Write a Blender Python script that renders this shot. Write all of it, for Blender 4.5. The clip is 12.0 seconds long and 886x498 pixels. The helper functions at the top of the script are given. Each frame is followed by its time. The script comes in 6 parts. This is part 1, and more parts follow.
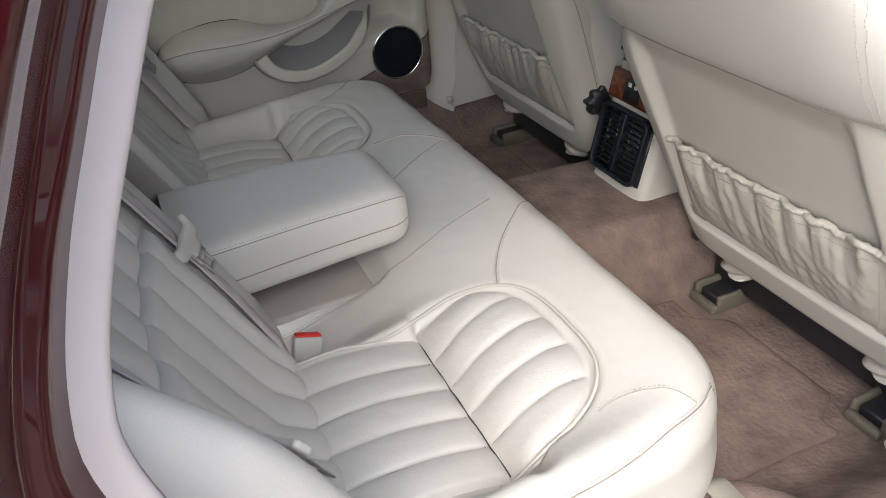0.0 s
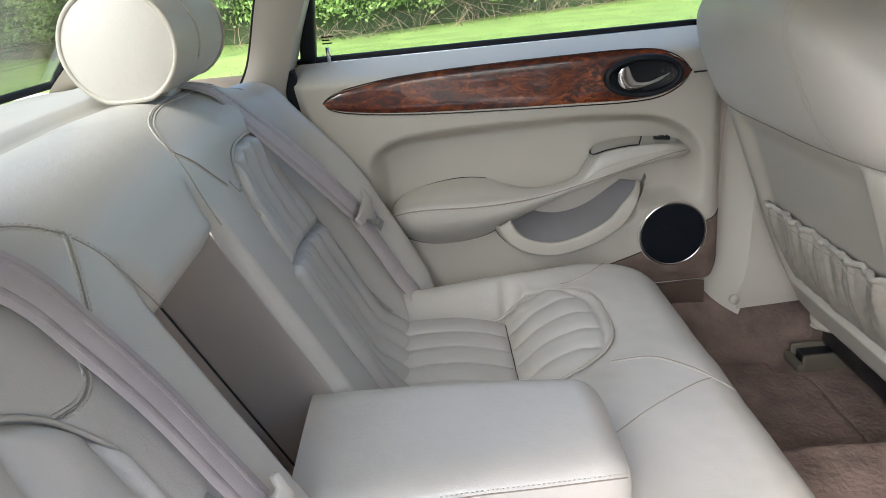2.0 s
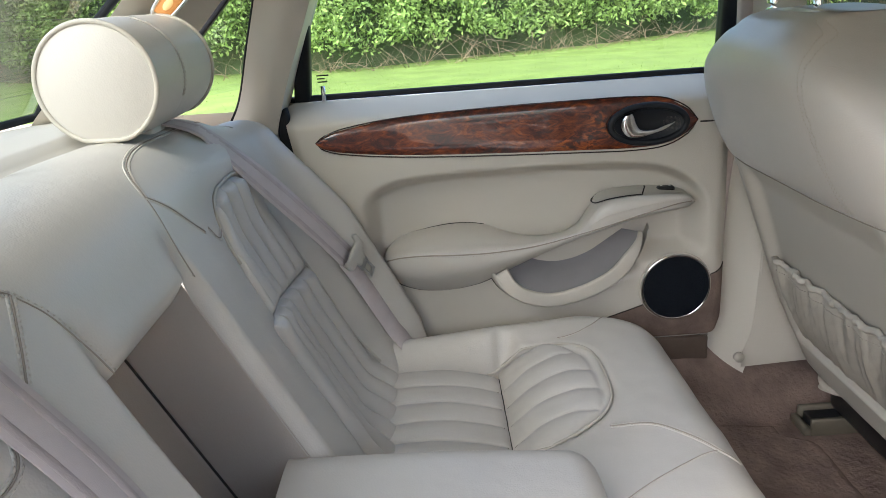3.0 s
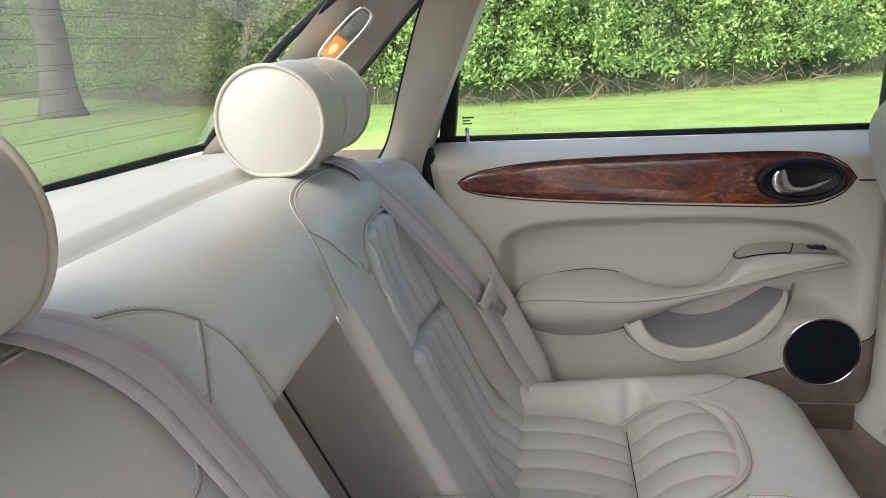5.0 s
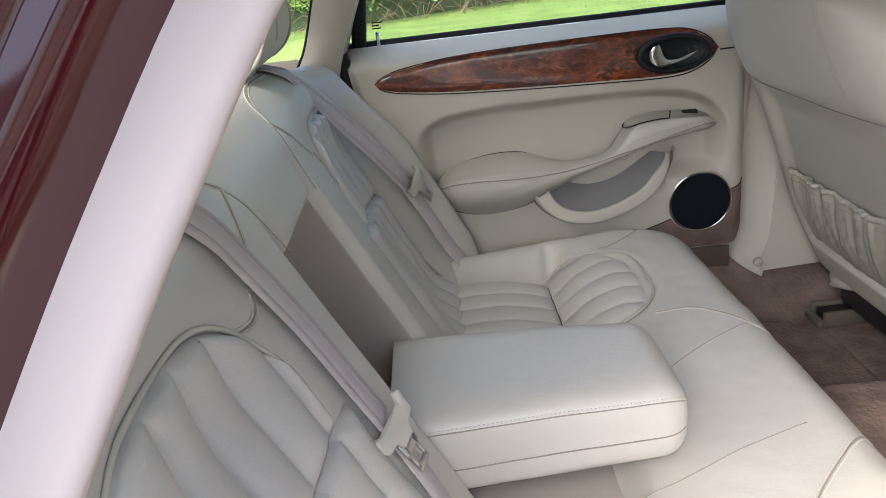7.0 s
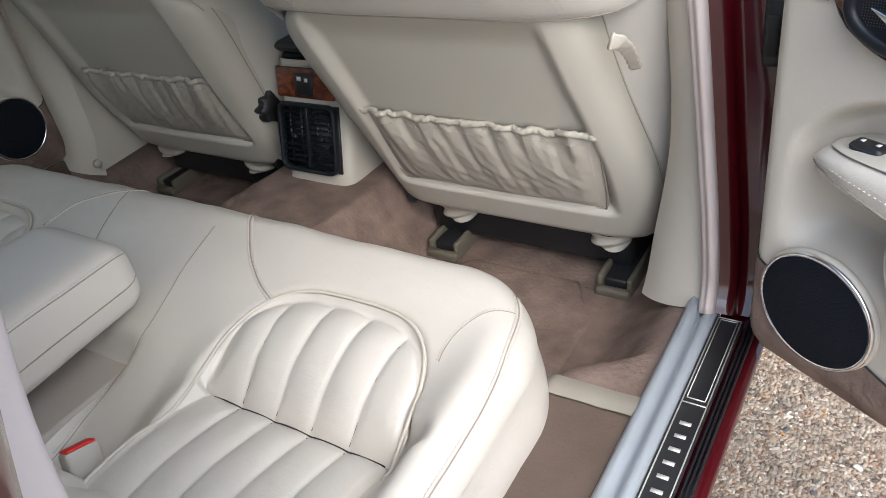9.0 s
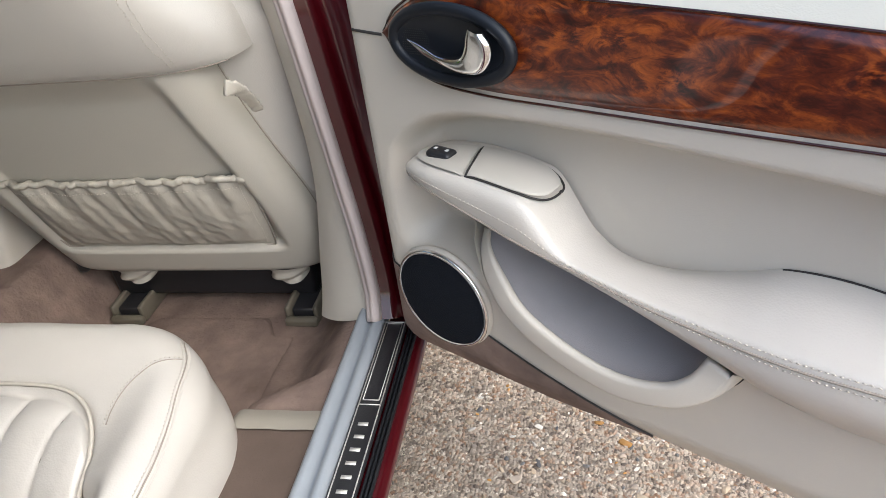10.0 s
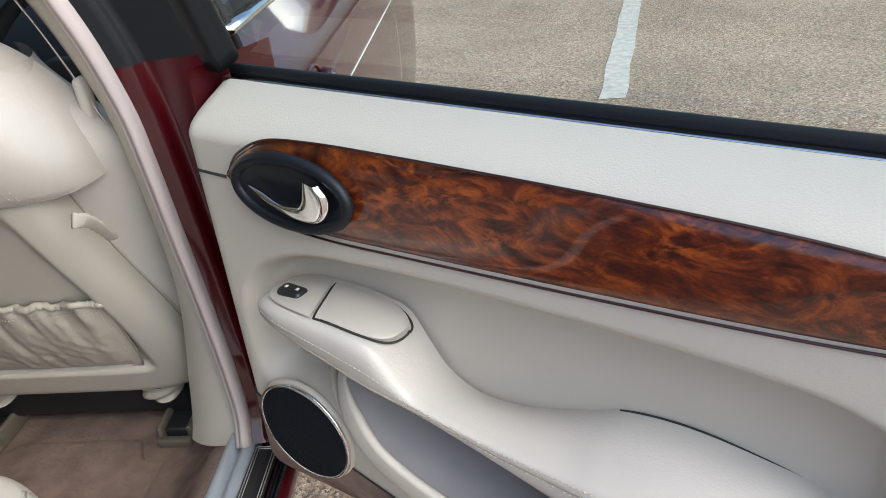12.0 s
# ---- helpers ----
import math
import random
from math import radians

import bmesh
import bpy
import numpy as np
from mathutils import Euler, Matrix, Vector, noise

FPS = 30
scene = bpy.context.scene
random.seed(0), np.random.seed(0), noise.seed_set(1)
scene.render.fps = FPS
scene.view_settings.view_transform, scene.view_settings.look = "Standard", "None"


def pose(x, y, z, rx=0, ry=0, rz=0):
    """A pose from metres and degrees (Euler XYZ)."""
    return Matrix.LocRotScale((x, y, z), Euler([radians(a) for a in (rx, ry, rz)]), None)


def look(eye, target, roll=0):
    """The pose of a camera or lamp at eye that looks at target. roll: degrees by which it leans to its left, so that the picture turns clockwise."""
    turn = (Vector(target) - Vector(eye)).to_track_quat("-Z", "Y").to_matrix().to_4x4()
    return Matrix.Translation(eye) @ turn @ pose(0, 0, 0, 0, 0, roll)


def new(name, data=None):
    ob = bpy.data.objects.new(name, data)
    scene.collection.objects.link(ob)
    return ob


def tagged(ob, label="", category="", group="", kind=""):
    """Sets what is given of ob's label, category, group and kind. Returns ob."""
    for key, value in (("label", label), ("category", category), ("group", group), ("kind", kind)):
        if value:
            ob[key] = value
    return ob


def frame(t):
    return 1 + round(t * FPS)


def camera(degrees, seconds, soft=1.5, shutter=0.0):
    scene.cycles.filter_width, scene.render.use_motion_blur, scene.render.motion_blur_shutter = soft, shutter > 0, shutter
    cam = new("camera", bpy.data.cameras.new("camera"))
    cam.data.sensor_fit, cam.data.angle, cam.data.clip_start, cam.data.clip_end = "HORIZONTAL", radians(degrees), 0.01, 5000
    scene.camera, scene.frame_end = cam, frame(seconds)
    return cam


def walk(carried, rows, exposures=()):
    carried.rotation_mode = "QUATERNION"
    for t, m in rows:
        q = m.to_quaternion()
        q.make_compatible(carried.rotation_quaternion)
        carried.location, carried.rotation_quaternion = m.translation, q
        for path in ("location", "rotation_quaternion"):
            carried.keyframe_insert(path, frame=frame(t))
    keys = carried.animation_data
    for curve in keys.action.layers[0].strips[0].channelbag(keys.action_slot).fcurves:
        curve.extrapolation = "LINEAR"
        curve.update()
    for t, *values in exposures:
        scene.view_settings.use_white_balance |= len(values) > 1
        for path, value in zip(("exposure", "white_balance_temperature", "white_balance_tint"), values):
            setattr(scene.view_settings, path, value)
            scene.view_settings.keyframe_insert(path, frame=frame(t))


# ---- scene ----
cam = camera(61.42, 12.0, soft=0.8)
walk(cam, [
    (0.0, pose(1.0466, -0.5146, 1.1215, 56.54, 4.36, 65.14)),
    (0.5, pose(0.8915, -0.4375, 1.0764, 60.38, 4.08, 75.83)),
    (1.0, pose(0.8141, -0.3798, 1.0666, 63.98, 4.57, 83.51)),
    (1.5, pose(0.7689, -0.3511, 1.0577, 66.85, 5.53, 87.13)),
    (2.0, pose(0.7093, -0.3453, 1.0730, 68.55, 5.41, 88.17)),
    (2.5, pose(0.6654, -0.3278, 1.0769, 70.00, 4.79, 88.47)),
    (2.7, pose(0.6573, -0.3293, 1.0757, 70.47, 4.45, 88.50)),
    (4.3, pose(0.6142, -0.3417, 1.1114, 73.55, 2.12, 93.15)),
    (4.5, pose(0.6282, -0.3502, 1.1075, 73.69, 2.28, 94.71)),
    (5.0, pose(0.6583, -0.3660, 1.1010, 74.11, 2.91, 98.24)),
    (5.5, pose(0.6918, -0.3739, 1.0849, 73.80, 3.73, 100.48)),
    (6.0, pose(0.7248, -0.3800, 1.0736, 72.81, 4.52, 100.92)),
    (6.5, pose(0.7678, -0.3948, 1.0784, 71.00, 5.59, 96.91)),
    (6.7, pose(0.7905, -0.4122, 1.0863, 69.78, 5.84, 93.66)),
    (8.3, pose(0.9034, -0.5437, 1.0602, 57.78, 9.21, 53.60)),
    (8.5, pose(0.9112, -0.5649, 1.0590, 56.79, 9.31, 46.98)),
    (9.0, pose(0.9526, -0.6261, 1.0549, 55.87, 8.67, 31.32)),
    (9.5, pose(1.0105, -0.6385, 1.0553, 55.83, 7.62, 18.61)),
    (10.0, pose(1.0745, -0.6410, 1.0561, 56.23, 6.75, 8.88)),
    (10.5, pose(1.1101, -0.6407, 1.0627, 56.81, 5.55, 2.14)),
    (11.0, pose(1.1461, -0.6329, 1.0771, 57.67, 4.67, -1.94)),
    (11.5, pose(1.1522, -0.6200, 1.0851, 58.83, 4.37, -2.28)),
    (12.0, pose(1.1453, -0.5919, 1.1098, 60.62, 4.92, 2.76)),
], exposures=[(0.0, 1.55, 5900, 8), (1.0, 2.22, 5900, 9), (2.5, 2.35, 6000, 10), (5.5, 2.30, 6100, 11), (6.7, 2.27, 6100, 11), (8.5, 1.58, 5800, 7), (9.2, 1.38, 5850, 7), (10.0, 1.22, 5950, 7), (12.0, 1.06, 5950, 6)])
# ---- light ----
SUN_ELEV, SUN_AZ = radians(47), radians(124)   # azimuth clockwise from +y, so the veiled sun stands to the right and behind
world = bpy.data.worlds.new("sky")
scene.world = world
world.use_nodes = True
wn = world.node_tree
sky = wn.nodes.new("ShaderNodeTexSky")
sky.sky_type, sky.sun_disc = "NISHITA", False
sky.sun_elevation, sky.sun_rotation = SUN_ELEV, SUN_AZ
sky.dust_density, sky.air_density, sky.ozone_density = 4.0, 1.0, 1.0
wn.links.new(sky.outputs[0], wn.nodes["Background"].inputs[0])
wn.nodes["Background"].inputs[1].default_value = 0.15
sun = new("sun", bpy.data.lights.new("sun", "SUN"))
sun.data.energy, sun.data.angle, sun.data.color = 1.05, radians(74), (1.0, 0.995, 0.985)
sun_way = Vector((math.sin(SUN_AZ) * math.cos(SUN_ELEV), math.cos(SUN_AZ) * math.cos(SUN_ELEV), math.sin(SUN_ELEV)))
sun.matrix_world = look(sun_way * 20, (0, 0, 0))


# ---- materials ----
def mat(name, color, rough=0.6, metal=0.0, vary=0.06, scale=7.0, grain=0.0, gscale=300.0, crease=0.0, cscale=25.0, coat=0.0, spec=0.5, rvary=0.0, per_piece=0.0):
    """A surface with broad variation, fine relief and wear."""
    m = bpy.data.materials.new(name)
    m.use_nodes = True
    nt = m.node_tree
    b = nt.nodes["Principled BSDF"]
    b.inputs["Roughness"].default_value, b.inputs["Metallic"].default_value = rough, metal
    b.inputs["Coat Weight"].default_value, b.inputs["Coat Roughness"].default_value = coat, 0.04
    b.inputs["Specular IOR Level"].default_value = spec
    geo = nt.nodes.new("ShaderNodeNewGeometry")
    n1 = nt.nodes.new("ShaderNodeTexNoise")
    n1.inputs["Scale"].default_value, n1.inputs["Detail"].default_value = scale, 5
    nt.links.new(geo.outputs["Position"], n1.inputs["Vector"])
    ramp = nt.nodes.new("ShaderNodeMapRange")
    ramp.inputs[1].default_value, ramp.inputs[2].default_value = 0.25, 0.75
    ramp.inputs[3].default_value, ramp.inputs[4].default_value = 1 - vary, 1 + vary
    nt.links.new(n1.outputs["Fac"], ramp.inputs[0])
    last = ramp.outputs[0]
    if per_piece:
        info = nt.nodes.new("ShaderNodeNewGeometry")
        r2 = nt.nodes.new("ShaderNodeMapRange")
        r2.inputs[3].default_value, r2.inputs[4].default_value = 1 - per_piece, 1 + per_piece
        nt.links.new(info.outputs["Random Per Island"], r2.inputs[0])
        mu = nt.nodes.new("ShaderNodeMath")
        mu.operation = "MULTIPLY"
        nt.links.new(last, mu.inputs[0]), nt.links.new(r2.outputs[0], mu.inputs[1])
        last = mu.outputs[0]
    mix = nt.nodes.new("ShaderNodeVectorMath")
    mix.operation = "SCALE"
    mix.inputs[0].default_value = color
    nt.links.new(last, mix.inputs["Scale"])
    nt.links.new(mix.outputs[0], b.inputs["Base Color"])
    if rvary:
        r3 = nt.nodes.new("ShaderNodeMapRange")
        r3.inputs[3].default_value, r3.inputs[4].default_value = rough - rvary, rough + rvary
        nt.links.new(n1.outputs["Fac"], r3.inputs[0])
        nt.links.new(r3.outputs[0], b.inputs["Roughness"])
    normal = None
    for strength, sc, kind in ((crease, cscale, "n"), (grain, gscale, "v")):
        if not strength:
            continue
        tex = nt.nodes.new("ShaderNodeTexVoronoi" if kind == "v" else "ShaderNodeTexNoise")
        tex.inputs["Scale"].default_value = sc
        nt.links.new(geo.outputs["Position"], tex.inputs["Vector"])
        bump = nt.nodes.new("ShaderNodeBump")
        bump.inputs["Strength"].default_value = strength
        bump.inputs["Distance"].default_value = 0.35 / sc
        nt.links.new(tex.outputs[0], bump.inputs["Height"])
        if normal:
            nt.links.new(normal, bump.inputs["Normal"])
        normal = bump.outputs[0]
    if normal:
        nt.links.new(normal, b.inputs["Normal"])
    return m


def burl(name):
    """Glossy walnut burl: wavy figure, dark streaks and swirled eyes under clear lacquer."""
    m = bpy.data.materials.new(name)
    m.use_nodes = True
    nt = m.node_tree
    b = nt.nodes["Principled BSDF"]
    tc = nt.nodes.new("ShaderNodeTexCoord")
    mp = nt.nodes.new("ShaderNodeMapping")
    mp.inputs["Scale"].default_value = (1, 1, 2.1)
    nt.links.new(tc.outputs["Object"], mp.inputs[0])

    def field(scale, detail, warp, rough=0.6):
        n = nt.nodes.new("ShaderNodeTexNoise")
        n.inputs["Scale"].default_value, n.inputs["Detail"].default_value = scale, detail
        n.inputs["Distortion"].default_value, n.inputs["Roughness"].default_value = warp, rough
        nt.links.new(mp.outputs[0], n.inputs["Vector"])
        return n

    def calc(op, a, b_, c=None):
        k = nt.nodes.new("ShaderNodeMath")
        k.operation = op
        for i, v in enumerate((a, b_, c)):
            if v is None:
                continue
            if isinstance(v, (int, float)):
                k.inputs[i].default_value = v
            else:
                nt.links.new(v, k.inputs[i])
        return k.outputs[0]

    broad = field(6, 6, 1.6)
    figure = field(24, 10, 1.9, 0.68)
    fine = field(110, 4, 1.5)
    # swirled eyes in a few patches
    vor = nt.nodes.new("ShaderNodeTexVoronoi")
    vor.inputs["Scale"].default_value = 20
    add = nt.nodes.new("ShaderNodeVectorMath")
    add.operation = "MULTIPLY_ADD"
    add.inputs[1].default_value = (0.05, 0.05, 0.05)
    nt.links.new(figure.outputs["Color"], add.inputs[0]), nt.links.new(mp.outputs[0], add.inputs[2])
    nt.links.new(add.outputs[0], vor.inputs["Vector"])
    rings = calc("SINE", calc("MULTIPLY", vor.outputs["Distance"], 17.0), 0.0)
    patch = field(6, 2, 0.5)
    where = nt.nodes.new("ShaderNodeMapRange")
    where.inputs[1].default_value, where.inputs[2].default_value, where.inputs[4].default_value = 0.54, 0.62, 0.085
    nt.links.new(patch.outputs["Fac"], where.inputs[0])
    total = calc("MULTIPLY_ADD", figure.outputs["Fac"], 0.62, calc("MULTIPLY", broad.outputs["Fac"], 0.34))
    total = calc("MULTIPLY_ADD", fine.outputs["Fac"], 0.13, total)
    total = calc("MULTIPLY_ADD", rings, where.outputs[0], total)
    cr = nt.nodes.new("ShaderNodeValToRGB")
    cr.color_ramp.elements[0].position, cr.color_ramp.elements[0].color = 0.40, (0.010, 0.0022, 0.0012, 1)
    cr.color_ramp.elements[1].position, cr.color_ramp.elements[1].color = 0.70, (0.38, 0.092, 0.011, 1)
    for p_, c_ in ((0.48, (0.046, 0.007, 0.003, 1)), (0.545, (0.105, 0.017, 0.004, 1)), (0.61, (0.21, 0.043, 0.0065, 1))):
        cr.color_ramp.elements.new(p_).color = c_
    nt.links.new(total, cr.inputs[0])
    nt.links.new(cr.outputs[0], b.inputs["Base Color"])
    b.inputs["Roughness"].default_value = 0.35
    b.inputs["Coat Weight"].default_value, b.inputs["Coat Roughness"].default_value = 1.0, 0.03
    return m


def asphalt(name):
    """Weathered surface-dressed asphalt: pale chippings in a grey-brown binder."""
    m = bpy.data.materials.new(name)
    m.use_nodes = True
    nt = m.node_tree
    b = nt.nodes["Principled BSDF"]
    geo = nt.nodes.new("ShaderNodeNewGeometry")
    v = nt.nodes.new("ShaderNodeTexVoronoi")
    v.inputs["Scale"].default_value = 150
    warp = nt.nodes.new("ShaderNodeTexNoise")
    warp.inputs["Scale"].default_value, warp.inputs["Detail"].default_value = 260, 4
    nt.links.new(geo.outputs["Position"], warp.inputs["Vector"])
    bend = nt.nodes.new("ShaderNodeVectorMath")
    bend.operation = "MULTIPLY_ADD"
    bend.inputs[1].default_value = (0.008, 0.008, 0.008)
    nt.links.new(warp.outputs["Color"], bend.inputs[0]), nt.links.new(geo.outputs["Position"], bend.inputs[2])
    nt.links.new(bend.outputs[0], v.inputs["Vector"])
    cr = nt.nodes.new("ShaderNodeValToRGB")
    sep = nt.nodes.new("ShaderNodeSeparateColor")
    nt.links.new(v.outputs["Color"], sep.inputs[0])
    cr.color_ramp.elements[0].color = (0.14, 0.098, 0.068, 1)
    cr.color_ramp.elements[1].color = (0.74, 0.63, 0.48, 1)
    for p, c in ((0.35, (0.35, 0.275, 0.195, 1)), (0.62, (0.51, 0.41, 0.30, 1)), (0.8, (0.31, 0.175, 0.095, 1))):
        cr.color_ramp.elements.new(p).color = c
    nt.links.new(sep.outputs[0], cr.inputs[0])
    n = nt.nodes.new("ShaderNodeTexNoise")
    n.inputs["Scale"].default_value, n.inputs["Detail"].default_value = 1.3, 6
    nt.links.new(geo.outputs["Position"], n.inputs["Vector"])
    r = nt.nodes.new("ShaderNodeMapRange")
    r.inputs[1].default_value, r.inputs[2].default_value, r.inputs[3].default_value, r.inputs[4].default_value = 0.3, 0.7, 0.72, 1.02
    nt.links.new(n.outputs["Fac"], r.inputs[0])
    s = nt.nodes.new("ShaderNodeVectorMath")
    s.operation = "SCALE"
    nt.links.new(cr.outputs[0], s.inputs[0]), nt.links.new(r.outputs[0], s.inputs["Scale"])
    nt.links.new(s.outputs[0], b.inputs["Base Color"])
    bump = nt.nodes.new("ShaderNodeBump")
    bump.inputs["Strength"].default_value, bump.inputs["Distance"].default_value = 0.7, 0.006
    nt.links.new(v.outputs["Distance"], bump.inputs["Height"])
    bump.invert = True
    sand = nt.nodes.new("ShaderNodeBump")
    sand.inputs["Strength"].default_value, sand.inputs["Distance"].default_value = 0.8, 0.004
    nt.links.new(warp.outputs["Fac"], sand.inputs["Height"]), nt.links.new(bump.outputs[0], sand.inputs["Normal"])
    nt.links.new(sand.outputs[0], b.inputs["Normal"])
    b.inputs["Roughness"].default_value = 0.85
    return m


def glass(name, tint=(1, 1, 1), clear=0.92, sheen=0.06):
    """Thin car glass: mostly clear, with a mirror-like sheen at grazing angles."""
    m = bpy.data.materials.new(name)
    m.use_nodes = True
    nt = m.node_tree
    nt.nodes.remove(nt.nodes["Principled BSDF"])
    out = nt.nodes["Material Output"]
    tr, gl, mx, lw, pw, fr = (nt.nodes.new(k) for k in ("ShaderNodeBsdfTransparent", "ShaderNodeBsdfGlossy", "ShaderNodeMixShader", "ShaderNodeLayerWeight", "ShaderNodeMath", "ShaderNodeMath"))
    tr.inputs[0].default_value = (*[c * clear for c in tint], 1)
    gl.inputs["Roughness"].default_value = 0.01
    lw.inputs[0].default_value = 0.5
    pw.operation, pw.inputs[1].default_value = "POWER", 4.5
    fr.operation, fr.inputs[1].default_value, fr.inputs[2].default_value = "MULTIPLY_ADD", 0.9, sheen
    nt.links.new(lw.outputs["Facing"], pw.inputs[0]), nt.links.new(pw.outputs[0], fr.inputs[0])
    nt.links.new(fr.outputs[0], mx.inputs[0])
    nt.links.new(tr.outputs[0], mx.inputs[1]), nt.links.new(gl.outputs[0], mx.inputs[2])
    nt.links.new(mx.outputs[0], out.inputs[0])
    return m


CREAM = (0.530, 0.495, 0.440)
LEATHER = mat("cream_leather", CREAM, 0.40, vary=0.05, scale=5, grain=0.2, gscale=480, crease=0.10, cscale=30, rvary=0.10, spec=0.6)
PLEAT = mat("pleated_leather", (0.530, 0.497, 0.445), 0.38, vary=0.05, scale=6, grain=0.2, gscale=480, crease=0.12, cscale=42, rvary=0.08, spec=0.6)
TRIM = mat("cream_vinyl", (0.530, 0.490, 0.420), 0.50, vary=0.03, scale=4, grain=0.28, gscale=640, rvary=0.05)
SHELL = mat("cream_seat_shell", (0.495, 0.460, 0.390), 0.5, vary=0.04, scale=4, grain=0.2, gscale=600, rvary=0.05)
POCKET = mat("ruched_pocket_leather", (0.440, 0.402, 0.335), 0.5, vary=0.06, scale=9, grain=0.25, gscale=500, crease=0.25, cscale=40)
THREAD = mat("cream_thread", (0.52, 0.475, 0.405), 0.7, vary=0.04)
PIPING = mat("cream_piping", (0.490, 0.450, 0.380), 0.45, vary=0.04, grain=0.2, gscale=600)
# brown of the seam lines, with the shade of the seam recess mixed in
SEAMLINE = mat("sewn_seam", (0.30, 0.26, 0.215), 0.8, vary=0.08)
# colour of the pleat lines, darkened to carry the shade in the grooves
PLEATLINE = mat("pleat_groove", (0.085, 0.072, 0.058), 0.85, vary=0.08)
GAP = mat("dark_joint", (0.03, 0.027, 0.024), 0.9, vary=0.1)
CARPET = mat("taupe_carpet", (0.205, 0.150, 0.124), 1.0, vary=0.34, scale=17, grain=0.9, gscale=900, crease=0.8, cscale=110, spec=0.1)
# the taupe carpet at about half brightness, shade put into the colour
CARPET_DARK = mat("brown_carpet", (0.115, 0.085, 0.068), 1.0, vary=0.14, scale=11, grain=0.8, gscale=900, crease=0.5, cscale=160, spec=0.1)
RUNNER = mat("olive_runner_plastic", (0.13, 0.115, 0.085), 0.5, vary=0.08, grain=0.2, gscale=500)
STRIP = mat("beige_binding", (0.24, 0.215, 0.175), 0.7, vary=0.06, grain=0.3, gscale=500)
# seat leather made darker, with the armrest hollow's shade in its colour
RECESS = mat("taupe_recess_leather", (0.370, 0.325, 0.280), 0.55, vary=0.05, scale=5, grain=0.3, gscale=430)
SUEDE = mat("grey_pocket_lining", (0.26, 0.247, 0.25), 0.9, vary=0.07, scale=14, grain=0.4, gscale=900, spec=0.2)
BELT = mat("taupe_webbing", (0.53, 0.465, 0.445), 0.7, vary=0.07, scale=30, grain=0.5, gscale=1400)
BELTBAND = mat("woven_belt_band", (0.46, 0.395, 0.375), 0.75, vary=0.1, scale=60, grain=0.8, gscale=900)
SEAL = mat("grey_flock_seal", (0.50, 0.43, 0.40), 0.95, vary=0.05, scale=12, grain=0.12, gscale=1500, crease=0.15, cscale=400, spec=0.2)
PLASTIC = mat("cream_plastic", (0.500, 0.470, 0.410), 0.4, vary=0.03)
BLACK = mat("black_plastic", (0.018, 0.018, 0.02), 0.4, vary=0.1, grain=0.2, gscale=700)
BEZEL = mat("navy_black_bezel", (0.010, 0.012, 0.016), 0.42, vary=0.08, grain=0.15, gscale=900, spec=0.3)
GRILLE = mat("perforated_grille", (0.006, 0.008, 0.012), 0.75, vary=0.1, grain=1.0, gscale=420, spec=0.15)
RUBBER = mat("black_rubber", (0.010, 0.011, 0.013), 0.55, vary=0.1, spec=0.25)
CHROME = mat("chrome", (0.82, 0.82, 0.82), 0.07, 1.0, vary=0.01)
GREYPAINT = mat("silver_grey_sill_cover", (0.31, 0.335, 0.36), 0.42, 0.2, vary=0.05, scale=20, grain=0.1, rvary=0.06)
ETCH = mat("etched_lines", (0.62, 0.60, 0.55), 0.5, 0.3, vary=0.05)
BRIGHT = mat("bright_steel", (0.50, 0.50, 0.50), 0.30, 1.0, vary=0.06, scale=40)
STEEL = mat("dark_steel", (0.16, 0.15, 0.14), 0.4, 1.0, vary=0.1)
RED = mat("red_button", (0.62, 0.02, 0.015), 0.4, vary=0.05)
PAINT = mat("carnival_red_paint", (0.048, 0.0010, 0.0032), 0.4, 0.0, vary=0.05, coat=1.0, spec=0.15)
WOOD = burl("walnut_burl")
BURL_EDGE = mat("dark_lacquer", (0.035, 0.008, 0.004), 0.25, vary=0.1, coat=0.8)
ASPHALT = asphalt("chipped_asphalt")
GLASS = glass("window_glass", (0.93, 1.0, 0.95), 0.80)
GLASS_REAR = glass("rear_glass", (0.9, 0.97, 0.93), 0.46, 0.11)
GLASS_FRONT = glass("windscreen_glass", (0.93, 1.0, 0.95), 0.42, 0.10)
HEADLINER = mat("cream_headliner", (0.510, 0.475, 0.405), 0.95, vary=0.04, grain=0.3, gscale=500)
DARKLEATHER = mat("charcoal_leather", (0.055, 0.055, 0.06), 0.5, vary=0.08, grain=0.3, gscale=430)
DASH = mat("charcoal_dash", (0.03, 0.03, 0.033), 0.6, vary=0.1, grain=0.3, gscale=400)
GRASS = mat("lawn", (0.170, 0.235, 0.058), 0.9, vary=0.22, scale=2.2, grain=0.25, gscale=70, spec=0.2)
BLADE = mat("grass_blades", (0.185, 0.255, 0.060), 0.8, vary=0.2, scale=1.5, per_piece=0.3, spec=0.2)
LEAF = mat("bramble_leaves", (0.195, 0.290, 0.072), 0.75, vary=0.35, scale=0.9, per_piece=0.45)
LEAF_DARK = mat("tree_leaves", (0.150, 0.245, 0.065), 0.75, vary=0.4, scale=0.8, per_piece=0.45)
# very dark green: the shade behind the leaves, put into a colour
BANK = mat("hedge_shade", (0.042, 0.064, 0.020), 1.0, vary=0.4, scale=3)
TWIG = mat("dry_stems", (0.26, 0.19, 0.13), 0.9, vary=0.3, scale=8)
LINE = mat("worn_white_line", (0.46, 0.44, 0.39), 0.8, vary=0.25, scale=25, grain=0.8, gscale=120)
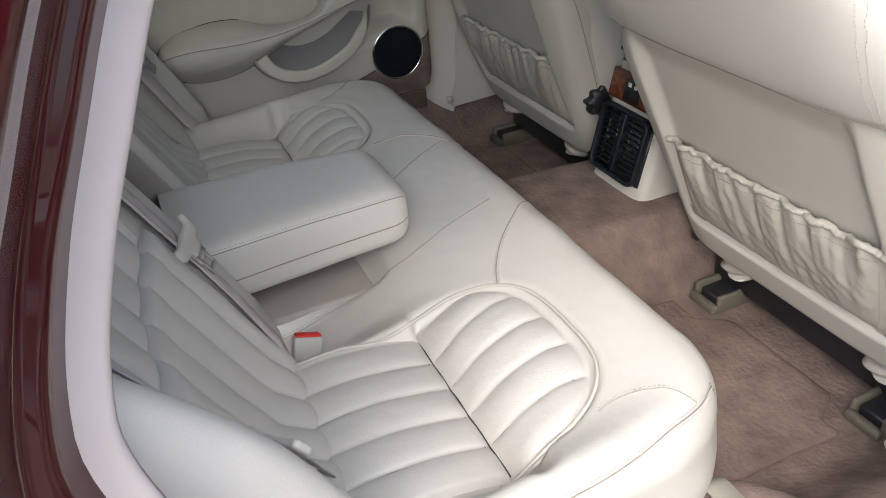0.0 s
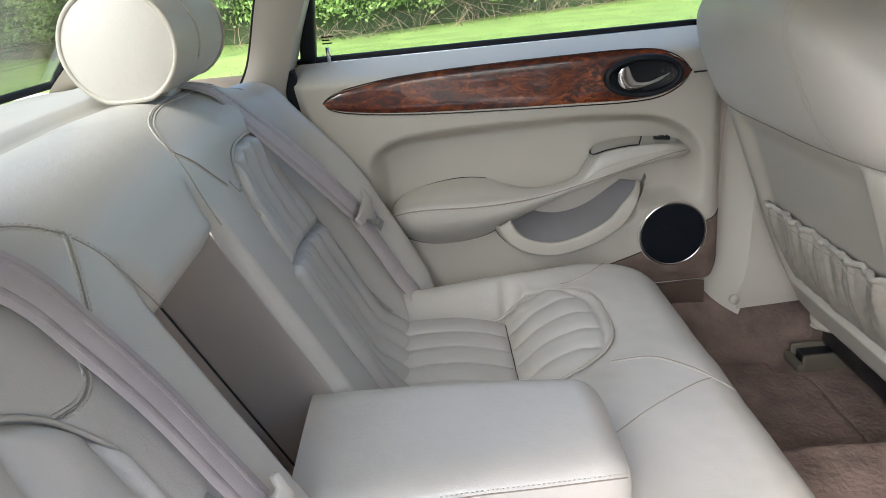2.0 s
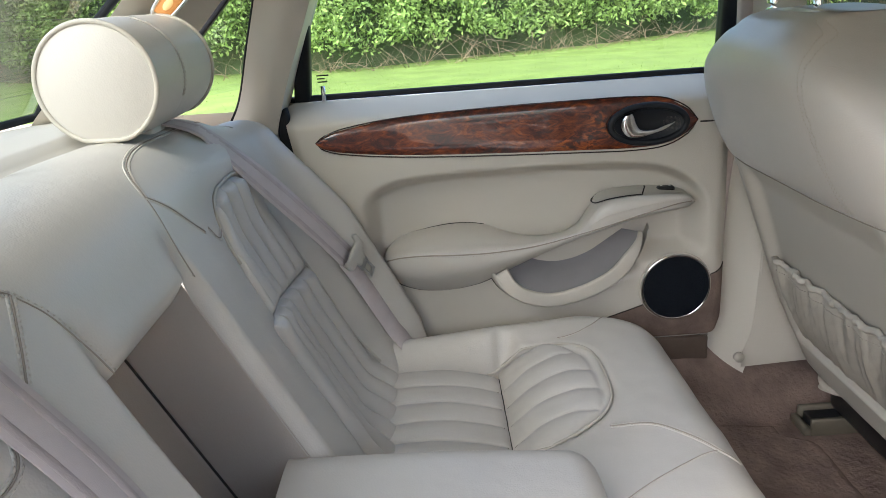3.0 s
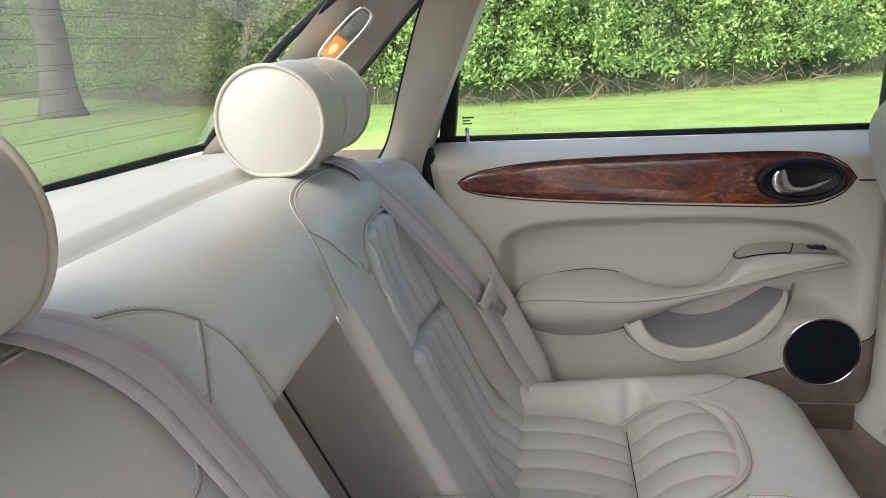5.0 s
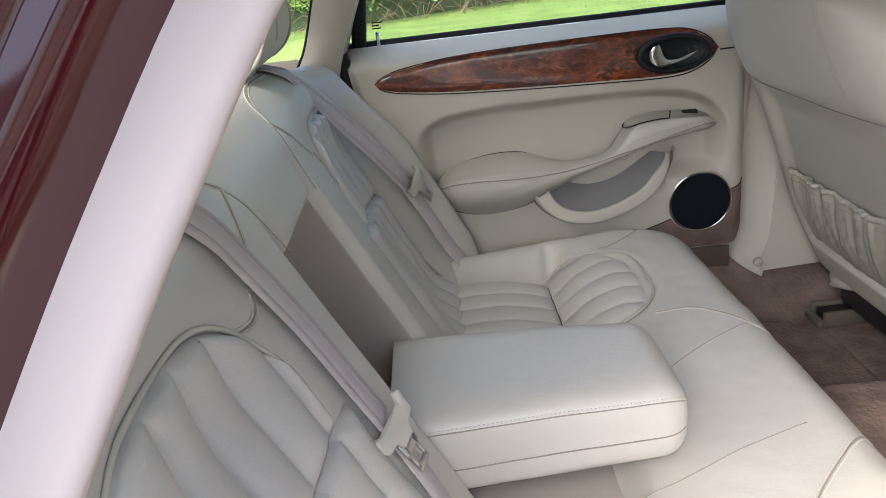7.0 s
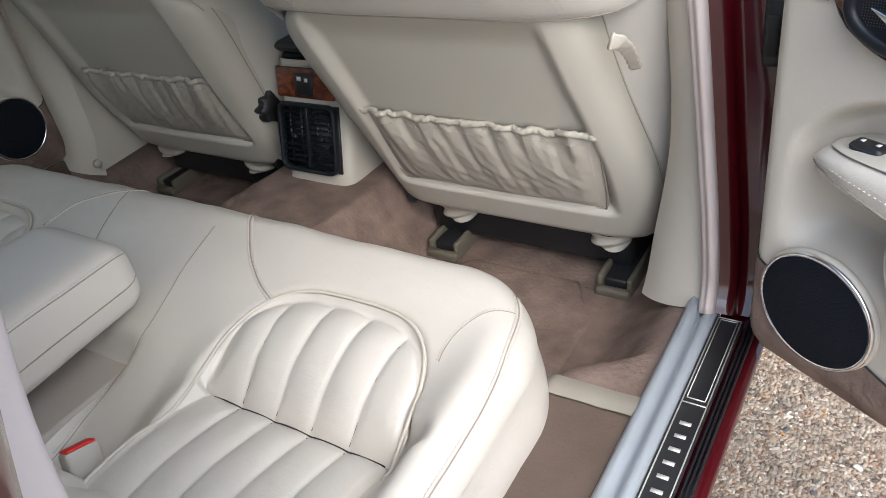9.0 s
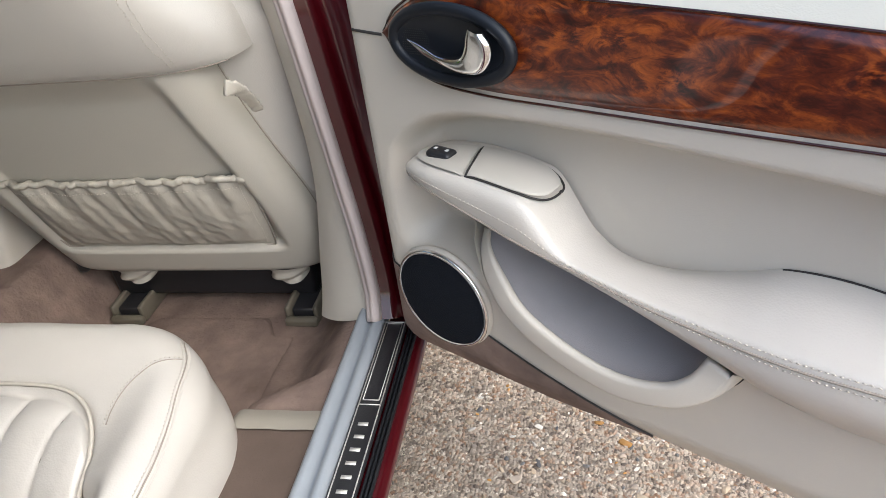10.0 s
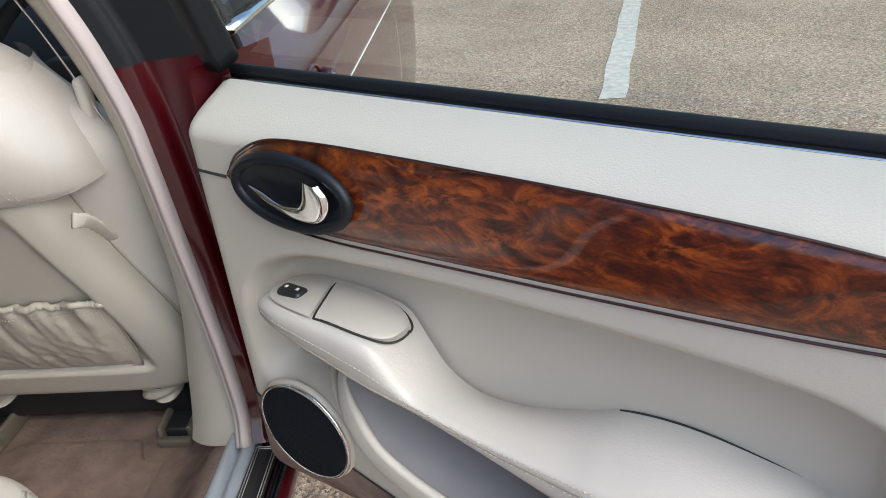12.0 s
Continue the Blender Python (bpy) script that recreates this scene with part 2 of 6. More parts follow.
WHITE = mat("white_print", (0.75, 0.75, 0.72), 0.6, vary=0.02)
AMBER = bpy.data.materials.new("amber_bulb_lens")
AMBER.use_nodes = True
ab = AMBER.node_tree.nodes["Principled BSDF"]
ab.inputs["Base Color"].default_value = (0.60, 0.27, 0.08, 1)
ab.inputs["Emission Color"].default_value, ab.inputs["Emission Strength"].default_value = (1.0, 0.40, 0.10, 1), 0.055
BULB = bpy.data.materials.new("glowing_bulb")
BULB.use_nodes = True
bb = BULB.node_tree.nodes["Principled BSDF"]
bb.inputs["Base Color"].default_value = (0.8, 0.6, 0.3, 1)
bb.inputs["Emission Color"].default_value, bb.inputs["Emission Strength"].default_value = (1.0, 0.55, 0.18, 1), 0.11
CLEARLENS = mat("grey_clear_lens", (0.20, 0.20, 0.19), 0.12, vary=0.2, scale=60, spec=0.8)
STONES = [mat("pebble_" + n, c, 0.7, vary=0.2, scale=60, per_piece=0.35) for n, c in (("grey", (0.30, 0.238, 0.175)), ("buff", (0.42, 0.32, 0.21)), ("white", (0.68, 0.61, 0.50)), ("dark", (0.12, 0.11, 0.10)), ("orange", (0.40, 0.20, 0.05)))]

# ---- mesh helpers ----
PLACE = [Matrix.Identity(4)]     # where the thing in hand is built: mirrored to the other side, or swung open


def link(name, verts, faces, material, parent=None, label="", smooth=True):
    m = PLACE[0]
    flip = m.determinant() < 0
    vs = np.asarray(verts, dtype=float)
    a = np.array(m)
    vs = vs @ a[:3, :3].T + a[:3, 3]
    me = bpy.data.meshes.new(name)
    me.from_pydata(vs.tolist(), [], [tuple(reversed(f)) for f in faces] if flip else faces)
    me.materials.append(material)
    me.shade_smooth() if smooth else me.shade_flat()
    me.update()
    ob = new(name, me)
    if parent is not None:
        ob.parent = parent
        root = parent
        while root.parent:
            root = root.parent
        ob.matrix_parent_inverse = (root.matrix_basis.inverted() if parent.type == "EMPTY" else Matrix.Identity(4))
        if label:
            ob["label"] = label
    return ob


def thing(name, at, label, category, group="", kind=""):
    """An Empty at the base of a thing, under which its parts go."""
    ob = new(name)
    ob.empty_display_size = 0.05
    ob.matrix_basis = Matrix.Translation(PLACE[0] @ Vector(at))
    return tagged(ob, label, category, group, kind)


def grid(name, f, nu, nv, material, parent=None, label="", flip=False, ring=False):
    """A sheet through f(u, v), u and v from 0 to 1; ring closes it in u."""
    nv1 = nv + 1
    nu1 = nu if ring else nu + 1
    vs = [f(i / nu, j / nv) for i in range(nu1) for j in range(nv1)]
    fs = []
    for i in range(nu):
        a, b = i * nv1, ((i + 1) % nu1) * nv1
        for j in range(nv):
            q = (a + j, b + j, b + j + 1, a + j + 1)
            fs.append(q[::-1] if flip else q)
    return link(name, vs, fs, material, parent, label)


def rail(pts, n):
    """n + 1 even points on a smooth curve through a few."""
    p = [Vector(q) for q in pts]
    p = [2 * p[0] - p[1]] + p + [2 * p[-1] - p[-2]]
    out = []
    for i in range(1, len(p) - 2):
        a, b, c, d = p[i - 1:i + 3]
        for k in range(12):
            t = k / 12
            out.append(0.5 * (2 * b + (c - a) * t + (2 * a - 5 * b + 4 * c - d) * t * t + (3 * b - a - 3 * c + d) * t ** 3))
    out.append(p[-2])
    d = [0.0]
    for a, b in zip(out, out[1:]):
        d.append(d[-1] + (b - a).length)
    res, j = [], 0
    for i in range(n + 1):
        s = d[-1] * i / n
        while j < len(d) - 2 and d[j + 1] < s:
            j += 1
        w = (s - d[j]) / max(d[j + 1] - d[j], 1e-9)
        res.append(out[j].lerp(out[j + 1], min(max(w, 0), 1)))
    return res


def sweep_data(pts, prof, up=(0, 0, 1), closed=False, scale=None, caps=True):
    """Vertices and faces of the outline prof (pairs: aside, up) carried along pts."""
    n, m, vs, fs = len(pts), len(prof), [], []
    for i, p in enumerate(pts):
        t = (pts[(i + 1) % n] - pts[i - 1]) if closed else (pts[min(i + 1, n - 1)] - pts[max(i - 1, 0)])
        t.normalize()
        u = up(i / max(n - 1, 1)) if callable(up) else Vector(up)
        a = t.cross(u)
        a = a.normalized() if a.length > 1e-6 else t.orthogonal().normalized()
        u2 = a.cross(t)
        k = scale(i / max(n - 1, 1)) if scale else 1
        vs += [p + a * (x * k) + u2 * (y * k) for x, y in prof]
    for i in range(n if closed else n - 1):
        a, b = i * m, ((i + 1) % n) * m
        fs += [(a + j, a + (j + 1) % m, b + (j + 1) % m, b + j) for j in range(m)]
    if not closed and caps:
        fs += [tuple(reversed(range(m))), tuple(range((n - 1) * m, n * m))]
    return vs, fs


def circle(r, n=8, ry=None):
    return [(r * math.cos(2 * math.pi * k / n), (ry or r) * math.sin(2 * math.pi * k / n)) for k in range(n)]


def slab(w, h, r=0.0, n=3):
    """Outline of a rounded bar, w wide and h high."""
    r = min(r or 0.2 * min(w, h), w / 2, h / 2)
    out = []
    for cx, cy, a0 in ((w / 2 - r, h / 2 - r, 0), (-w / 2 + r, h / 2 - r, 90), (-w / 2 + r, -h / 2 + r, 180), (w / 2 - r, -h / 2 + r, 270)):
        out += [(cx + r * math.cos(radians(a0 + 90 * k / n)), cy + r * math.sin(radians(a0 + 90 * k / n))) for k in range(n + 1)]
    return out


def tube(name, pts, r, material, parent=None, label="", n=8, closed=False, up=(0, 0, 1), ry=None, scale=None):
    vs, fs = sweep_data(pts, circle(r, n, ry), up, closed, scale)
    return link(name, vs, fs, material, parent, label)


def bar(name, pts, w, h, material, parent=None, label="", up=(0, 0, 1), r=0.0, closed=False):
    vs, fs = sweep_data(pts, slab(w, h, r), up, closed)
    return link(name, vs, fs, material, parent, label)


def box_data(a, b, bevel=0.004, seg=2, turn=None):
    bm = bmesh.new()
    bmesh.ops.create_cube(bm, size=1)
    for v in bm.verts:
        v.co = Vector([a[i] + (v.co[i] + 0.5) * (b[i] - a[i]) for i in range(3)])
    if bevel:
        bmesh.ops.bevel(bm, geom=list(bm.edges), offset=bevel, segments=seg, affect="EDGES", profile=0.5)
    if turn is not None:
        bm.transform(turn)
    bm.verts.index_update()
    vs, fs = [v.co.copy() for v in bm.verts], [tuple(v.index for v in f.verts) for f in bm.faces]
    bm.free()
    return vs, fs


def block(name, a, b, material, parent=None, label="", bevel=0.004, seg=2, turn=None):
    vs, fs = box_data(a, b, bevel, seg, turn)
    return link(name, vs, fs, material, parent, label)


def joined(name, pieces, material, parent=None, label="", smooth=True):
    vs, fs = [], []
    for v, f in pieces:
        o = len(vs)
        vs += list(v)
        fs += [tuple(k + o for k in q) for q in f]
    return link(name, vs, fs, material, parent, label, smooth)


def stitches(name, lines, parent, material=None, step=0.0052, r=0.0008):
    """Short raised threads along each line of points."""
    for pts in lines:
        pieces = []
        length = sum((b - a).length for a, b in zip(pts, pts[1:]))
        n = max(int(length / step), 2)
        q = rail(pts, n) if len(pts) > 2 else [pts[0].lerp(pts[1], k / n) for k in range(n + 1)]
        for a, b in zip(q, q[1:]):
            d = b - a
            c, d = (a + b) / 2, d * 0.36
            s1 = d.orthogonal().normalized() * r
            s2 = d.cross(s1).normalized() * r
            pieces.append(([c + d, c - d, c + s1, c - s1, c + s2, c - s2], [(0, 2, 4), (0, 4, 3), (0, 3, 5), (0, 5, 2), (1, 4, 2), (1, 3, 4), (1, 5, 3), (1, 2, 5)]))
        joined(name, pieces, material or THREAD, parent)


def surface_seam(q, at, parent, double):
    """A sewn seam on a padded surface: a line coloured dark for its shaded groove, rolled lips beside it and a row of
    thread on each lip.
    """
    n = len(q) - 1

    def beside(off, h):
        out = []
        for i, p in enumerate(q):
            d = (q[min(i + 1, n)] - q[max(i - 1, 0)]).normalized()
            out.append(at(p.x - d.y * off, p.y + d.x * off, h))
        return out
    tube("seam", beside(0, 0.0004 if double else 0.0002), 0.0010 if double else 0.0007, SEAMLINE, parent, n=6)
    for off in ((-0.0033, 0.0033) if double else (0.0034,)):
        if double:
            tube("seam_lip", beside(off * 0.80, -0.0009), 0.0020, LEATHER, parent, n=8)
        stitches("stitching", [beside(off, 0.0010 if double else 0.0007)], parent, r=0.0008)


def clamp(t, a=0.0, b=1.0):
    return min(max(t, a), b)


def ss(a, b, t):
    t = clamp((t - a) / (b - a))
    return t * t * (3 - 2 * t)


def lut(t, pairs):
    """Smooth interpolation through (t, value) pairs."""
    if t <= pairs[0][0]:
        return pairs[0][1]
    for i in range(len(pairs) - 1):
        (a, va), (b, vb) = pairs[i], pairs[i + 1]
        if t <= b:
            w = (t - a) / (b - a)
            sa = (vb - pairs[i - 1][1]) / (b - pairs[i - 1][0]) if i else (vb - va) / (b - a)
            sb = (pairs[i + 2][1] - va) / (pairs[i + 2][0] - a) if i + 2 < len(pairs) else (vb - va) / (b - a)
            h = b - a
            return (2 * w ** 3 - 3 * w * w + 1) * va + (w ** 3 - 2 * w * w + w) * h * sa + (3 * w * w - 2 * w ** 3) * vb + (w ** 3 - w * w) * h * sb
    return pairs[-1][1]


MIRROR = Matrix.Diagonal((-1, 1, 1, 1))

# ---- rear seat ----
# cushion: plan outline with rounded front corners
CW, CF, CR = 0.642, 0.035, 0.15
PX0, PX1, TY = 0.262, 0.540, -0.25     # pleated pads: inner side, outer side, cross seam


def side_limit(y):
    if y <= CF - CR:
        return CW
    return CW - CR + math.sqrt(max(CR * CR - (y - (CF - CR)) ** 2, 0))


def edge_gap(x, y):
    """Distance inwards from the cushion's outline."""
    x = abs(x)
    qx, qy = x - (CW - CR), y - (CF - CR)
    if qx > 0 and qy > 0:
        return CR - math.hypot(qx, qy)
    return CR - max(qx, qy)


def arch_y(x):
    """Front edge of the front pad."""
    t = clamp(abs((x - (PX0 + PX1) / 2) / ((PX1 - PX0) / 2 + 0.014)))
    return TY + 0.155 * (1 - t ** 3.2) ** 0.42


def pad_z(x, y):
    """Level of the pleated well, without flutes."""
    if y > TY:
        t = clamp((y - TY) / 0.155)
        return 0.424 + 0.064 * t ** 0.85 + 0.013 * math.sin(math.pi * min(t, 1))
    t = clamp((TY - y) / 0.21)
    return 0.424 + 0.018 * t + 0.016 * math.sin(math.pi * t) ** 0.8


def well(x, y):
    """1 inside the pleated well, falling to 0 round it."""
    d = x - PX0 if y < TY else min(arch_y(clamp(x, PX0 - 0.013, PX1 + 0.013)) - y, (x - PX0 + 0.012) * 1.5)
    soft = 0.055 - 0.040 * ss(TY, TY + 0.10, y)                 # the outer side slopes up to the bolster
    return ss(-0.012, 0.008, d) * ss(-soft, 0.010, PX1 + 0.012 * ss(TY - 0.01, TY + 0.01, y) - x)


def cushion_z(x, y, pads=True):
    X = abs(x)
    mid = lut(y, ((-0.52, 0.448), (-0.42, 0.45), (-0.25, 0.462), (-0.10, 0.497), (-0.03, 0.512), (0.035, 0.512)))
    side = lut(y, ((-0.52, 0.478), (-0.35, 0.487), (-0.15, 0.502), (0.0, 0.508), (0.035, 0.508)))
    core = lut(y, ((-0.52, 0.395), (-0.38, 0.400), (-0.28, 0.432), (-0.14, 0.492), (-0.03, 0.516), (0.035, 0.516)))
    z = mid + (side - mid) * ss(0.535, 0.61, X)
    z += (core - z) * ss(0.275 + 0.02 * ss(-0.32, -0.40, y), 0.19 + 0.035 * ss(-0.32, -0.40, y), X)
    slot = ss(0.125, 0.10, X) * ss(-0.225, -0.265, y)
    z += (0.418 - z) * slot
    w = well(X, y)
    if pads and w:
        z += (pad_z(X, y) - 0.011 - z) * w
    # soft puckers beside the seams
    z += 0.0026 * noise.noise(Vector((X * 9, y * 13, 0.4))) + 0.0010 * noise.noise(Vector((X * 30, y * 34, 2.0)))
    r = 0.055
    d = edge_gap(x, y)
    if d < r:
        z -= r - math.sqrt(max(r * r - (r - d) ** 2, 0))
    return z


def spread(u):
    """Even in the middle, closer at both ends."""
    return 0.5 - 0.5 * math.cos(math.pi * u) * (0.55 + 0.45 * abs(math.cos(math.pi * u)))


PLACE[0] = Matrix.Identity(4)
seat = thing("rear_bench_seat", (0, -0.25, 0.27), "cream leather rear bench seat with fluted pleats and folded-down armrest", "car seat")


def cushion_top(u, v):
    y = -0.52 + (CF + 0.52) * math.sin(v * math.pi / 2)
    x = (2 * spread(u) - 1) * side_limit(y)
    return (x, y, cushion_z(x, y))


cushion = grid("cushion", cushion_top, 230, 120, LEATHER, seat)


def cushion_outline(n):
    pts = []
    for k in range(n + 1):
        t = k / n
        if t < 0.2:
            pts.append((CW, -0.52 + (CF - CR + 0.52) * t / 0.2))
        elif t < 0.35:
            a = (t - 0.2) / 0.15 * math.pi / 2
            pts.append((CW - CR + CR * math.cos(a), CF - CR + CR * math.sin(a)))
        elif t < 0.65:
            pts.append(((CW - CR) * (1 - 2 * (t - 0.35) / 0.3), CF))
        elif t < 0.8:
            a = (t - 0.65) / 0.15 * math.pi / 2
            pts.append((-(CW - CR) - CR * math.sin(a), CF - CR + CR * math.cos(a)))
        else:
            pts.append((-CW, CF - CR - (CF - CR + 0.52) * (t - 0.8) / 0.2))
    return pts


OUT = cushion_outline(160)


def cushion_skirt(u, v):
    i = round(u * 160)
    x, y = OUT[i]
    a, b = OUT[max(i - 1, 0)], OUT[min(i + 1, 160)]
    nx, ny = b[1] - a[1], a[0] - b[0]
    k = math.hypot(nx, ny)
    top = cushion_z(x * 0.9999, y - 1e-5)
    bulge = 0.013 * math.sin(math.pi * v) ** 2 - 0.03 * v * v + 0.002 * noise.noise(Vector((x * 9, y * 9, v * 4)))
    return (x + nx / k * bulge, y + ny / k * bulge, top + (0.262 - top) * v)


grid("cushion_skirt", cushion_skirt, 160, 14, LEATHER, seat, flip=True)

FL = (PX1 - PX0) / 5


def flute(t, deep=0.0090):
    """Rounded pleat: t counts pleats."""
    f = t - math.floor(t)
    return deep * (max(1 - (2 * f - 1) ** 2, 0) ** 0.5 - 0.55)


def pleat_pads(front_seam, well_seam):
    """The two fluted pads of one half of the cushion, with their piping."""
    def rear(u, v):
        x = PX0 - 0.004 + (PX1 - PX0 + 0.008) * u
        y = -0.475 + (TY + 0.475) * v
        e = min(v, 1 - v) * (TY + 0.475)
        near = (1 - v) * 0.225
        z = pad_z(x, y) + flute((x - PX0) / FL + 0.02 * math.sin(v * 5) * (1 - v)) * (0.45 + 0.55 * ss(0, 0.022, near)) - 0.0035 * (1 - ss(0, 0.007, near)) - 0.014 * (1 - ss(0, 0.012, (1 - u) * 0.286))
        inner = 1 - ss(0, 0.012, u * 0.286)
        z += (pad_z(x, y) + 0.002 - z) * inner + 0.0014 * noise.noise(Vector((x * 40, y * 22, 7)))
        return (x, y, z)

    def front(u, v):
        x = PX0 - 0.012 + (PX1 - PX0 + 0.024) * u
        ya = arch_y(x)
        y = TY + (ya - TY) * v
        fan = (x - (PX0 + PX1) / 2) * (1 - 0.10 * v) + (PX0 + PX1) / 2
        d = min((1 - v) * (ya - TY), min(u, 1 - u) * 0.3 + 0.002)
        near = v * (ya - TY)
        z = pad_z(x, y) + flute((fan - PX0) / FL) * ss(-0.004, 0.03, d) * (0.45 + 0.55 * ss(0, 0.022, near)) + 0.008 * ss(0, 0.05, min(d, near)) - 0.0035 * (1 - ss(0, 0.007, near)) + 0.009 * ss(0.05, 0.0, (1 - u) * 0.3) * ss(0, 0.03, near)
        z += (cushion_z(x, y + 0.004) + 0.004 - z) * (1 - ss(0, 0.016, d)) * ss(0.0, 0.025, near)
        z += 0.0014 * noise.noise(Vector((x * 40, y * 22, 3)))
        return (x, y, z)

    a = grid("pleated_pad", rear, 100, 26, PLEAT, seat, "fluted cream leather seat pleats")
    b = grid("pleated_pad", front, 100, 34, PLEAT, seat, "fluted cream leather seat pleats")
    # sewn line in every groove between two flutes, dark for the groove's shade
    mid = (PX0 + PX1) / 2
    for k in range(1, 5):
        line = []
        for j in range(27):
            v = j / 26 * 0.975
            line.append(Vector(rear((PX0 + FL * (k - 0.02 * math.sin(v * 5) * (1 - v)) - PX0 + 0.004) / (PX1 - PX0 + 0.008), v)) + Vector((0, 0, 0.0003)))
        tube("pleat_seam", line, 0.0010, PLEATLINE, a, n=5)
        line = []
        for j in range(31):
            v = 0.03 + j / 30 * 0.85
            x = mid + (PX0 + FL * k - mid) / (1 - 0.10 * v)
            line.append(Vector(front((x - PX0 + 0.012) / (PX1 - PX0 + 0.024), v)) + Vector((0, 0, 0.0003)))
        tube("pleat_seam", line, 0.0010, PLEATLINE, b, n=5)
    tx = [PX0 + (PX1 - PX0 - 0.004) * k / 60 for k in range(61)]
    tube("seam_gap", [Vector((x, TY, pad_z(x, TY) + 0.45 * flute((x - PX0) / FL) - 0.0030)) for x in tx], 0.0010, GAP, seat, "dark seam")
    edge = []
    for k in range(61):
        t = k / 60
        x = (PX0 + PX1) / 2 - ((PX1 - PX0) / 2 + 0.012) * math.cos(math.pi * t)
        edge.append((x, arch_y(x)))
    pts = [Vector((x, y + 0.003, cushion_z(x, y + 0.004) + 0.005)) for x, y in edge]
    pts = [Vector((PX0 - 0.004, y, pad_z(PX0, y) + 0.004)) for y in (-0.47, -0.42, -0.36, -0.30)] + rail(pts, 60)
    pts = rail([tuple(p) for p in pts], 110)
    pts += [Vector((PX1 + 0.010, TY - 0.006, cushion_z(PX1 + 0.012, TY - 0.006) + 0.001)), Vector((PX1 + 0.006, TY - 0.020, cushion_z(PX1 + 0.010, TY - 0.02) - 0.004))]
    tube("piping", pts, 0.0026, PIPING, seat, n=8)
    # double-stitched seams: from the pad to the front edge, round the outer bolster, beside the well
    for path, double in ((front_seam, True),
                         ([(0.551, -0.142), (0.549, -0.125), (0.553, -0.100), (0.570, -0.069), (0.603, -0.043)], False),
                         ([(0.624, -0.50), (0.628, -0.38), (0.630, -0.26), (0.627, -0.16), (0.616, -0.09), (0.603, -0.043), (0.580, -0.006)], True),
                         (well_seam, False)):
        surface_seam(rail([(x, y, 0) for x, y in path], 60), lambda x, y, h: Vector((x, y, cushion_z(x, y) + h)), seat, double)


for side in (1, -1):
    PLACE[0] = Matrix.Identity(4) if side > 0 else MIRROR
    if side > 0:
        pleat_pads([(0.282, -0.128), (0.245, -0.110), (0.203, -0.078), (0.160, -0.033), (0.128, 0.004), (0.118, 0.024)],
                   [(0.124, -0.43), (0.119, -0.34), (0.114, -0.265), (0.118, -0.205), (0.114, -0.150), (0.104, -0.090), (0.094, -0.040)])
    else:
        pleat_pads([(0.252, -0.118), (0.240, -0.085), (0.222, -0.058), (0.180, -0.026), (0.150, -0.004), (0.138, 0.018)],
                   [(0.119, -0.34), (0.108, -0.265), (0.088, -0.205), (0.086, -0.155), (0.118, -0.085), (0.140, -0.035), (0.150, -0.004)])
PLACE[0] = Matrix.Identity(4)

# backrest: a profile that leans back and rolls over at the top
OY, OZ, DY, DZ = -0.425, 0.45, -0.44, 0.898
S1, RR = 0.46, 0.13


def back(x, s, off=0.0):
    """Point on the backrest: s metres up its face, off metres out of it."""
    n0 = math.atan2(-DY, DZ)
    if s <= S1:
        y, z, a = OY + DY * s, OZ + DZ * s, n0
    else:
        a = n0 + (s - S1) / RR
        cy, cz = OY + DY * S1 - RR * math.cos(n0), OZ + DZ * S1 - RR * math.sin(n0)
        y, z = cy + RR * math.cos(a), cz + RR * math.sin(a)
    return Vector((x, y + off * math.cos(a), z + off * math.sin(a)))


BX0, BU, BX1, BT, BTOP = 0.218, 0.256, 0.545, 0.275, 0.447     # pads on the backrest: inner side below and above the cross seam, outer side, seam, top


def back_arch(x):
    t = clamp(abs((x - (BU + BX1) / 2 - 0.004) / ((BX1 - BU) / 2 + 0.012)))
    return BT + (BTOP - BT) * (1 - t ** 3.4) ** 0.5


def t_seam(x):
    """Height of the cross seam on the backrest."""
    return BT + 0.008 - 0.035 * (x - BX0) / (BX1 - BX0)


def bowl(x, s):
    X = abs(x)
    b = -0.038 * ss(0.17, 0.40, X) * ss(0.63, 0.545, X) * ss(-0.02, 0.06, s) * (1 - 0.75 * ss(0.36, 0.50, s))
    w = 0.012 * ss(0.535, 0.590, X) * (1 - ss(0.22, 0.46, s)) + 0.046 * ss(0.602, 0.650, X) * (1 - 0.7 * ss(0.26, 0.50, s))
    drop = -0.075 * max(0, (X - 0.655) / 0.05) ** 2 if X > 0.655 else 0
    corner = -0.10 * ss(0.50, 0.72, X) * ss(0.46, 0.60, s)
    low = -0.012 * ss(0.04, -0.04, s)
    return b + w + drop + corner + low + 0.002 * noise.noise(Vector((x * 8, s * 10, 5)))


def back_well(X, s):
    d = min(X - BX0, BX1 - X) if s < BT else min(X - BU, BX1 + 0.01 - X, back_arch(clamp(X, BU, BX1)) - s)
    return ss(-0.010, 0.008, d)


SEND = S1 + RR * 1.36


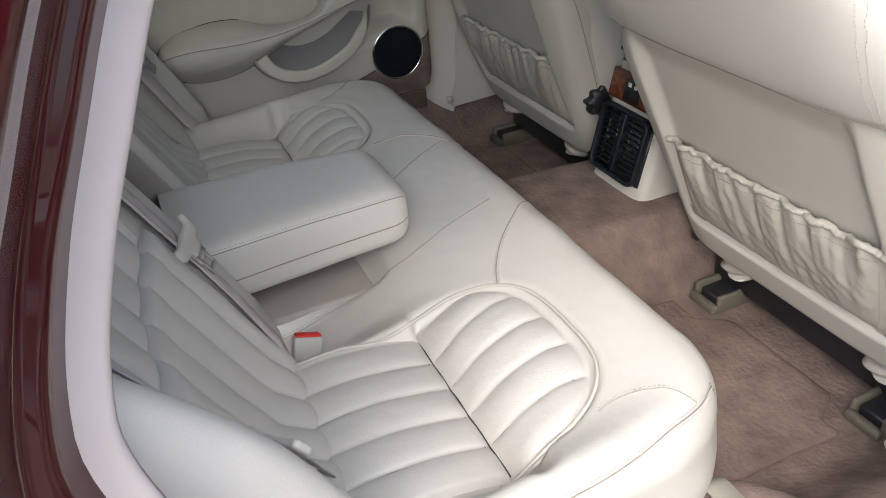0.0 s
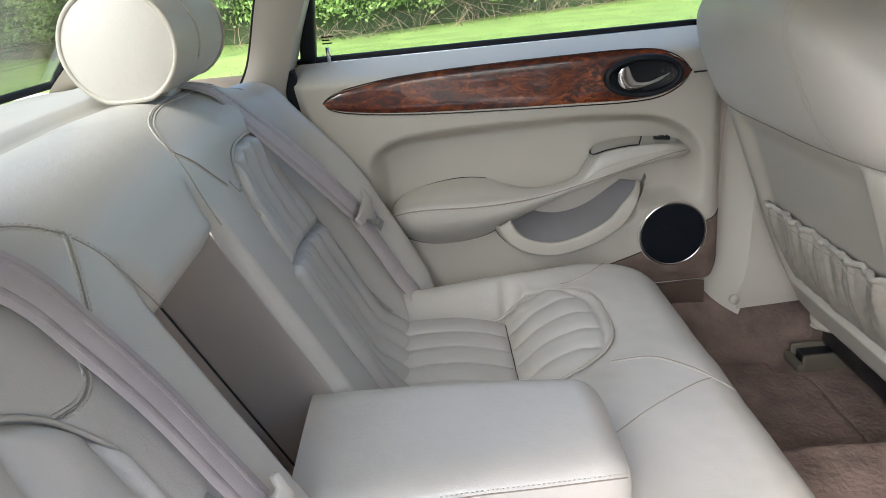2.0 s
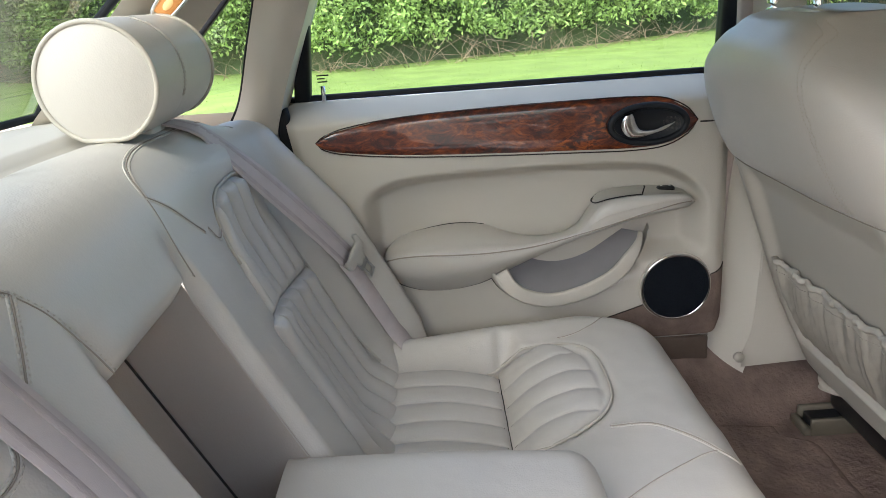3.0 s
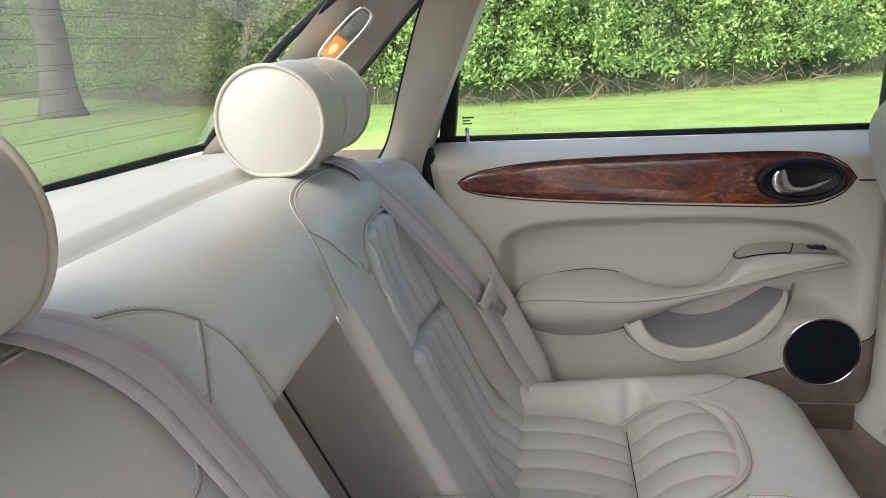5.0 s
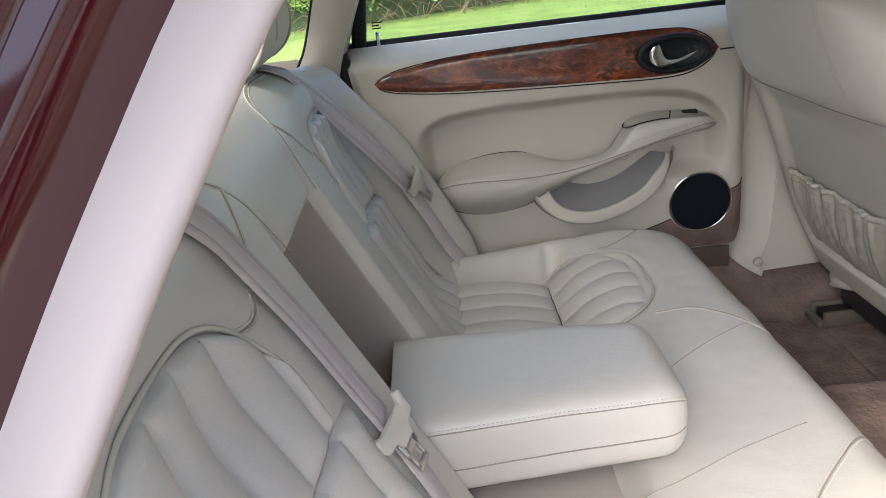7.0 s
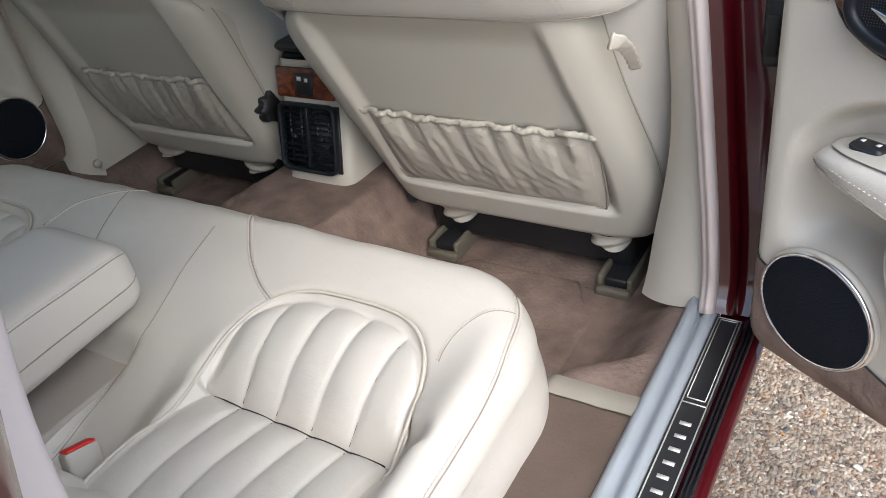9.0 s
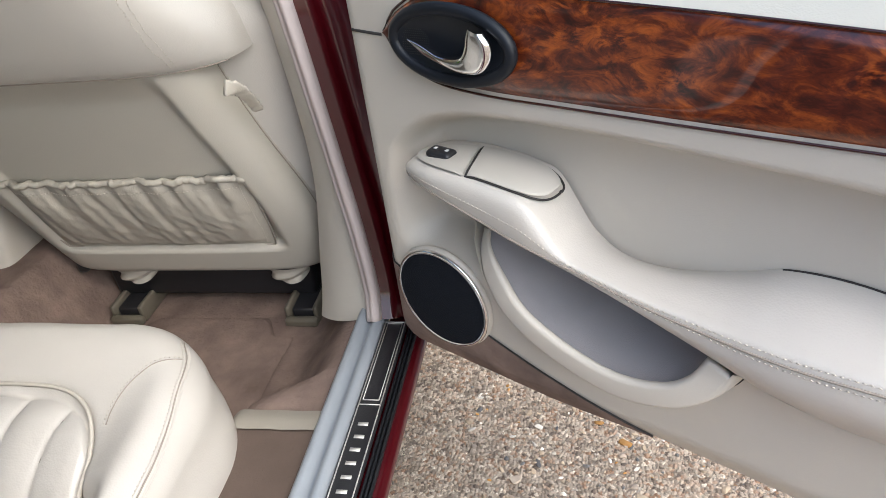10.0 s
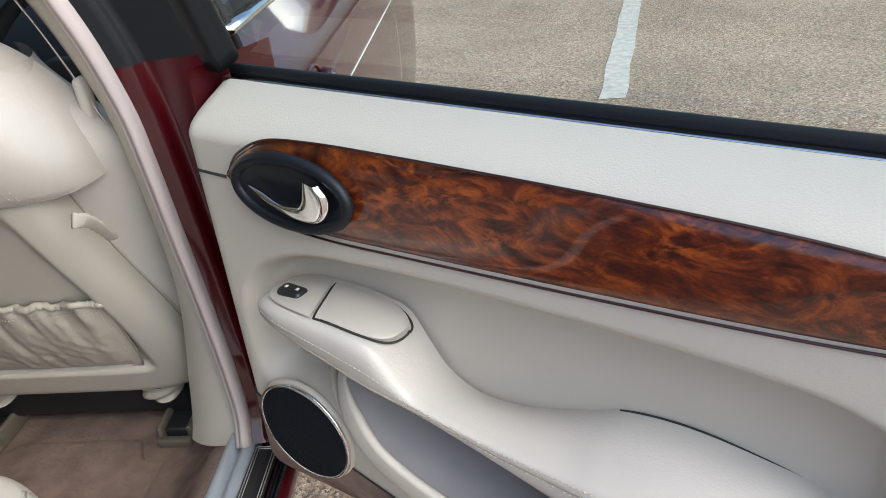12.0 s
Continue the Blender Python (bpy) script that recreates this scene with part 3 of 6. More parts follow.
def back_half():
    def f(u, v):
        x = 0.105 + 0.60 * u
        s = -0.03 + (SEND + 0.03) * v
        off = bowl(x, s) - 0.010 * back_well(x, s)
        round_in = 0.018 * ss(0.125, 0.105, x) * ss(0.47, 0.37, s)
        return back(x, s, off - round_in)
    grid("backrest_half", f, 120, 110, LEATHER, seat, flip=True)

    def side(u, v):
        s = -0.03 + (SEND + 0.03) * u
        p = back(0.705, s, bowl(0.705, s))
        return Vector((0.705, p.y - 0.14 * v, p.z - 0.05 * v))
    grid("backrest_side", side, 50, 4, LEATHER, seat)

    def pad(lo):
        x0 = BX0 if lo else BU

        def f(u, v):
            x = x0 - 0.003 + (BX1 - x0 + 0.006) * u
            ts = t_seam(x)
            if lo:
                s = 0.0 + ts * v
                d = min((1 - v) * ts, min(u, 1 - u) * 0.33)
            else:
                top = max(back_arch(x), ts + 0.006)
                s = ts + (top - ts) * v
                d = min((1 - v) * (top - ts), min(u, 1 - u) * 0.33, v * (top - ts))
            fan = (x - BX0) / (BX1 - BX0) * 6
            off = bowl(x, s) + 0.005 + flute(fan + (0.05 if lo else 0), 0.016) * ss(-0.004, 0.02, d) - 0.0075 * (1 - ss(0, 0.010, d)) - (0.008 if lo else 0.0) * (1 - ss(0, 0.045, x - x0)) + (0.0045 * ss(0.05, 0.0, (1 - v) * ts) - 0.004 * (v > 0.99) if lo else 0.0)
            return back(x, s, off + 0.0012 * noise.noise(Vector((x * 30, s * 16, 9))))
        return f
    for lo in (True, False):
        shape = pad(lo)
        p_ = grid("pleated_pad", shape, 120, 40, PLEAT, seat, "fluted cream leather backrest pleats")
        # sewn lines in the backrest grooves, the shade there put into their colour
        for k in range(1, 6):
            x = BX0 + (k - (0.05 if lo else 0)) / 6 * (BX1 - BX0)
            x0 = BX0 if lo else BU
            if x < x0 + 0.012:
                continue
            u = (x - x0 + 0.003) / (BX1 - x0 + 0.006)
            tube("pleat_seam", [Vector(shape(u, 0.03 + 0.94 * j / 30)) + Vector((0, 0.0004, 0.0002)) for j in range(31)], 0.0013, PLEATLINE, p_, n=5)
    edge = [(BU + 0.003 + (BX1 - BU - 0.004) * (0.5 - 0.5 * math.cos(math.pi * k / 40))) for k in range(41)]
    pts = [tuple(back(x, back_arch(x) + 0.004, bowl(x, back_arch(x)) + 0.001)) for x in edge]
    pts += [tuple(back(BX1 + 0.006, s, bowl(BX1, s) + 0.002)) for s in (0.24, 0.18, 0.10, 0.03)]
    tube("piping", rail(pts, 90), 0.0024, PIPING, seat)
    for path, double in (([(0.109, 0.400), (0.113, 0.425), (0.124, 0.465), (0.138, 0.497)], False),
                         ([(0.138, 0.497), (0.156, 0.520), (0.185, 0.539), (0.23, 0.552), (0.28, 0.560), (0.36, 0.567), (0.44, 0.563), (0.52, 0.550)], True),
                         ([(0.138, 0.497), (0.163, 0.473), (0.188, 0.445), (0.210, 0.424)], True),
                         ([(0.280, 0.408), (0.255, 0.403), (0.237, 0.409), (0.228, 0.424)], True),
                         ([(0.575, 0.62), (0.59, 0.585), (0.60, 0.54), (0.598, 0.51)], True)):
        surface_seam(rail([(x, y, 0) for x, y in path], 40), lambda x, s, h: back(x, s, bowl(x, s) + h), seat, double)


for side in (1, -1):
    PLACE[0] = Matrix.Identity(4) if side > 0 else MIRROR
    back_half()
PLACE[0] = Matrix.Identity(4)


def centre_top(u, v):
    x = -0.110 + 0.220 * u
    s = 0.388 + (SEND - 0.388) * v
    return back(x, s, bowl(x, s) - 0.018 * ss(0.087, 0.1055, abs(x)) * ss(0.47, 0.37, s) - 0.05 * (1 - math.sqrt(clamp((s - 0.388) / 0.02))))


grid("backrest_centre", centre_top, 24, 40, LEATHER, seat, flip=True)


def recess(u, v):
    """Hollow behind the armrest: floor, cheeks and roof of the pocket it folds out of."""
    prof = ((-0.106, -0.016), (-0.106, -0.05), (-0.105, -0.10), (-0.103, -0.122), (0, -0.125), (0.103, -0.122), (0.105, -0.10), (0.106, -0.05), (0.106, -0.016))
    k = u * 8
    i = min(int(k), 7)
    w = k - i
    x, d = (prof[i][j] * (1 - w) + prof[i + 1][j] * w for j in (0, 1))
    s = 0.02 + 0.43 * v
    return back(x, s, d)


grid("armrest_recess", recess, 64, 20, RECESS, seat, "leather armrest recess, toned darker for its shade", flip=True)
for x_ in (-0.101, 0.101):
    tube("recess_gap", [back(x_, s, -0.120) for s in (0.05, 0.12, 0.2, 0.28, 0.42)], 0.0015, GAP, seat, "dark joint")


# armrest
def arm_point(u, v):
    """Rounded slab, wider at the back; v goes round its section."""
    y = -0.53 + 0.355 * u
    hw = 0.118 - 0.022 * u
    zt, zb = 0.583 - 0.004 * u + 0.004 * math.sin(math.pi * u), 0.470 + 0.006 * u
    front = 1.0
    if u > 0.90:
        t = (u - 0.90) / 0.10
        front = math.sqrt(max(1 - t * t, 0))
    a = 2 * math.pi * v
    c, s = math.cos(a), math.sin(a)
    px = math.copysign(abs(c) ** 0.34, c) * (hw - 0.028 * (1 - front))
    pz = math.copysign(abs(s) ** 0.38, s) * ((zt - zb) / 2) * (0.42 + 0.58 * front)
    return Vector((px, y, (zt + zb) / 2 + pz + 0.0015 * noise.noise(Vector((px * 14, y * 14, pz * 14)))))


arm = grid("armrest", lambda u, v: arm_point(1 - (1 - u) ** 1.7 if u > 0 else 0, v), 60, 72, LEATHER, seat, "padded cream leather fold-down armrest", flip=True)
vs = [arm_point(1, k / 72) for k in range(72)]
link("armrest_nose", vs, [tuple(range(72))], LEATHER, seat)
WRAP = [k / 40 * 0.97 + 0.03 for k in range(41)]


def arm_line(v, front):
    """A sewn line down one side, across the nose and back along the other."""
    side = [arm_point(u, v) for u in WRAP]
    far = [arm_point(u, (0.5 - v) % 1.0) for u in WRAP]
    a, b = side[-1], far[-1]
    mid = [a.lerp(b, k / 12) + Vector((0, 0.0012, front * math.sin(math.pi * k / 12) ** 0.4)) for k in range(1, 12)]
    return [p + Vector((math.copysign(0.0004, p.x), 0, 0.0002)) for p in side + mid + far[::-1]]


top_line = arm_line(0.062, 0.004)
tube("armrest_seam", top_line, 0.0008, SEAMLINE, seat, n=6)
stitches("armrest_stitching", [[p + Vector((0, 0, 0.0042)) - Vector((p.x, 0, 0)).normalized() * 0.0010 for p in top_line]], seat)
tube("armrest_seam", arm_line(0.998, 0.0), 0.0009, SEAMLINE, seat, n=6)
block("centre_tray", (-0.108, -0.52, 0.40), (0.108, -0.255, 0.4225), RECESS, seat, "shade-toned leather tray under the armrest", 0.006)


# head restraints: leather rolls with flat undersides and piped ends
def head_restraint(x0, seam_at):
    x1, cy, cz, r = x0 + 0.248, -0.738, 1.004, 0.0755

    def section(a):
        z = math.sin(a) * r
        if z < -0.070:
            z = -0.070 - (abs(z) - 0.070) * 0.3
        return math.cos(a) * r, z
    n = 56

    def f(u, v):
        a = 2 * math.pi * v
        y, z = section(a)
        k = 1 - 0.045 * (2 * abs(u - 0.5)) ** 6
        k -= 0.012 * math.exp(-((u - seam_at) / 0.012) ** 2)
        return (x0 + (x1 - x0) * u, cy + y * k, cz + z * k)
    h = grid("head_restraint", f, 60, n, LEATHER, seat, "round cream leather head restraint roll")
    for x, sg in ((x0, -1), (x1, 1)):
        def cap(u, v, x=x, sg=sg):
            y, z = section(2 * math.pi * v)
            return (x + sg * 0.010 * (1 - u * u), cy + y * u * 0.955, cz + z * u * 0.955)
        grid("end_cap", cap, 10, n, LEATHER, h, flip=sg < 0)
        tube("end_piping", [Vector((x, cy + section(2 * math.pi * k / n)[0] * 0.97, cz + section(2 * math.pi * k / n)[1] * 0.97)) for k in range(n)], 0.0033, PIPING, h, closed=True, up=(1, 0, 0))
    stitches("seam_stitching", [[Vector((x0 + (x1 - x0) * seam_at + o, cy + r * 1.004 * math.cos(a), cz + r * 1.004 * math.sin(a))) for a in [radians(-25 + 230 * k / 40) for k in range(41)]] for o in (-0.0040, 0.0040)], h, step=0.0058, r=0.0008)
    tube("cap_seam", [Vector((x0 + (x1 - x0) * seam_at, cy + r * 1.000 * math.cos(a), cz + r * 1.000 * math.sin(a))) for a in [radians(-25 + 230 * k / 40) for k in range(41)]], 0.0009, LEATHER, h, n=6)
    block("neck", (0.375, cy - 0.02, 0.88), (0.445, cy + 0.02, cz - 0.055), LEATHER, h, "", 0.012)


for side in (1, -1):
    PLACE[0] = Matrix.Identity(4) if side > 0 else MIRROR
    head_restraint(*((0.266, 0.29) if side > 0 else (0.284, 0.42)))
PLACE[0] = Matrix.Identity(4)


# ---- rear belts ----
def webbing_data(pts, w=0.047, thick=0.0014, up=None):
    vs, fs = sweep_data(pts, slab(w, thick, 0.0005, 1), up)
    return vs, fs


def webbing(pts, width, up, root):
    """A belt with two denser woven bands along it."""
    vs, fs = webbing_data(pts, width, up=up)
    strap = link("webbing", vs, fs, BELT, root)
    for off in (-0.29, 0.29):
        vs, fs = sweep_data(pts, [(x + off * width, y + 0.0004) for x, y in slab(0.008, 0.0014, 0.0004, 1)], up)
        link("woven_band", vs, fs, BELTBAND, strap)


def belt_tongue(root, at, along, face, flip=1):
    """Plastic slider with the steel blade that clips into a buckle."""
    along = along.normalized()
    face = (face - along * face.dot(along)).normalized()
    across = along.cross(face).normalized()
    m = Matrix.Translation(at) @ Matrix((across, along, face)).transposed().to_4x4()
    # plastic bar that the webbing is folded through, one horn longer than the other
    k = flip
    plan = [(-0.037, -0.020), (-0.028, -0.022), (-0.024, -0.008), (0.026, -0.008), (0.030, -0.013), (0.037, -0.011), (0.039, 0.006), (0.032, 0.013), (0.015, 0.015), (0.012, 0.027), (-0.014, 0.027), (-0.017, 0.015), (-0.034, 0.010)]
    plate = bmesh.new()
    rim = [plate.verts.new((x * k * 0.88, y * 0.88, 0.000)) for x, y in plan]
    base = plate.faces.new(rim)
    lifted = bmesh.ops.extrude_face_region(plate, geom=[base])["geom"]
    bmesh.ops.translate(plate, vec=(0, 0, 0.009), verts=[g for g in lifted if isinstance(g, bmesh.types.BMVert)])
    bmesh.ops.recalc_face_normals(plate, faces=list(plate.faces))
    bmesh.ops.bevel(plate, geom=list(plate.edges), offset=0.0028, segments=2, affect="EDGES", profile=0.5)
    plate.verts.index_update()
    vs, fs = [m @ v.co for v in plate.verts], [tuple(v.index for v in f.verts) for f in plate.faces]
    plate.free()
    head = link("tongue", vs, fs, PLASTIC, root, "cream plastic belt tongue")
    c = -0.001 * k
    frame_ = [((c - 0.011, 0.022, 0.002), (c - 0.006, 0.056, 0.0045)), ((c + 0.006, 0.022, 0.002), (c + 0.011, 0.056, 0.0045)), ((c - 0.011, 0.050, 0.002), (c + 0.011, 0.059, 0.0045)), ((c - 0.014, 0.018, 0.002), (c + 0.014, 0.036, 0.0045))]
    joined("blade", [box_data(a, b, 0.0008, 1, m) for a, b in frame_], BRIGHT, head, "bare steel blade with a slot")


def seat_back_path(marks, lift=0.006):
    return [back(x, s, bowl(x, s) + lift) for x, s, _ in rail([(x, s, 0) for x, s in marks], 60)]


def outer_belt(over_marks, flip):
    root = thing("seat_belt", (0.60, -0.45, 0.5), "taupe webbing seat belt hanging over the outer backrest bolster", "seat belt", "rear seat belts")
    over = seat_back_path(over_marks)
    tip = back(0.597, 0.215, bowl(0.582, 0.215) + 0.030)
    pts = over[::6] + [over[-1].lerp(tip, k / 30) + Vector((0, 0.004, 0.002)) * math.sin(math.pi * k / 30) for k in range(1, 31)]
    nrm = lambda t: Vector((-0.55 * ss(0.2, 0.6, t), DZ * 1.0, -DY)).lerp(Vector((0, -0.2, 1)), clamp(1 - t * 3))
    webbing(pts, 0.047, nrm, root)
    pts2 = seat_back_path([(0.595, 0.215), (0.598, 0.15), (0.600, 0.07), (0.600, 0.0)], 0.016)
    vs, fs = webbing_data(pts2, 0.040, up=lambda t: Vector((-0.55, DZ, -DY)))
    link("webbing", vs, fs, BELT, root)
    belt_tongue(root, pts[-1] + Vector((-0.004, 0.010, 0.006)), pts[-1] - pts[-4], Vector((-0.7, DZ, -DY)), flip)
    return root


for side in (1, -1):
    PLACE[0] = Matrix.Identity(4) if side > 0 else MIRROR
    outer_belt([(0.545, SEND - 0.01), (0.555, 0.58), (0.565, 0.53)] if side > 0 else [(0.430, SEND - 0.01), (0.442, 0.58), (0.456, 0.53)], side)
PLACE[0] = Matrix.Identity(4)
cb = thing("seat_belt", (0.2, -0.43, 0.47), "taupe webbing centre seat belt hanging beside the armrest recess", "seat belt", "rear seat belts")
pts = seat_back_path([(0.275, SEND - 0.01), (0.262, 0.60), (0.243, 0.53), (0.222, 0.45), (0.206, 0.36), (0.199, 0.225)], 0.007)
webbing(pts, 0.050, lambda t: Vector((0, DZ, -DY)).lerp(Vector((0, -0.2, 1)), clamp(1 - t * 3)), cb)
pts2 = seat_back_path([(0.199, 0.225), (0.203, 0.16), (0.212, 0.09), (0.225, 0.02)], 0.006)
vs, fs = webbing_data(pts2, 0.043, up=lambda t: Vector((0, DZ, -DY)))
link("webbing", vs, fs, BELT, cb)
belt_tongue(cb, pts[-1] + Vector((0.010, 0.004, 0.002)), pts[-1] - pts[-4], Vector((0.5, DZ, -DY)))
buckle = thing("belt_buckle", (0.196, -0.40, 0.43), "cream plastic belt buckle with a red release button on the cushion", "belt buckle")
bw = Vector((0.05, 0.95, -0.30)).normalized()
bu = Vector((-0.35, 0.22, 0.93))
bu = (bu - bw * bu.dot(bw)).normalized()
bm_ = Matrix.Translation(Vector((0.187, -0.390, 0.441)) - bu * 0.03) @ Matrix((bw, bu.cross(bw), bu)).transposed().to_4x4()
hb = block("housing", (-0.021, -0.0125, -0.045), (0.021, 0.0125, 0.028), PLASTIC, buckle, "", 0.005, 3, bm_)
block("release_button", (-0.0185, -0.0095, 0.0265), (0.0185, 0.0095, 0.0312), RED, buckle, "red plastic release button", 0.002, 2, bm_)

# ---- front seats ----
FX = 0.392


def seat_y(z):
    return 0.220 - 0.40 * (z - 0.605)


def front_seat(label, tab_side, lift=(0, 0, 0), outer=0.0):
    side_ = PLACE[0]
    PLACE[0] = side_ @ Matrix.Translation((0, lift[1], 0))
    root = thing("front_seat", (FX, 0.50, 0.25), label, "car seat", "front seats")
    PLACE[0] = side_ @ Matrix.Translation(lift)

    def half(z):
        return lut(z, ((0.32, 0.212), (0.36, 0.236), (0.42, 0.248), (0.5, 0.252), (0.62, 0.253), (0.74, 0.260), (0.83, 0.262)))

    def inner(z):
        """Half width towards the tunnel, with a rounded upper corner."""
        return lut(z, ((0.32, 0.212), (0.36, 0.236), (0.42, 0.250), (0.50, 0.262), (0.56, 0.275), (0.62, 0.285), (0.68, 0.294), (0.72, 0.296), (0.745, 0.288), (0.765, 0.268), (0.775, 0.245), (0.79, 0.222), (0.815, 0.205)))

    def ring(a, hw, y, depth, e=0.42):
        s, c = math.sin(a), math.cos(a)
        return math.copysign(abs(s) ** e, s) * hw, y + depth * (1 - abs(c) ** 0.5)

    def shell(u, v):
        z = 0.325 + (0.815 - 0.325) * v
        a = (u - 0.5) * math.pi
        hw = half(z)
        x, y = ring(a, 1.0, seat_y(z), 0.09, 0.30)
        x *= hw + 0.010 - 0.052 * ss(0.45, 0.80, z) + outer * ss(0.38, 0.50, z) if x > 0 else inner(z)
        # dished panel above the pocket between two raised wings, and the sunk field of the pocket
        edge = 0.200 - 0.010 * ss(0.45, 0.75, z)
        y += 0.019 * ss(edge + 0.012, edge - 0.016, abs(x + 0.034 * ss(0.48, 0.80, z))) * ss(0.417, 0.432, z) * ss(0.790, 0.722, z)
        y += 0.016 * ss(0.792, 0.812, z) * ss(0.225, 0.205, abs(x))
        y += 0.06 * ss(0.375, 0.325, z) ** 1.5
        z2 = z - 0.018 * ss(0.20, 0.26, abs(x)) * ss(0.77, 0.815, z)
        return (FX + x, y, z2)
    sh = grid("back_shell", shell, 130, 100, SHELL, root, "moulded cream vinyl seat back panel")

    def upper(u, v):
        low = ss(0.21, 0.30, 0.5 - u)                  # the cover runs on down behind the shell's corner
        z = 0.775 + 0.235 * v - 0.09 * low * (1 - v) ** 2
        a = (u - 0.5) * math.pi * 1.25
        k = 1.0 if v < 0.55 else math.sqrt(max(1 - ((v - 0.55) / 0.45) ** 2.4, 0))
        hw = lut(z, ((0.775, 0.294), (0.82, 0.290), (0.87, 0.270), (0.91, 0.245), (0.94, 0.214), (0.965, 0.172), (0.99, 0.135), (1.01, 0.11)))
        x, y = ring(clamp(a, -math.pi / 2, math.pi / 2), hw, seat_y(z) - 0.005 - 0.016 * math.sin(math.pi * min(v * 1.1, 1)) ** 0.5 + 0.085 * (1 - k), 0.15 * (0.35 + 0.65 * k), 0.42)
        x = (x - 0.030) * (1 - 0.075 * low * (1 - ss(0, 0.5, v)))
        y += 0.02 * low * (1 - ss(0, 0.4, v)) + 0.06 * max(abs(u - 0.5) - 0.4, 0) * 10 * 0.5
        z += 0.003 * noise.noise(Vector((x * 7, z * 7, 3)))
        return (FX + x, y, z)
    up = grid("backrest_cover", upper, 80, 44, LEATHER, root, "cream leather backrest cover")

    def top(u, v):
        a = upper(u, 1.0)
        b = upper(1 - u, 1.0)
        return (a[0] * (1 - v) + b[0] * v, a[1] * (1 - v) + b[1] * v + 0.0, a[2] + 0.004 * math.sin(math.pi * v))
    grid("backrest_top", top, 40, 8, LEATHER, root)

    def flank(sg):
        def f(u, v):
            z = 0.34 + 0.58 * v
            k = 1 - 0.24 * ss(0.79, 0.92, z)
            xs = (half(min(z, 0.82)) + 0.010 - 0.052 * ss(0.45, 0.80, z) + outer * ss(0.38, 0.50, z) if sg > 0 else min(inner(z), 0.290)) * k
            out = (0.284 if sg > 0 else 0.304) * k * (1 - 0.16 * ss(0.50, 0.34, z))
            a = math.pi * (0.5 * min(u / 0.35, 1) if u < 0.35 else 0.5 + 0.5 * (u - 0.35) / 0.65)
            lo_ = xs - 0.006 if u < 0.35 else xs - 0.03
            return (FX + sg * (lo_ + (out - lo_) * math.sin(a) ** 0.8), seat_y(z) + 0.062 + 0.19 * u, z)
        return f
    for sg in (1, -1):
        grid("side_bolster", flank(sg), 20, 40, LEATHER, root, flip=sg > 0)
    # piping line and twin stitches over the shoulder
    for sg in (1, -1):
        base = [(0.130, 1.004), (0.160, 0.985), (0.178, 0.945), (0.188, 0.89), (0.192, 0.84), (0.200, 0.782)]
        for off in (-0.004, 0.004):
            line = []
            for x, z, _ in rail([(x + off, z, 0) for x, z in base], 40):
                v = clamp((z - 0.775) / 0.235)
                best = min((abs(upper(0.5 + sg * k / 160, v)[0] - FX - sg * x), k) for k in range(80))[1]
                p = Vector(upper(0.5 + sg * best / 160, v))
                line.append(p + Vector((0, -0.0012, 0)))
            stitches("stitching", [line], root)
    tube("cover_seam", [Vector(upper(0.30 + 0.48 * k / 60, 0.0)) + Vector((0, 0.0007, -0.0010)) for k in range(61)], 0.0010, SEAMLINE, root, "sewn seam under the cover", n=6)

    # dark line where shell meets leather, mostly standing in for shading
    for u in (0.036, 0.964):
        tube("shell_joint", [Vector(shell(u, 0.08 + 0.86 * k / 40)) for k in range(41)], 0.0011, SEAMLINE, root, "joint between shell and leather, drawn dark for the shading there", n=6)

    # map pocket: loose leather gathered under an elastic hem
    def pocket(u, v):
        x = (u - 0.5) * 2 * (0.197 - 0.008 * (1 - v) - 0.007 * (1 - v) ** 8)
        x *= 1.07 if x < 0 else 1 + outer * 4
        z = 0.426 + 0.158 * v - 0.006 * math.sin(math.pi * u)
        bag = math.sin(math.pi * min(v * 1.0, 1)) ** 0.6
        folds = (noise.noise(Vector((x * 34 + v * 1.2, v * 1.1, 1.7))) * 0.0070 + noise.noise(Vector((x * 75 + v * 2, v * 1.6, 4.2))) * 0.0042) * (0.35 + 0.65 * v) + noise.noise(Vector((x * 60 + v * 9, v * 9, 2.2))) * 0.0016
        edge = ss(0, 0.1, min(u, 1 - u)) * ss(0, 0.12, v)
        return (FX + x, seat_y(z) + 0.017 - (0.012 * bag + 0.004 + folds) * edge - 0.002, z + 0.004 * noise.noise(Vector((x * 35, 8, 1))) * v)
    pk = grid("map_pocket", pocket, 130, 40, POCKET, root, "gathered cream leather map pocket")
    hem = []
    for k in range(141):
        u = k / 140
        p = Vector(pocket(u, 1.0))
        w = 0.0035 * noise.noise(Vector((u * 26, 0.5, 9))) + 0.0025 * noise.noise(Vector((u * 60, 3, 9)))
        hem.append(p + Vector((0, -0.003 + w, 0.003 + w * 0.8)))
    tube("elastic_hem", hem, 0.0062, POCKET, pk, "ruched elastic hem", n=10, scale=lambda t: 0.78 + 0.50 * abs(noise.noise(Vector((t * 46, 1, 1)))) + 0.25 * math.exp(-(min(t, 1 - t) / 0.02) ** 2))
    edge = [Vector(pocket(0, 1 - k / 20)) for k in range(20)] + [Vector(pocket(k / 60, 0)) for k in range(61)] + [Vector(pocket(1, k / 20)) for k in range(1, 21)]
    tube("pocket_edge", [p + Vector((0, -0.001, 0)) for p in edge], 0.0018, SEAMLINE, pk, "dark sewn edge", n=6)
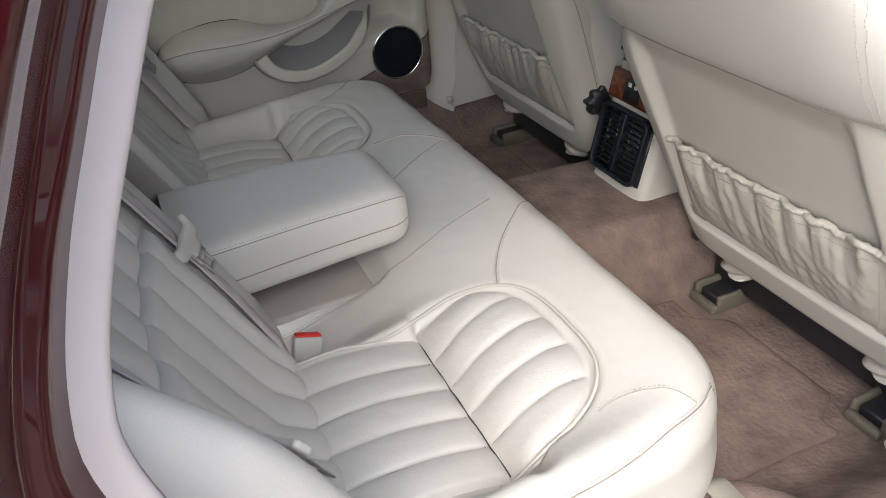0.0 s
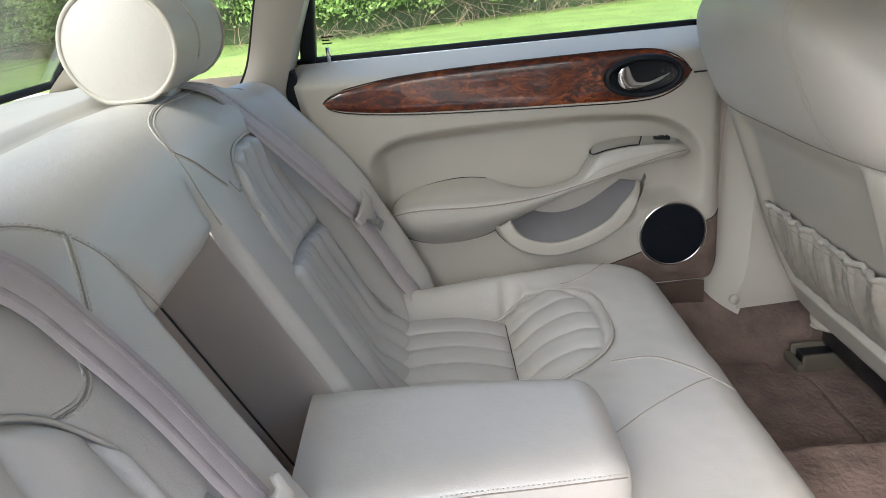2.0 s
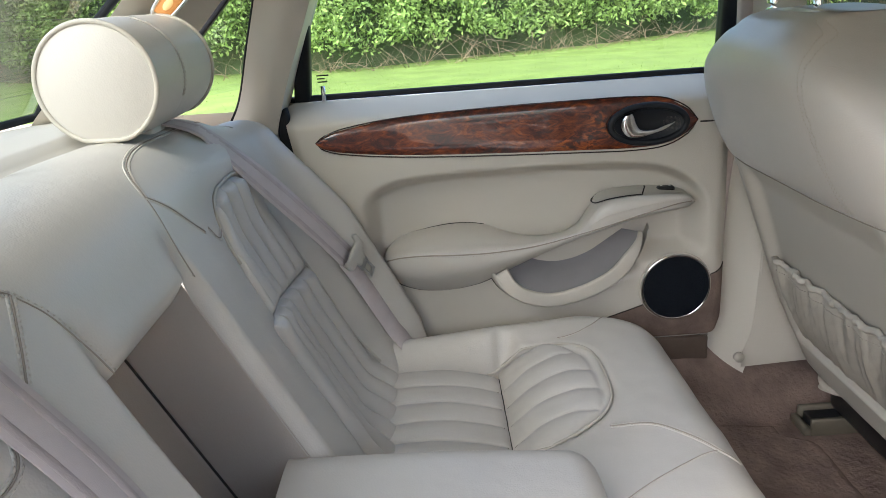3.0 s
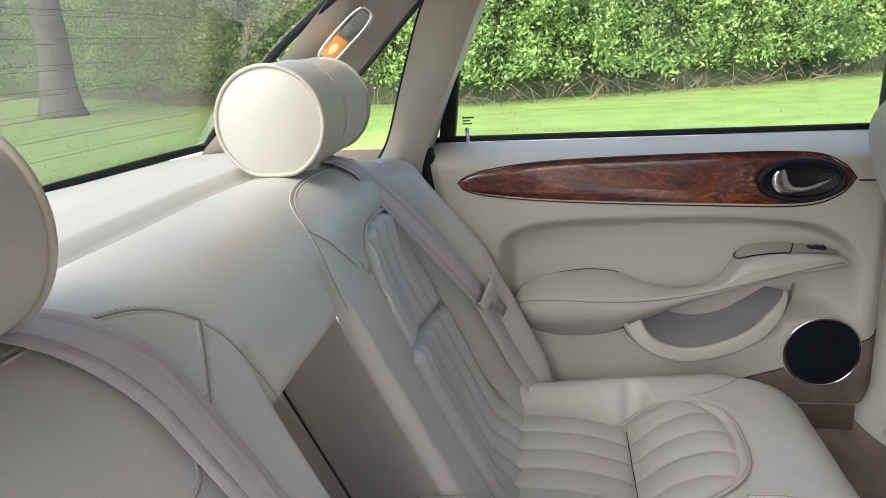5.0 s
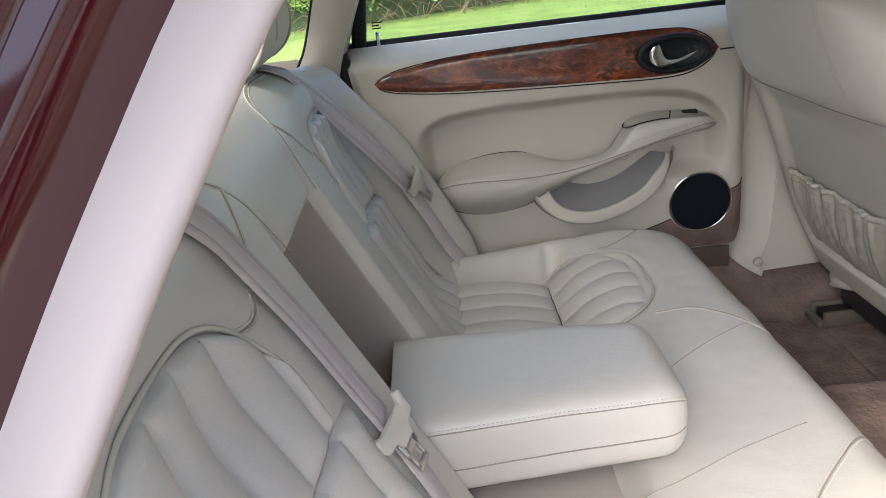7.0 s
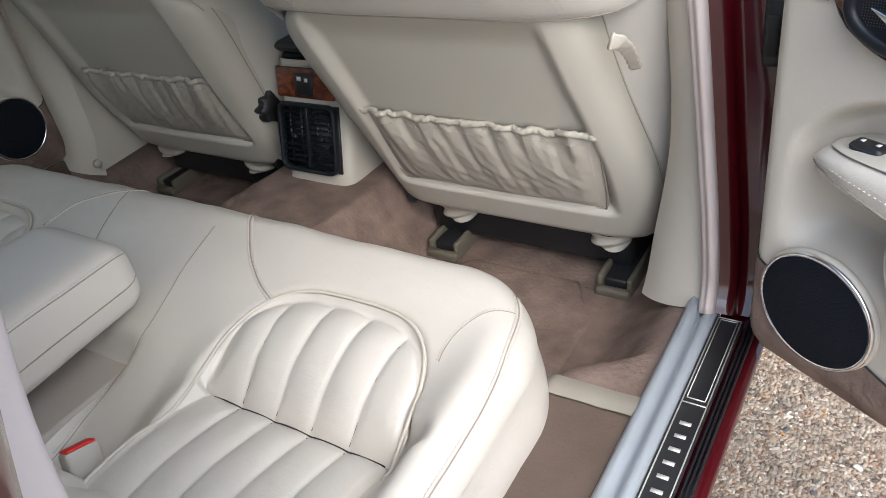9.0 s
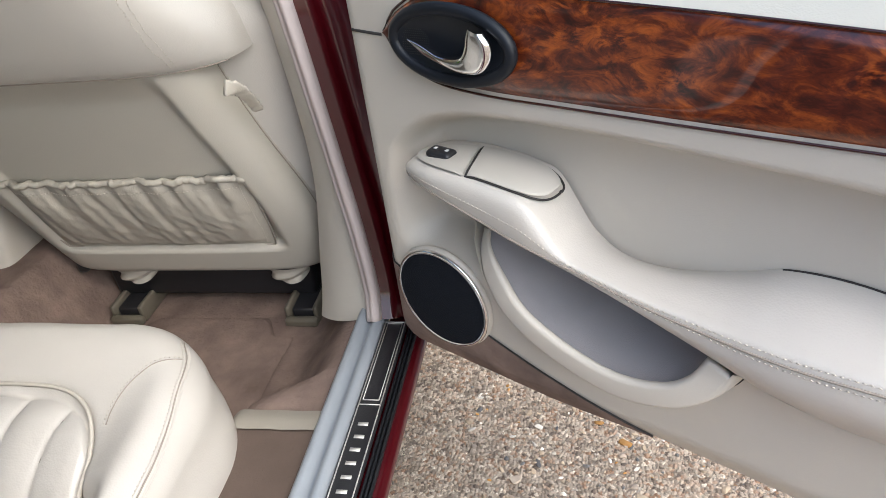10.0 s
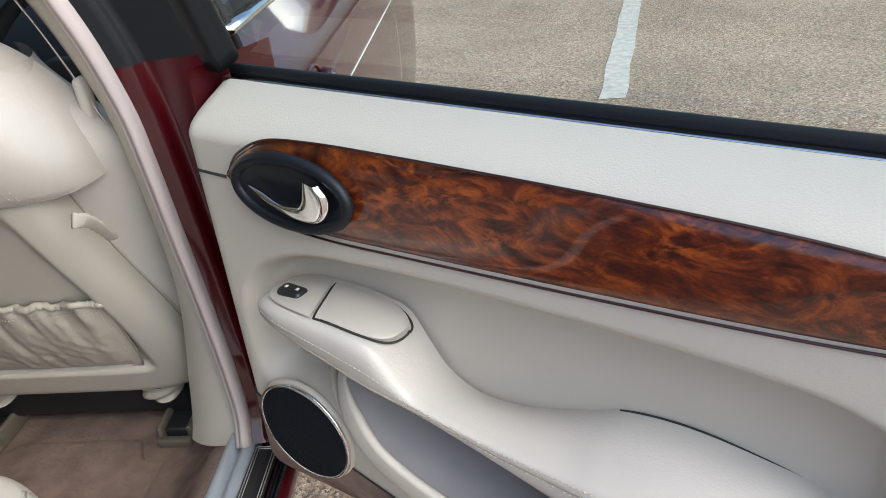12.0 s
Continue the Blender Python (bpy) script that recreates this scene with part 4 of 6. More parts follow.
    stitches("pocket_stitching", [[Vector(pocket(0.04 + 0.92 * k / 60, 0.90)) + Vector((0, -0.001, 0)) for k in range(61)], [Vector(pocket(0.965, k / 20 * 0.88 + 0.05)) + Vector((0, -0.001, 0)) for k in range(21)]], pk)
    # adjuster wheel on the tunnel side, pull tab on the door side
    wheel = []
    for k in range(48):
        a = 2 * math.pi * k / 48
        wheel.append((0.031 + 0.004 * math.cos(a * 8), a))
    kx = 0.141
    vs, fs = [], []
    for dx, sc in ((0.0, 0.92), (-0.006, 1.0), (-0.022, 1.0), (-0.027, 0.9)):
        vs += [(kx + dx, 0.318 + r * sc * math.cos(a), 0.508 + r * sc * math.sin(a)) for r, a in wheel]
    for j in range(3):
        fs += [(j * 48 + k, j * 48 + (k + 1) % 48, (j + 1) * 48 + (k + 1) % 48, (j + 1) * 48 + k) for k in range(48)]
    fs.append(tuple(range(144, 192)))
    if not tab_side:
        link("adjuster_wheel", vs, fs, BLACK, root, "black ribbed lumbar adjuster wheel")
        tube("wheel_axle", [Vector((kx - 0.002, 0.318, 0.508)), Vector((kx + 0.07, 0.318, 0.508))], 0.014, BLACK, root)
    block("recline_lever", (0.165, 0.33, 0.35), (0.185, 0.37, 0.40), BLACK, root, "black plastic lever", 0.006)
    tab = rail([(0.646, 0.155, 0.752), (0.655, 0.166, 0.746), (0.659, 0.182, 0.728), (0.660, 0.200, 0.703)], 24)
    vs, fs = sweep_data(tab, slab(0.020, 0.006, 0.0028), (0.2, -1, 0.2), scale=lambda t: 0.95 + 0.08 * math.sin(t * 42) - 0.25 * t)
    if tab_side:
        link("release_tab", vs, fs, POCKET, root, "gathered leather pull tab")
    # head restraint on chrome posts
    for dx in (-0.062, 0.062):
        p = rail([(FX + dx, 0.150, 0.985), (FX + dx, 0.148, 1.02), (FX + dx, 0.160, 1.05), (FX + dx, 0.168, 1.09)], 16)
        post = tube("headrest_post", p, 0.0075, CHROME, root, "chrome head restraint post", n=14)
        ring_ = [Vector((FX + dx + 0.016 * math.cos(a), 0.150 + 0.013 * math.sin(a), 1.004)) for a in [2 * math.pi * k / 24 for k in range(24)]]
        tube("post_collar", ring_, 0.004, CHROME, post, closed=True)

    def head(u, v):
        a, b = (u - 0.5) * math.pi, 2 * math.pi * v
        k = abs(math.cos(a)) ** 0.3
        return (FX + 0.145 * math.sin(a), 0.185 + 0.062 * k * math.cos(b), 1.125 + 0.088 * k * math.sin(b) * (1.0 if math.sin(b) > -0.75 else 0.95))
    hd = grid("head_restraint", head, 40, 36, LEATHER, root, "cream leather head restraint", flip=True)
    tube("head_piping", [Vector((FX + 0.128, 0.185 + 0.0545 * math.cos(a), 1.125 + 0.0775 * math.sin(a))) for a in [2 * math.pi * k / 40 for k in range(40)]], 0.003, PIPING, hd, closed=True, up=(1, 0, 0))
    # seat base, runners and their covers
    block("seat_base", (FX - 0.235, 0.36, 0.345), (FX + 0.235, 0.86, 0.50), LEATHER, root, "", 0.05, 4)
    block("base_frame", (FX - 0.20, 0.37, 0.27), (FX + 0.20, 0.84, 0.35), BLACK, root, "dark steel seat frame", 0.01)
    PLACE[0] = side_ @ Matrix.Translation((0, lift[1], 0))
    for dx, w in ((-0.155, 0.022), (0.185, 0.020)):
        r_ = block("seat_runner", (FX + dx - w, 0.325, 0.247), (FX + dx + w, 0.84, 0.274), BLACK, root, "dark steel seat runner", 0.004)
        for s2 in (-1, 1):
            block("runner_cover", (FX + dx + s2 * (w + 0.006) - 0.005, 0.318, 0.246), (FX + dx + s2 * (w + 0.006) + 0.005, 0.43, 0.282), RUNNER, r_, "olive-beige plastic runner cover", 0.004)
        block("runner_end", (FX + dx - w - 0.01, 0.306, 0.246), (FX + dx + w + 0.01, 0.322, 0.264), RUNNER, r_, "olive-beige plastic runner cover", 0.005)
    PLACE[0] = side_ @ Matrix.Translation(lift)
    for dx in (-0.13, 0.165):
        def cloth(u, v, dx=dx):
            a = 2 * math.pi * u
            k = 1 + 0.22 * math.sin(v * 9 + a * 2) * v
            return (FX + dx + 0.045 * math.cos(a) * (1 - 0.45 * v) * k, 0.365 + 0.030 * math.sin(a) * k, 0.352 - 0.030 * v)
        grid("gathered_skirt", cloth, 28, 14, POCKET, root, "loose gathered leather skirt corner", ring=True)
    return root


front_seat("cream leather driver's seat back with gathered map pocket", True)
PLACE[0] = MIRROR
front_seat("cream leather passenger seat back with gathered map pocket, set higher", False, (0, 0.010, 0.015), 0.022)
PLACE[0] = Matrix.Identity(4)

# ---- centre console ----
con = thing("centre_console", (0, 0.5, 0.37), "cream centre console with burl fillet and black rear vents", "console")


def con_y(z):
    return 0.278 + 0.26 * (z - 0.42)


def console(u, v):
    z = 0.352 + 0.268 * v
    a = (u - 0.5) * math.pi
    s, c = math.sin(a), math.cos(a)
    hw = 0.080 + 0.004 * v + 0.010 * ss(0.12, 0, v)
    y = con_y(z) + 0.05 * (1 - abs(c) ** 0.35) - 0.010 * ss(0.14, 0, v) + 0.004
    return (math.copysign(abs(s) ** 0.35, s) * hw, y + (0.5 if abs(u - 0.5) > 0.499 else 0), z)


grid("console_body", console, 60, 30, TRIM, con)
block("console_top", (-0.082, 0.345, 0.606), (0.082, 0.85, 0.628), BEZEL, con, "", 0.012, 3)
block("console_pad", (-0.084, 0.335, 0.630), (0.084, 0.80, 0.650), DARKLEATHER, con, "charcoal leather armrest lid", 0.012, 3)
lean = Matrix.Translation((-0.006, con_y(0.487) - 0.006, 0.487)) @ Euler((radians(-14.5), 0, 0)).to_matrix().to_4x4()
corner = [(sx * 0.050 + 0.016 * math.cos(radians(a0 + 15 * k)), sz * 0.046 + 0.016 * math.sin(radians(a0 + 15 * k)) - 0.003) for sx, sz, a0 in ((1, 1, 0), (-1, 1, 90), (-1, -1, 180), (1, -1, 270)) for k in range(7)]
vs, fs = sweep_data([lean @ Vector((x, 0.001, z)) for x, z in corner], slab(0.0085, 0.016, 0.004), tuple(lean.to_3x3() @ Vector((0, 1, 0))), closed=True)
vent = link("vent_frame", vs, fs, BEZEL, con, "black rear air vent frame")
block("vent_post", (-0.004, -0.004, -0.06), (0.004, 0.012, 0.056), BEZEL, vent, "", 0.002, 2, lean)
block("vent_back", (-0.07, 0.008, -0.066), (0.07, 0.014, 0.06), BLACK, vent, "", 0, 1, lean)
for sx in (-0.033, 0.033):
    for k in range(10):
        z = -0.049 + 0.0104 * k
        block("vent_slat", (sx - 0.027, -0.001, z - 0.0012), (sx + 0.027, 0.011, z + 0.0012), BEZEL, vent, "", 0.0008, 1, lean)
    block("vent_tab", (sx - 0.006, -0.006, -0.004), (sx + 0.006, 0.004, 0.003), BLACK, vent, "", 0.001, 1, lean)
    for k in (-1, 1):
        block("vent_vane", (sx + k * 0.014 - 0.0008, 0.004, -0.05), (sx + k * 0.014 + 0.0008, 0.010, 0.05), BLACK, vent, "", 0, 1, lean)
wood_t = Matrix.Translation((-0.006, con_y(0.583) - 0.004, 0.583)) @ Euler((radians(-14.5), 0, 0)).to_matrix().to_4x4()
block("burl_fillet", (-0.07, -0.003, -0.028), (0.07, 0.006, 0.028), WOOD, con, "glossy walnut burl fillet", 0.005, 3, wood_t)
sw = block("vent_switch", (-0.022, -0.005, -0.022), (0.022, -0.002, 0.018), BLACK, con, "black switch panel", 0.001, 1, wood_t)
for a, b in (((-0.014, -0.0055, 0.004), (-0.004, -0.0048, 0.012)), ((0.004, -0.0055, 0.003), (0.012, -0.0048, 0.010))):
    block("switch_mark", a, b, WHITE, sw, "", 0, 1, wood_t)


# ---- rear doors ----
def rear_edge(z):
    return lut(z, ((0.37, -0.30), (0.42, -0.385), (0.50, -0.455), (0.60, -0.515), (0.70, -0.558), (0.80, -0.588), (0.91, -0.605)))


def door_x(y, z):
    """How far out the inner face of the door stands."""
    x = 0.694
    x += 0.075 * ss(0.862, 0.915, z) ** 1.2                       # shoulder rolls out to the window
    x += 0.010 * ss(0.60, 0.50, z) * ss(0.0, -0.2, y)
    x += 0.03 * ss(0.44, 0.365, z)
    # scoop above the armrest
    top = lut(y, ((-0.50, 0.70), (-0.46, 0.735), (-0.40, 0.758), (-0.20, 0.766), (0.0, 0.762), (0.10, 0.745), (0.16, 0.70), (0.175, 0.66)))
    sc = ss(top + 0.004, top - 0.024, z) * ss(-0.480, -0.444, y) * ss(0.178, 0.125, y) * ss(0.56, 0.60, z)
    x += 0.047 * sc
    # hollow behind the pocket
    pk = ss(0.50, 0.52, z - 0.35 * max(y + 0.08, 0) - 0.25 * max(-0.13 - y, 0)) * ss(0.67, 0.64, z) * ss(-0.23, -0.19, y) * ss(0.045, 0.018, y)
    x += 0.045 * pk * (1 - sc)
    x += 0.045 * max(0, (y - 0.185) / 0.035) ** 2
    return x


def strip_fill(zl, zu, y0, y1, nu, nv, x_of, name, material, root, label="", flip=False):
    """A sheet between a lower and an upper edge along the door."""
    def f(u, v):
        y = y0 + (y1 - y0) * u
        a, b = zl(y), zu(y)
        z = a + (b - a) * v
        return (x_of(y, z, u, v), y, z)
    return grid(name, f, nu, nv, material, root, label, flip=flip)


def rear_door(label, group="rear doors"):
    root = thing("car_door", (0.80, -0.1, 0.36), label, "car door", group)

    def panel(u, v):
        z = 0.396 + 0.509 * v
        a, b = rear_edge(z), 0.220
        y = a + (b - a) * u
        return (door_x(y, z) + 0.012 * ss(0.02, 0, u), y, z)
    grid("trim_panel", panel, 170, 120, TRIM, root, "moulded cream vinyl door trim")
    # gap line across the front of the panel, level with the handle
    tube("panel_joint", [Vector((door_x(y, 0.828) - 0.0005, y, 0.828)) for y in (0.148, 0.165, 0.19, 0.212)], 0.0016, GAP, root, "dark joint")
    # lower carpet kick panel
    kick_top = lambda y: lut(y, ((-0.15, 0.400), (-0.10, 0.428), (0.0, 0.460), (0.05, 0.476), (0.12, 0.507), (0.18, 0.530), (0.216, 0.54)))
    strip_fill(lambda y: 0.397, kick_top, -0.15, 0.218, 60, 14, lambda y, z, u, v: door_x(y, z) - 0.003, "kick_panel", CARPET, root, "brown carpet kick panel")
    tube("kick_joint", [Vector((door_x(y, kick_top(y)) - 0.002, y, kick_top(y))) for y in [-0.15 + 0.366 * k / 30 for k in range(31)]], 0.0012, GAP, root, "dark joint")

    # walnut panel, tapering to a rounded tail
    zu = lambda y: lut(y, ((-0.548, 0.8375), (-0.535, 0.848), (-0.50, 0.860), (-0.40, 0.873), (-0.25, 0.879), (-0.05, 0.881), (0.03, 0.880), (0.085, 0.874), (0.125, 0.854), (0.143, 0.832)))
    zl = lambda y: lut(y, ((-0.548, 0.8370), (-0.535, 0.826), (-0.50, 0.816), (-0.40, 0.804), (-0.25, 0.795), (-0.05, 0.787), (0.03, 0.785), (0.085, 0.790), (0.125, 0.809), (0.143, 0.831)))
    wood = strip_fill(zl, zu, -0.548, 0.143, 120, 14, lambda y, z, u, v: 0.690 - 0.006 * math.sqrt(max(1 - (2 * v - 1) ** 4, 0)) + 0.006, "burl_panel", WOOD, root, "glossy walnut burl door panel")
    rim = [Vector((0.6925, y, zu(y) + 0.001)) for y in [-0.548 + 0.691 * k / 80 for k in range(81)]] + [Vector((0.6925, y, zl(y) - 0.001)) for y in [0.143 - 0.691 * k / 80 for k in range(1, 80)]]
    tube("burl_rim", rim, 0.0013, BURL_EDGE, wood, "dark lacquered edge", n=6, closed=True)

    # release handle: black oval cup, chrome lever
    hy, hz = 0.051, 0.832

    def oval(r1, r2, x):
        return [Vector((x, hy + r1 * math.cos(a), hz + r2 * math.sin(a))) for a in [2 * math.pi * k / 56 for k in range(56)]]
    bez = tube("handle_bezel", oval(0.0685, 0.0335, 0.683), 0.0062, BEZEL, root, "black oval handle surround", n=10, closed=True, up=(1, 0, 0))
    def cup(u, v):
        a = 2 * math.pi * v
        return (0.6805 + 0.0075 * (1 - u ** 2.2), hy + 0.067 * u * math.cos(a), hz + 0.032 * u * math.sin(a))
    grid("handle_cup", cup, 12, 48, BEZEL, bez, "black recessed cup")
    mesh_dots = []
    for i in range(15):
        for j in range(15):
            y, z = hy + 0.026 + 0.0022 * i, hz - 0.016 + 0.0022 * j
            if ((y - hy - 0.042) / 0.016) ** 2 + ((z - hz + 0.002) / 0.014) ** 2 < 1:
                xx = 0.6805 + 0.0075 * (1 - (((y - hy) / 0.067) ** 2 + ((z - hz) / 0.032) ** 2) ** 1.1) - 0.0006
                mesh_dots.append(([(xx, y + 0.0006 * c, z + 0.0006 * s) for c, s in ((1, 0), (0, 1), (-1, 0), (0, -1))], [(0, 1, 2, 3)]))
    tagged(joined("vent_holes", mesh_dots, STEEL, bez), kind="stuff")
    low = rail([(0, 0.050, 0.001), (0, 0.030, -0.012), (0, 0.008, -0.0185), (0, -0.022, -0.0245), (0, -0.043, -0.022), (0, -0.055, -0.008), (0, -0.057, 0.008), (0, -0.050, 0.020)], 40)
    upp = rail([(0, 0.050, 0.003), (0, 0.032, -0.002), (0, 0.008, -0.009), (0, -0.014, -0.008), (0, -0.021, -0.002), (0, -0.026, 0.008), (0, -0.029, 0.017), (0, -0.034, 0.025)], 40)

    def lever(u, v):
        p = low[round(u * 40)].lerp(upp[round(u * 40)], v)
        swell = math.sqrt(max(1 - (2 * v - 1) ** 4, 0))
        return (0.6795 - 0.0075 * swell * (0.4 + 0.6 * ss(0, 0.5, u)) - 0.003 * ss(0.6, 1, u), hy + p.y * 0.92, hz + p.z * 0.92)
    grid("handle_lever", lever, 40, 16, CHROME, root, "chrome door release lever", flip=True)

    # armrest: a beam that swells to a padded rest at the rear
    at = lambda y: lut(y, ((-0.447, 0.598), (-0.440, 0.622), (-0.41, 0.640), (-0.36, 0.652), (-0.30, 0.654), (-0.25, 0.647), (-0.20, 0.640), (-0.15, 0.639), (-0.11, 0.647), (-0.075, 0.667), (-0.05, 0.688), (-0.02, 0.701), (0.04, 0.706), (0.10, 0.702), (0.13, 0.694), (0.146, 0.678)))
    rear_top = lambda y: lut(y, ((-0.447, 0.598), (-0.440, 0.615), (-0.41, 0.637), (-0.37, 0.648), (-0.31, 0.656), (-0.255, 0.651), (-0.22, 0.636), (-0.18, 0.622), (-0.14, 0.615), (-0.10, 0.620), (-0.07, 0.640), (-0.05, 0.668), (-0.03, 0.694), (-0.01, 0.701), (0.04, 0.705), (0.10, 0.701), (0.13, 0.693), (0.146, 0.678)))
    al = lambda y: lut(y, ((-0.447, 0.598), (-0.440, 0.572), (-0.40, 0.545), (-0.34, 0.535), (-0.27, 0.543), (-0.22, 0.563), (-0.14, 0.597), (-0.06, 0.626), (0.02, 0.650), (0.08, 0.661), (0.13, 0.667), (0.146, 0.676)))
    deep = lambda y: lut(y, ((-0.447, 0.004), (-0.435, 0.020), (-0.40, 0.034), (-0.30, 0.042), (-0.20, 0.036), (-0.10, 0.036), (-0.04, 0.042), (0.0, 0.043), (0.08, 0.039), (0.12, 0.026), (0.140, 0.008), (0.146, 0.0)))

    seam_z = lambda y: lut(y, ((-0.447, 0.598), (-0.440, 0.607), (-0.41, 0.617), (-0.36, 0.620), (-0.30, 0.618), (-0.23, 0.617), (-0.17, 0.621), (-0.114, 0.631), (-0.05, 0.648), (0.015, 0.666), (0.06, 0.677), (0.10, 0.684), (0.13, 0.683), (0.146, 0.677)))
    edge_x = lambda y: lut(y, ((-0.447, 0.722), (-0.43, 0.742), (-0.40, 0.748), (-0.26, 0.748), (-0.17, 0.741), (-0.11, 0.736), (-0.06, 0.734), (-0.03, 0.736), (0.11, 0.736), (0.146, 0.715)))

    def arm_pt(y, v):
        """Section: a top that slopes to a rounded brow, the sewn seam, and a face that falls back to the panel."""
        xs, zs, zb = 0.70 - deep(y), seam_z(y), al(y)
        p0 = Vector((edge_x(y), y, rear_top(y)))
        p1 = Vector((xs, y, zs))
        flat = ss(-0.085, -0.03, y)
        brow = p0.lerp(p1, 0.86)
        brow.z += (at(y) - 0.001 - brow.z) * flat + 0.007 * (1 - flat)
        brow.x += (xs + 0.004 - brow.x) * flat
        p2 = Vector((0.698, y, zb))
        if v < 0.36:
            w = v / 0.36
            p = p0.lerp(brow, w)
            p.z += 0.007 * math.sin(math.pi * w) * (1 - 0.8 * flat)
        elif v < 0.45:
            w = (v - 0.36) / 0.09
            p = brow.lerp(p1, w)
            p.x -= 0.004 * math.sin(math.pi * w)
            p.z += 0.002 * math.sin(math.pi * w)
        else:
            w = (v - 0.45) / 0.55
            p = p1.lerp(p2, w)
            p.x -= (0.010 + 0.10 * max(zs - zb, 0)) * math.sin(math.pi * w) * (1 - 0.35 * w) * min(deep(y) / 0.03, 1)
        return p
    arm = grid("armrest", lambda u, v: arm_pt(-0.447 + 0.593 * u, v), 130, 36, LEATHER, root, "stitched cream leather door armrest")
    seam_v = lambda y: 0.45
    seam = [arm_pt(y, seam_v(y)) for y in [-0.440 + 0.575 * k / 80 for k in range(81)]]
    tube("armrest_seam", [p + Vector((-0.0006, 0, 0)) for p in seam], 0.0012, SEAMLINE, arm, n=6)
    for off in (-0.035, 0.028):
        stitches("armrest_stitching", [[arm_pt(y, seam_v(y) + off) + Vector((-0.0014, 0, 0.0006)) for y in [-0.440 + 0.575 * k / 80 for k in range(81)]]], arm, r=0.0008)
    outline = [arm_pt(y, 0.0) for y in [-0.25 - 0.197 * k / 40 for k in range(41)]] + [arm_pt(y, 1.0) for y in [-0.447 + 0.22 * k / 30 for k in range(31)]]
    tube("armrest_joint", [Vector((door_x(p.y, p.z) - 0.0015, p.y, p.z)) for p in outline], 0.0010, GAP, arm, "dark joint")
    # ashtray lid and window switch let into the top
    slant = 0.022                                  # the joint between lid and plate runs askew

    def lid_top(y0, y1, dz):
        def f(u, v):
            lid_ = y0 < 0
            u = u ** 2 if lid_ else 1 - (1 - u) ** 2
            y = y0 + (y1 - y0) * u + slant * (v - 0.5) * (u if lid_ else 1 - u)
            k = (1 - (1 - u) ** 5) ** 0.34 if lid_ else (1 - u ** 2.6) ** 0.5      # one end rounded
            mid_, half_ = (0.698, 0.030) if lid_ else (0.696, 0.030 - 0.004 * u)
            x = mid_ + 0.010 * (1 - k) + half_ * max(k, 0.05) * (2 * v - 1)
            return (x, y, at(y) + dz - 0.0015 * (2 * v - 1) ** 6 - 0.001 * (2 * u - 1) ** 8)
        return f
    lid = grid("ashtray_lid", lid_top(-0.044, 0.046, 0.0042), 30, 16, PLASTIC, arm, "cream plastic ashtray lid", flip=True)
    lo = [Vector(lid_top(-0.0475, 0.0485, 0.0024)(u, v)) for u, v in [(k / 16, 0) for k in range(17)] + [(1, k / 8) for k in range(1, 9)] + [(1 - k / 16, 1) for k in range(1, 17)] + [(0, 1 - k / 8) for k in range(1, 8)]]
    tube("lid_joint", lo, 0.0012, GAP, lid, "dark joint", closed=True)
    plate = grid("switch_plate", lid_top(0.051, 0.128, 0.0038), 20, 12, PLASTIC, arm, "cream plastic switch plate", flip=True)
    block("window_switch", (0.684, 0.072, at(0.088) + 0.000), (0.703, 0.104, at(0.088) + 0.0095), BLACK, arm, "black rocker window switch", 0.005, 3)
    for yy in (0.080, 0.095):
        block("switch_mark", (0.6915, yy - 0.0018, at(0.088) + 0.0096), (0.6955, yy + 0.0018, at(0.088) + 0.0102), WHITE, arm, "", 0, 1)

    # storage pocket: moulded lip in front of a grey lining
    lipc = rail([(0.682, -0.226, 0.570), (0.674, -0.210, 0.542), (0.669, -0.18, 0.521), (0.667, -0.13, 0.511), (0.667, -0.07, 0.523), (0.669, -0.015, 0.549), (0.677, 0.018, 0.580), (0.690, 0.038, 0.606), (0.706, 0.046, 0.622)], 70)
    vs, fs = sweep_data(lipc, slab(0.028, 0.011, 0.005, 4), (1, 0, 0), scale=lambda t: 1 - 0.65 * ss(0.80, 1.0, t))
    lip = link("storage_pocket", vs, fs, TRIM, root, "cream moulded door pocket")
    def skirt(u, v):
        p = lipc[round(u * 70)]
        c = Vector((0.69, -0.09, 0.58))
        d = (p - c)
        d.x = 0
        d.normalize()
        q = p + d * (0.012 + 0.012 * v)
        return (p.x - 0.004 + (door_x(q.y, q.z) + 0.005 - p.x) * v ** 2.2, q.y, q.z)
    grid("pocket_skirt", skirt, 70, 8, TRIM, lip)
    def lining(u, v):
        p = lipc[round(u * 70)]
        c = Vector((0.726, -0.09 + (p.y + 0.09) * 0.15, 0.615))
        q = p.lerp(c, v)
        return (q.x + (0.05 * math.sin(math.pi * min(v, 0.5))) * 0.9 * (1 if v < 0.5 else 1) - 0.03 * max(v - 0.5, 0), q.y, q.z)
    grid("pocket_lining", lining, 62, 12, SUEDE, lip, "grey flock pocket lining", flip=True)
    tube("pocket_joint", [Vector((door_x(p.y, p.z) - 0.001, p.y, p.z)) for p in [Vector(skirt(k / 70, 1.0)) for k in range(0, 64)]], 0.0010, GAP, lip, "dark joint", n=6)

    # loudspeaker
    sy, sz, sr = 0.111, 0.511, 0.0655
    ring = [Vector((0.686, sy + sr * math.cos(a), sz + sr * math.sin(a))) for a in [2 * math.pi * k / 64 for k in range(64)]]
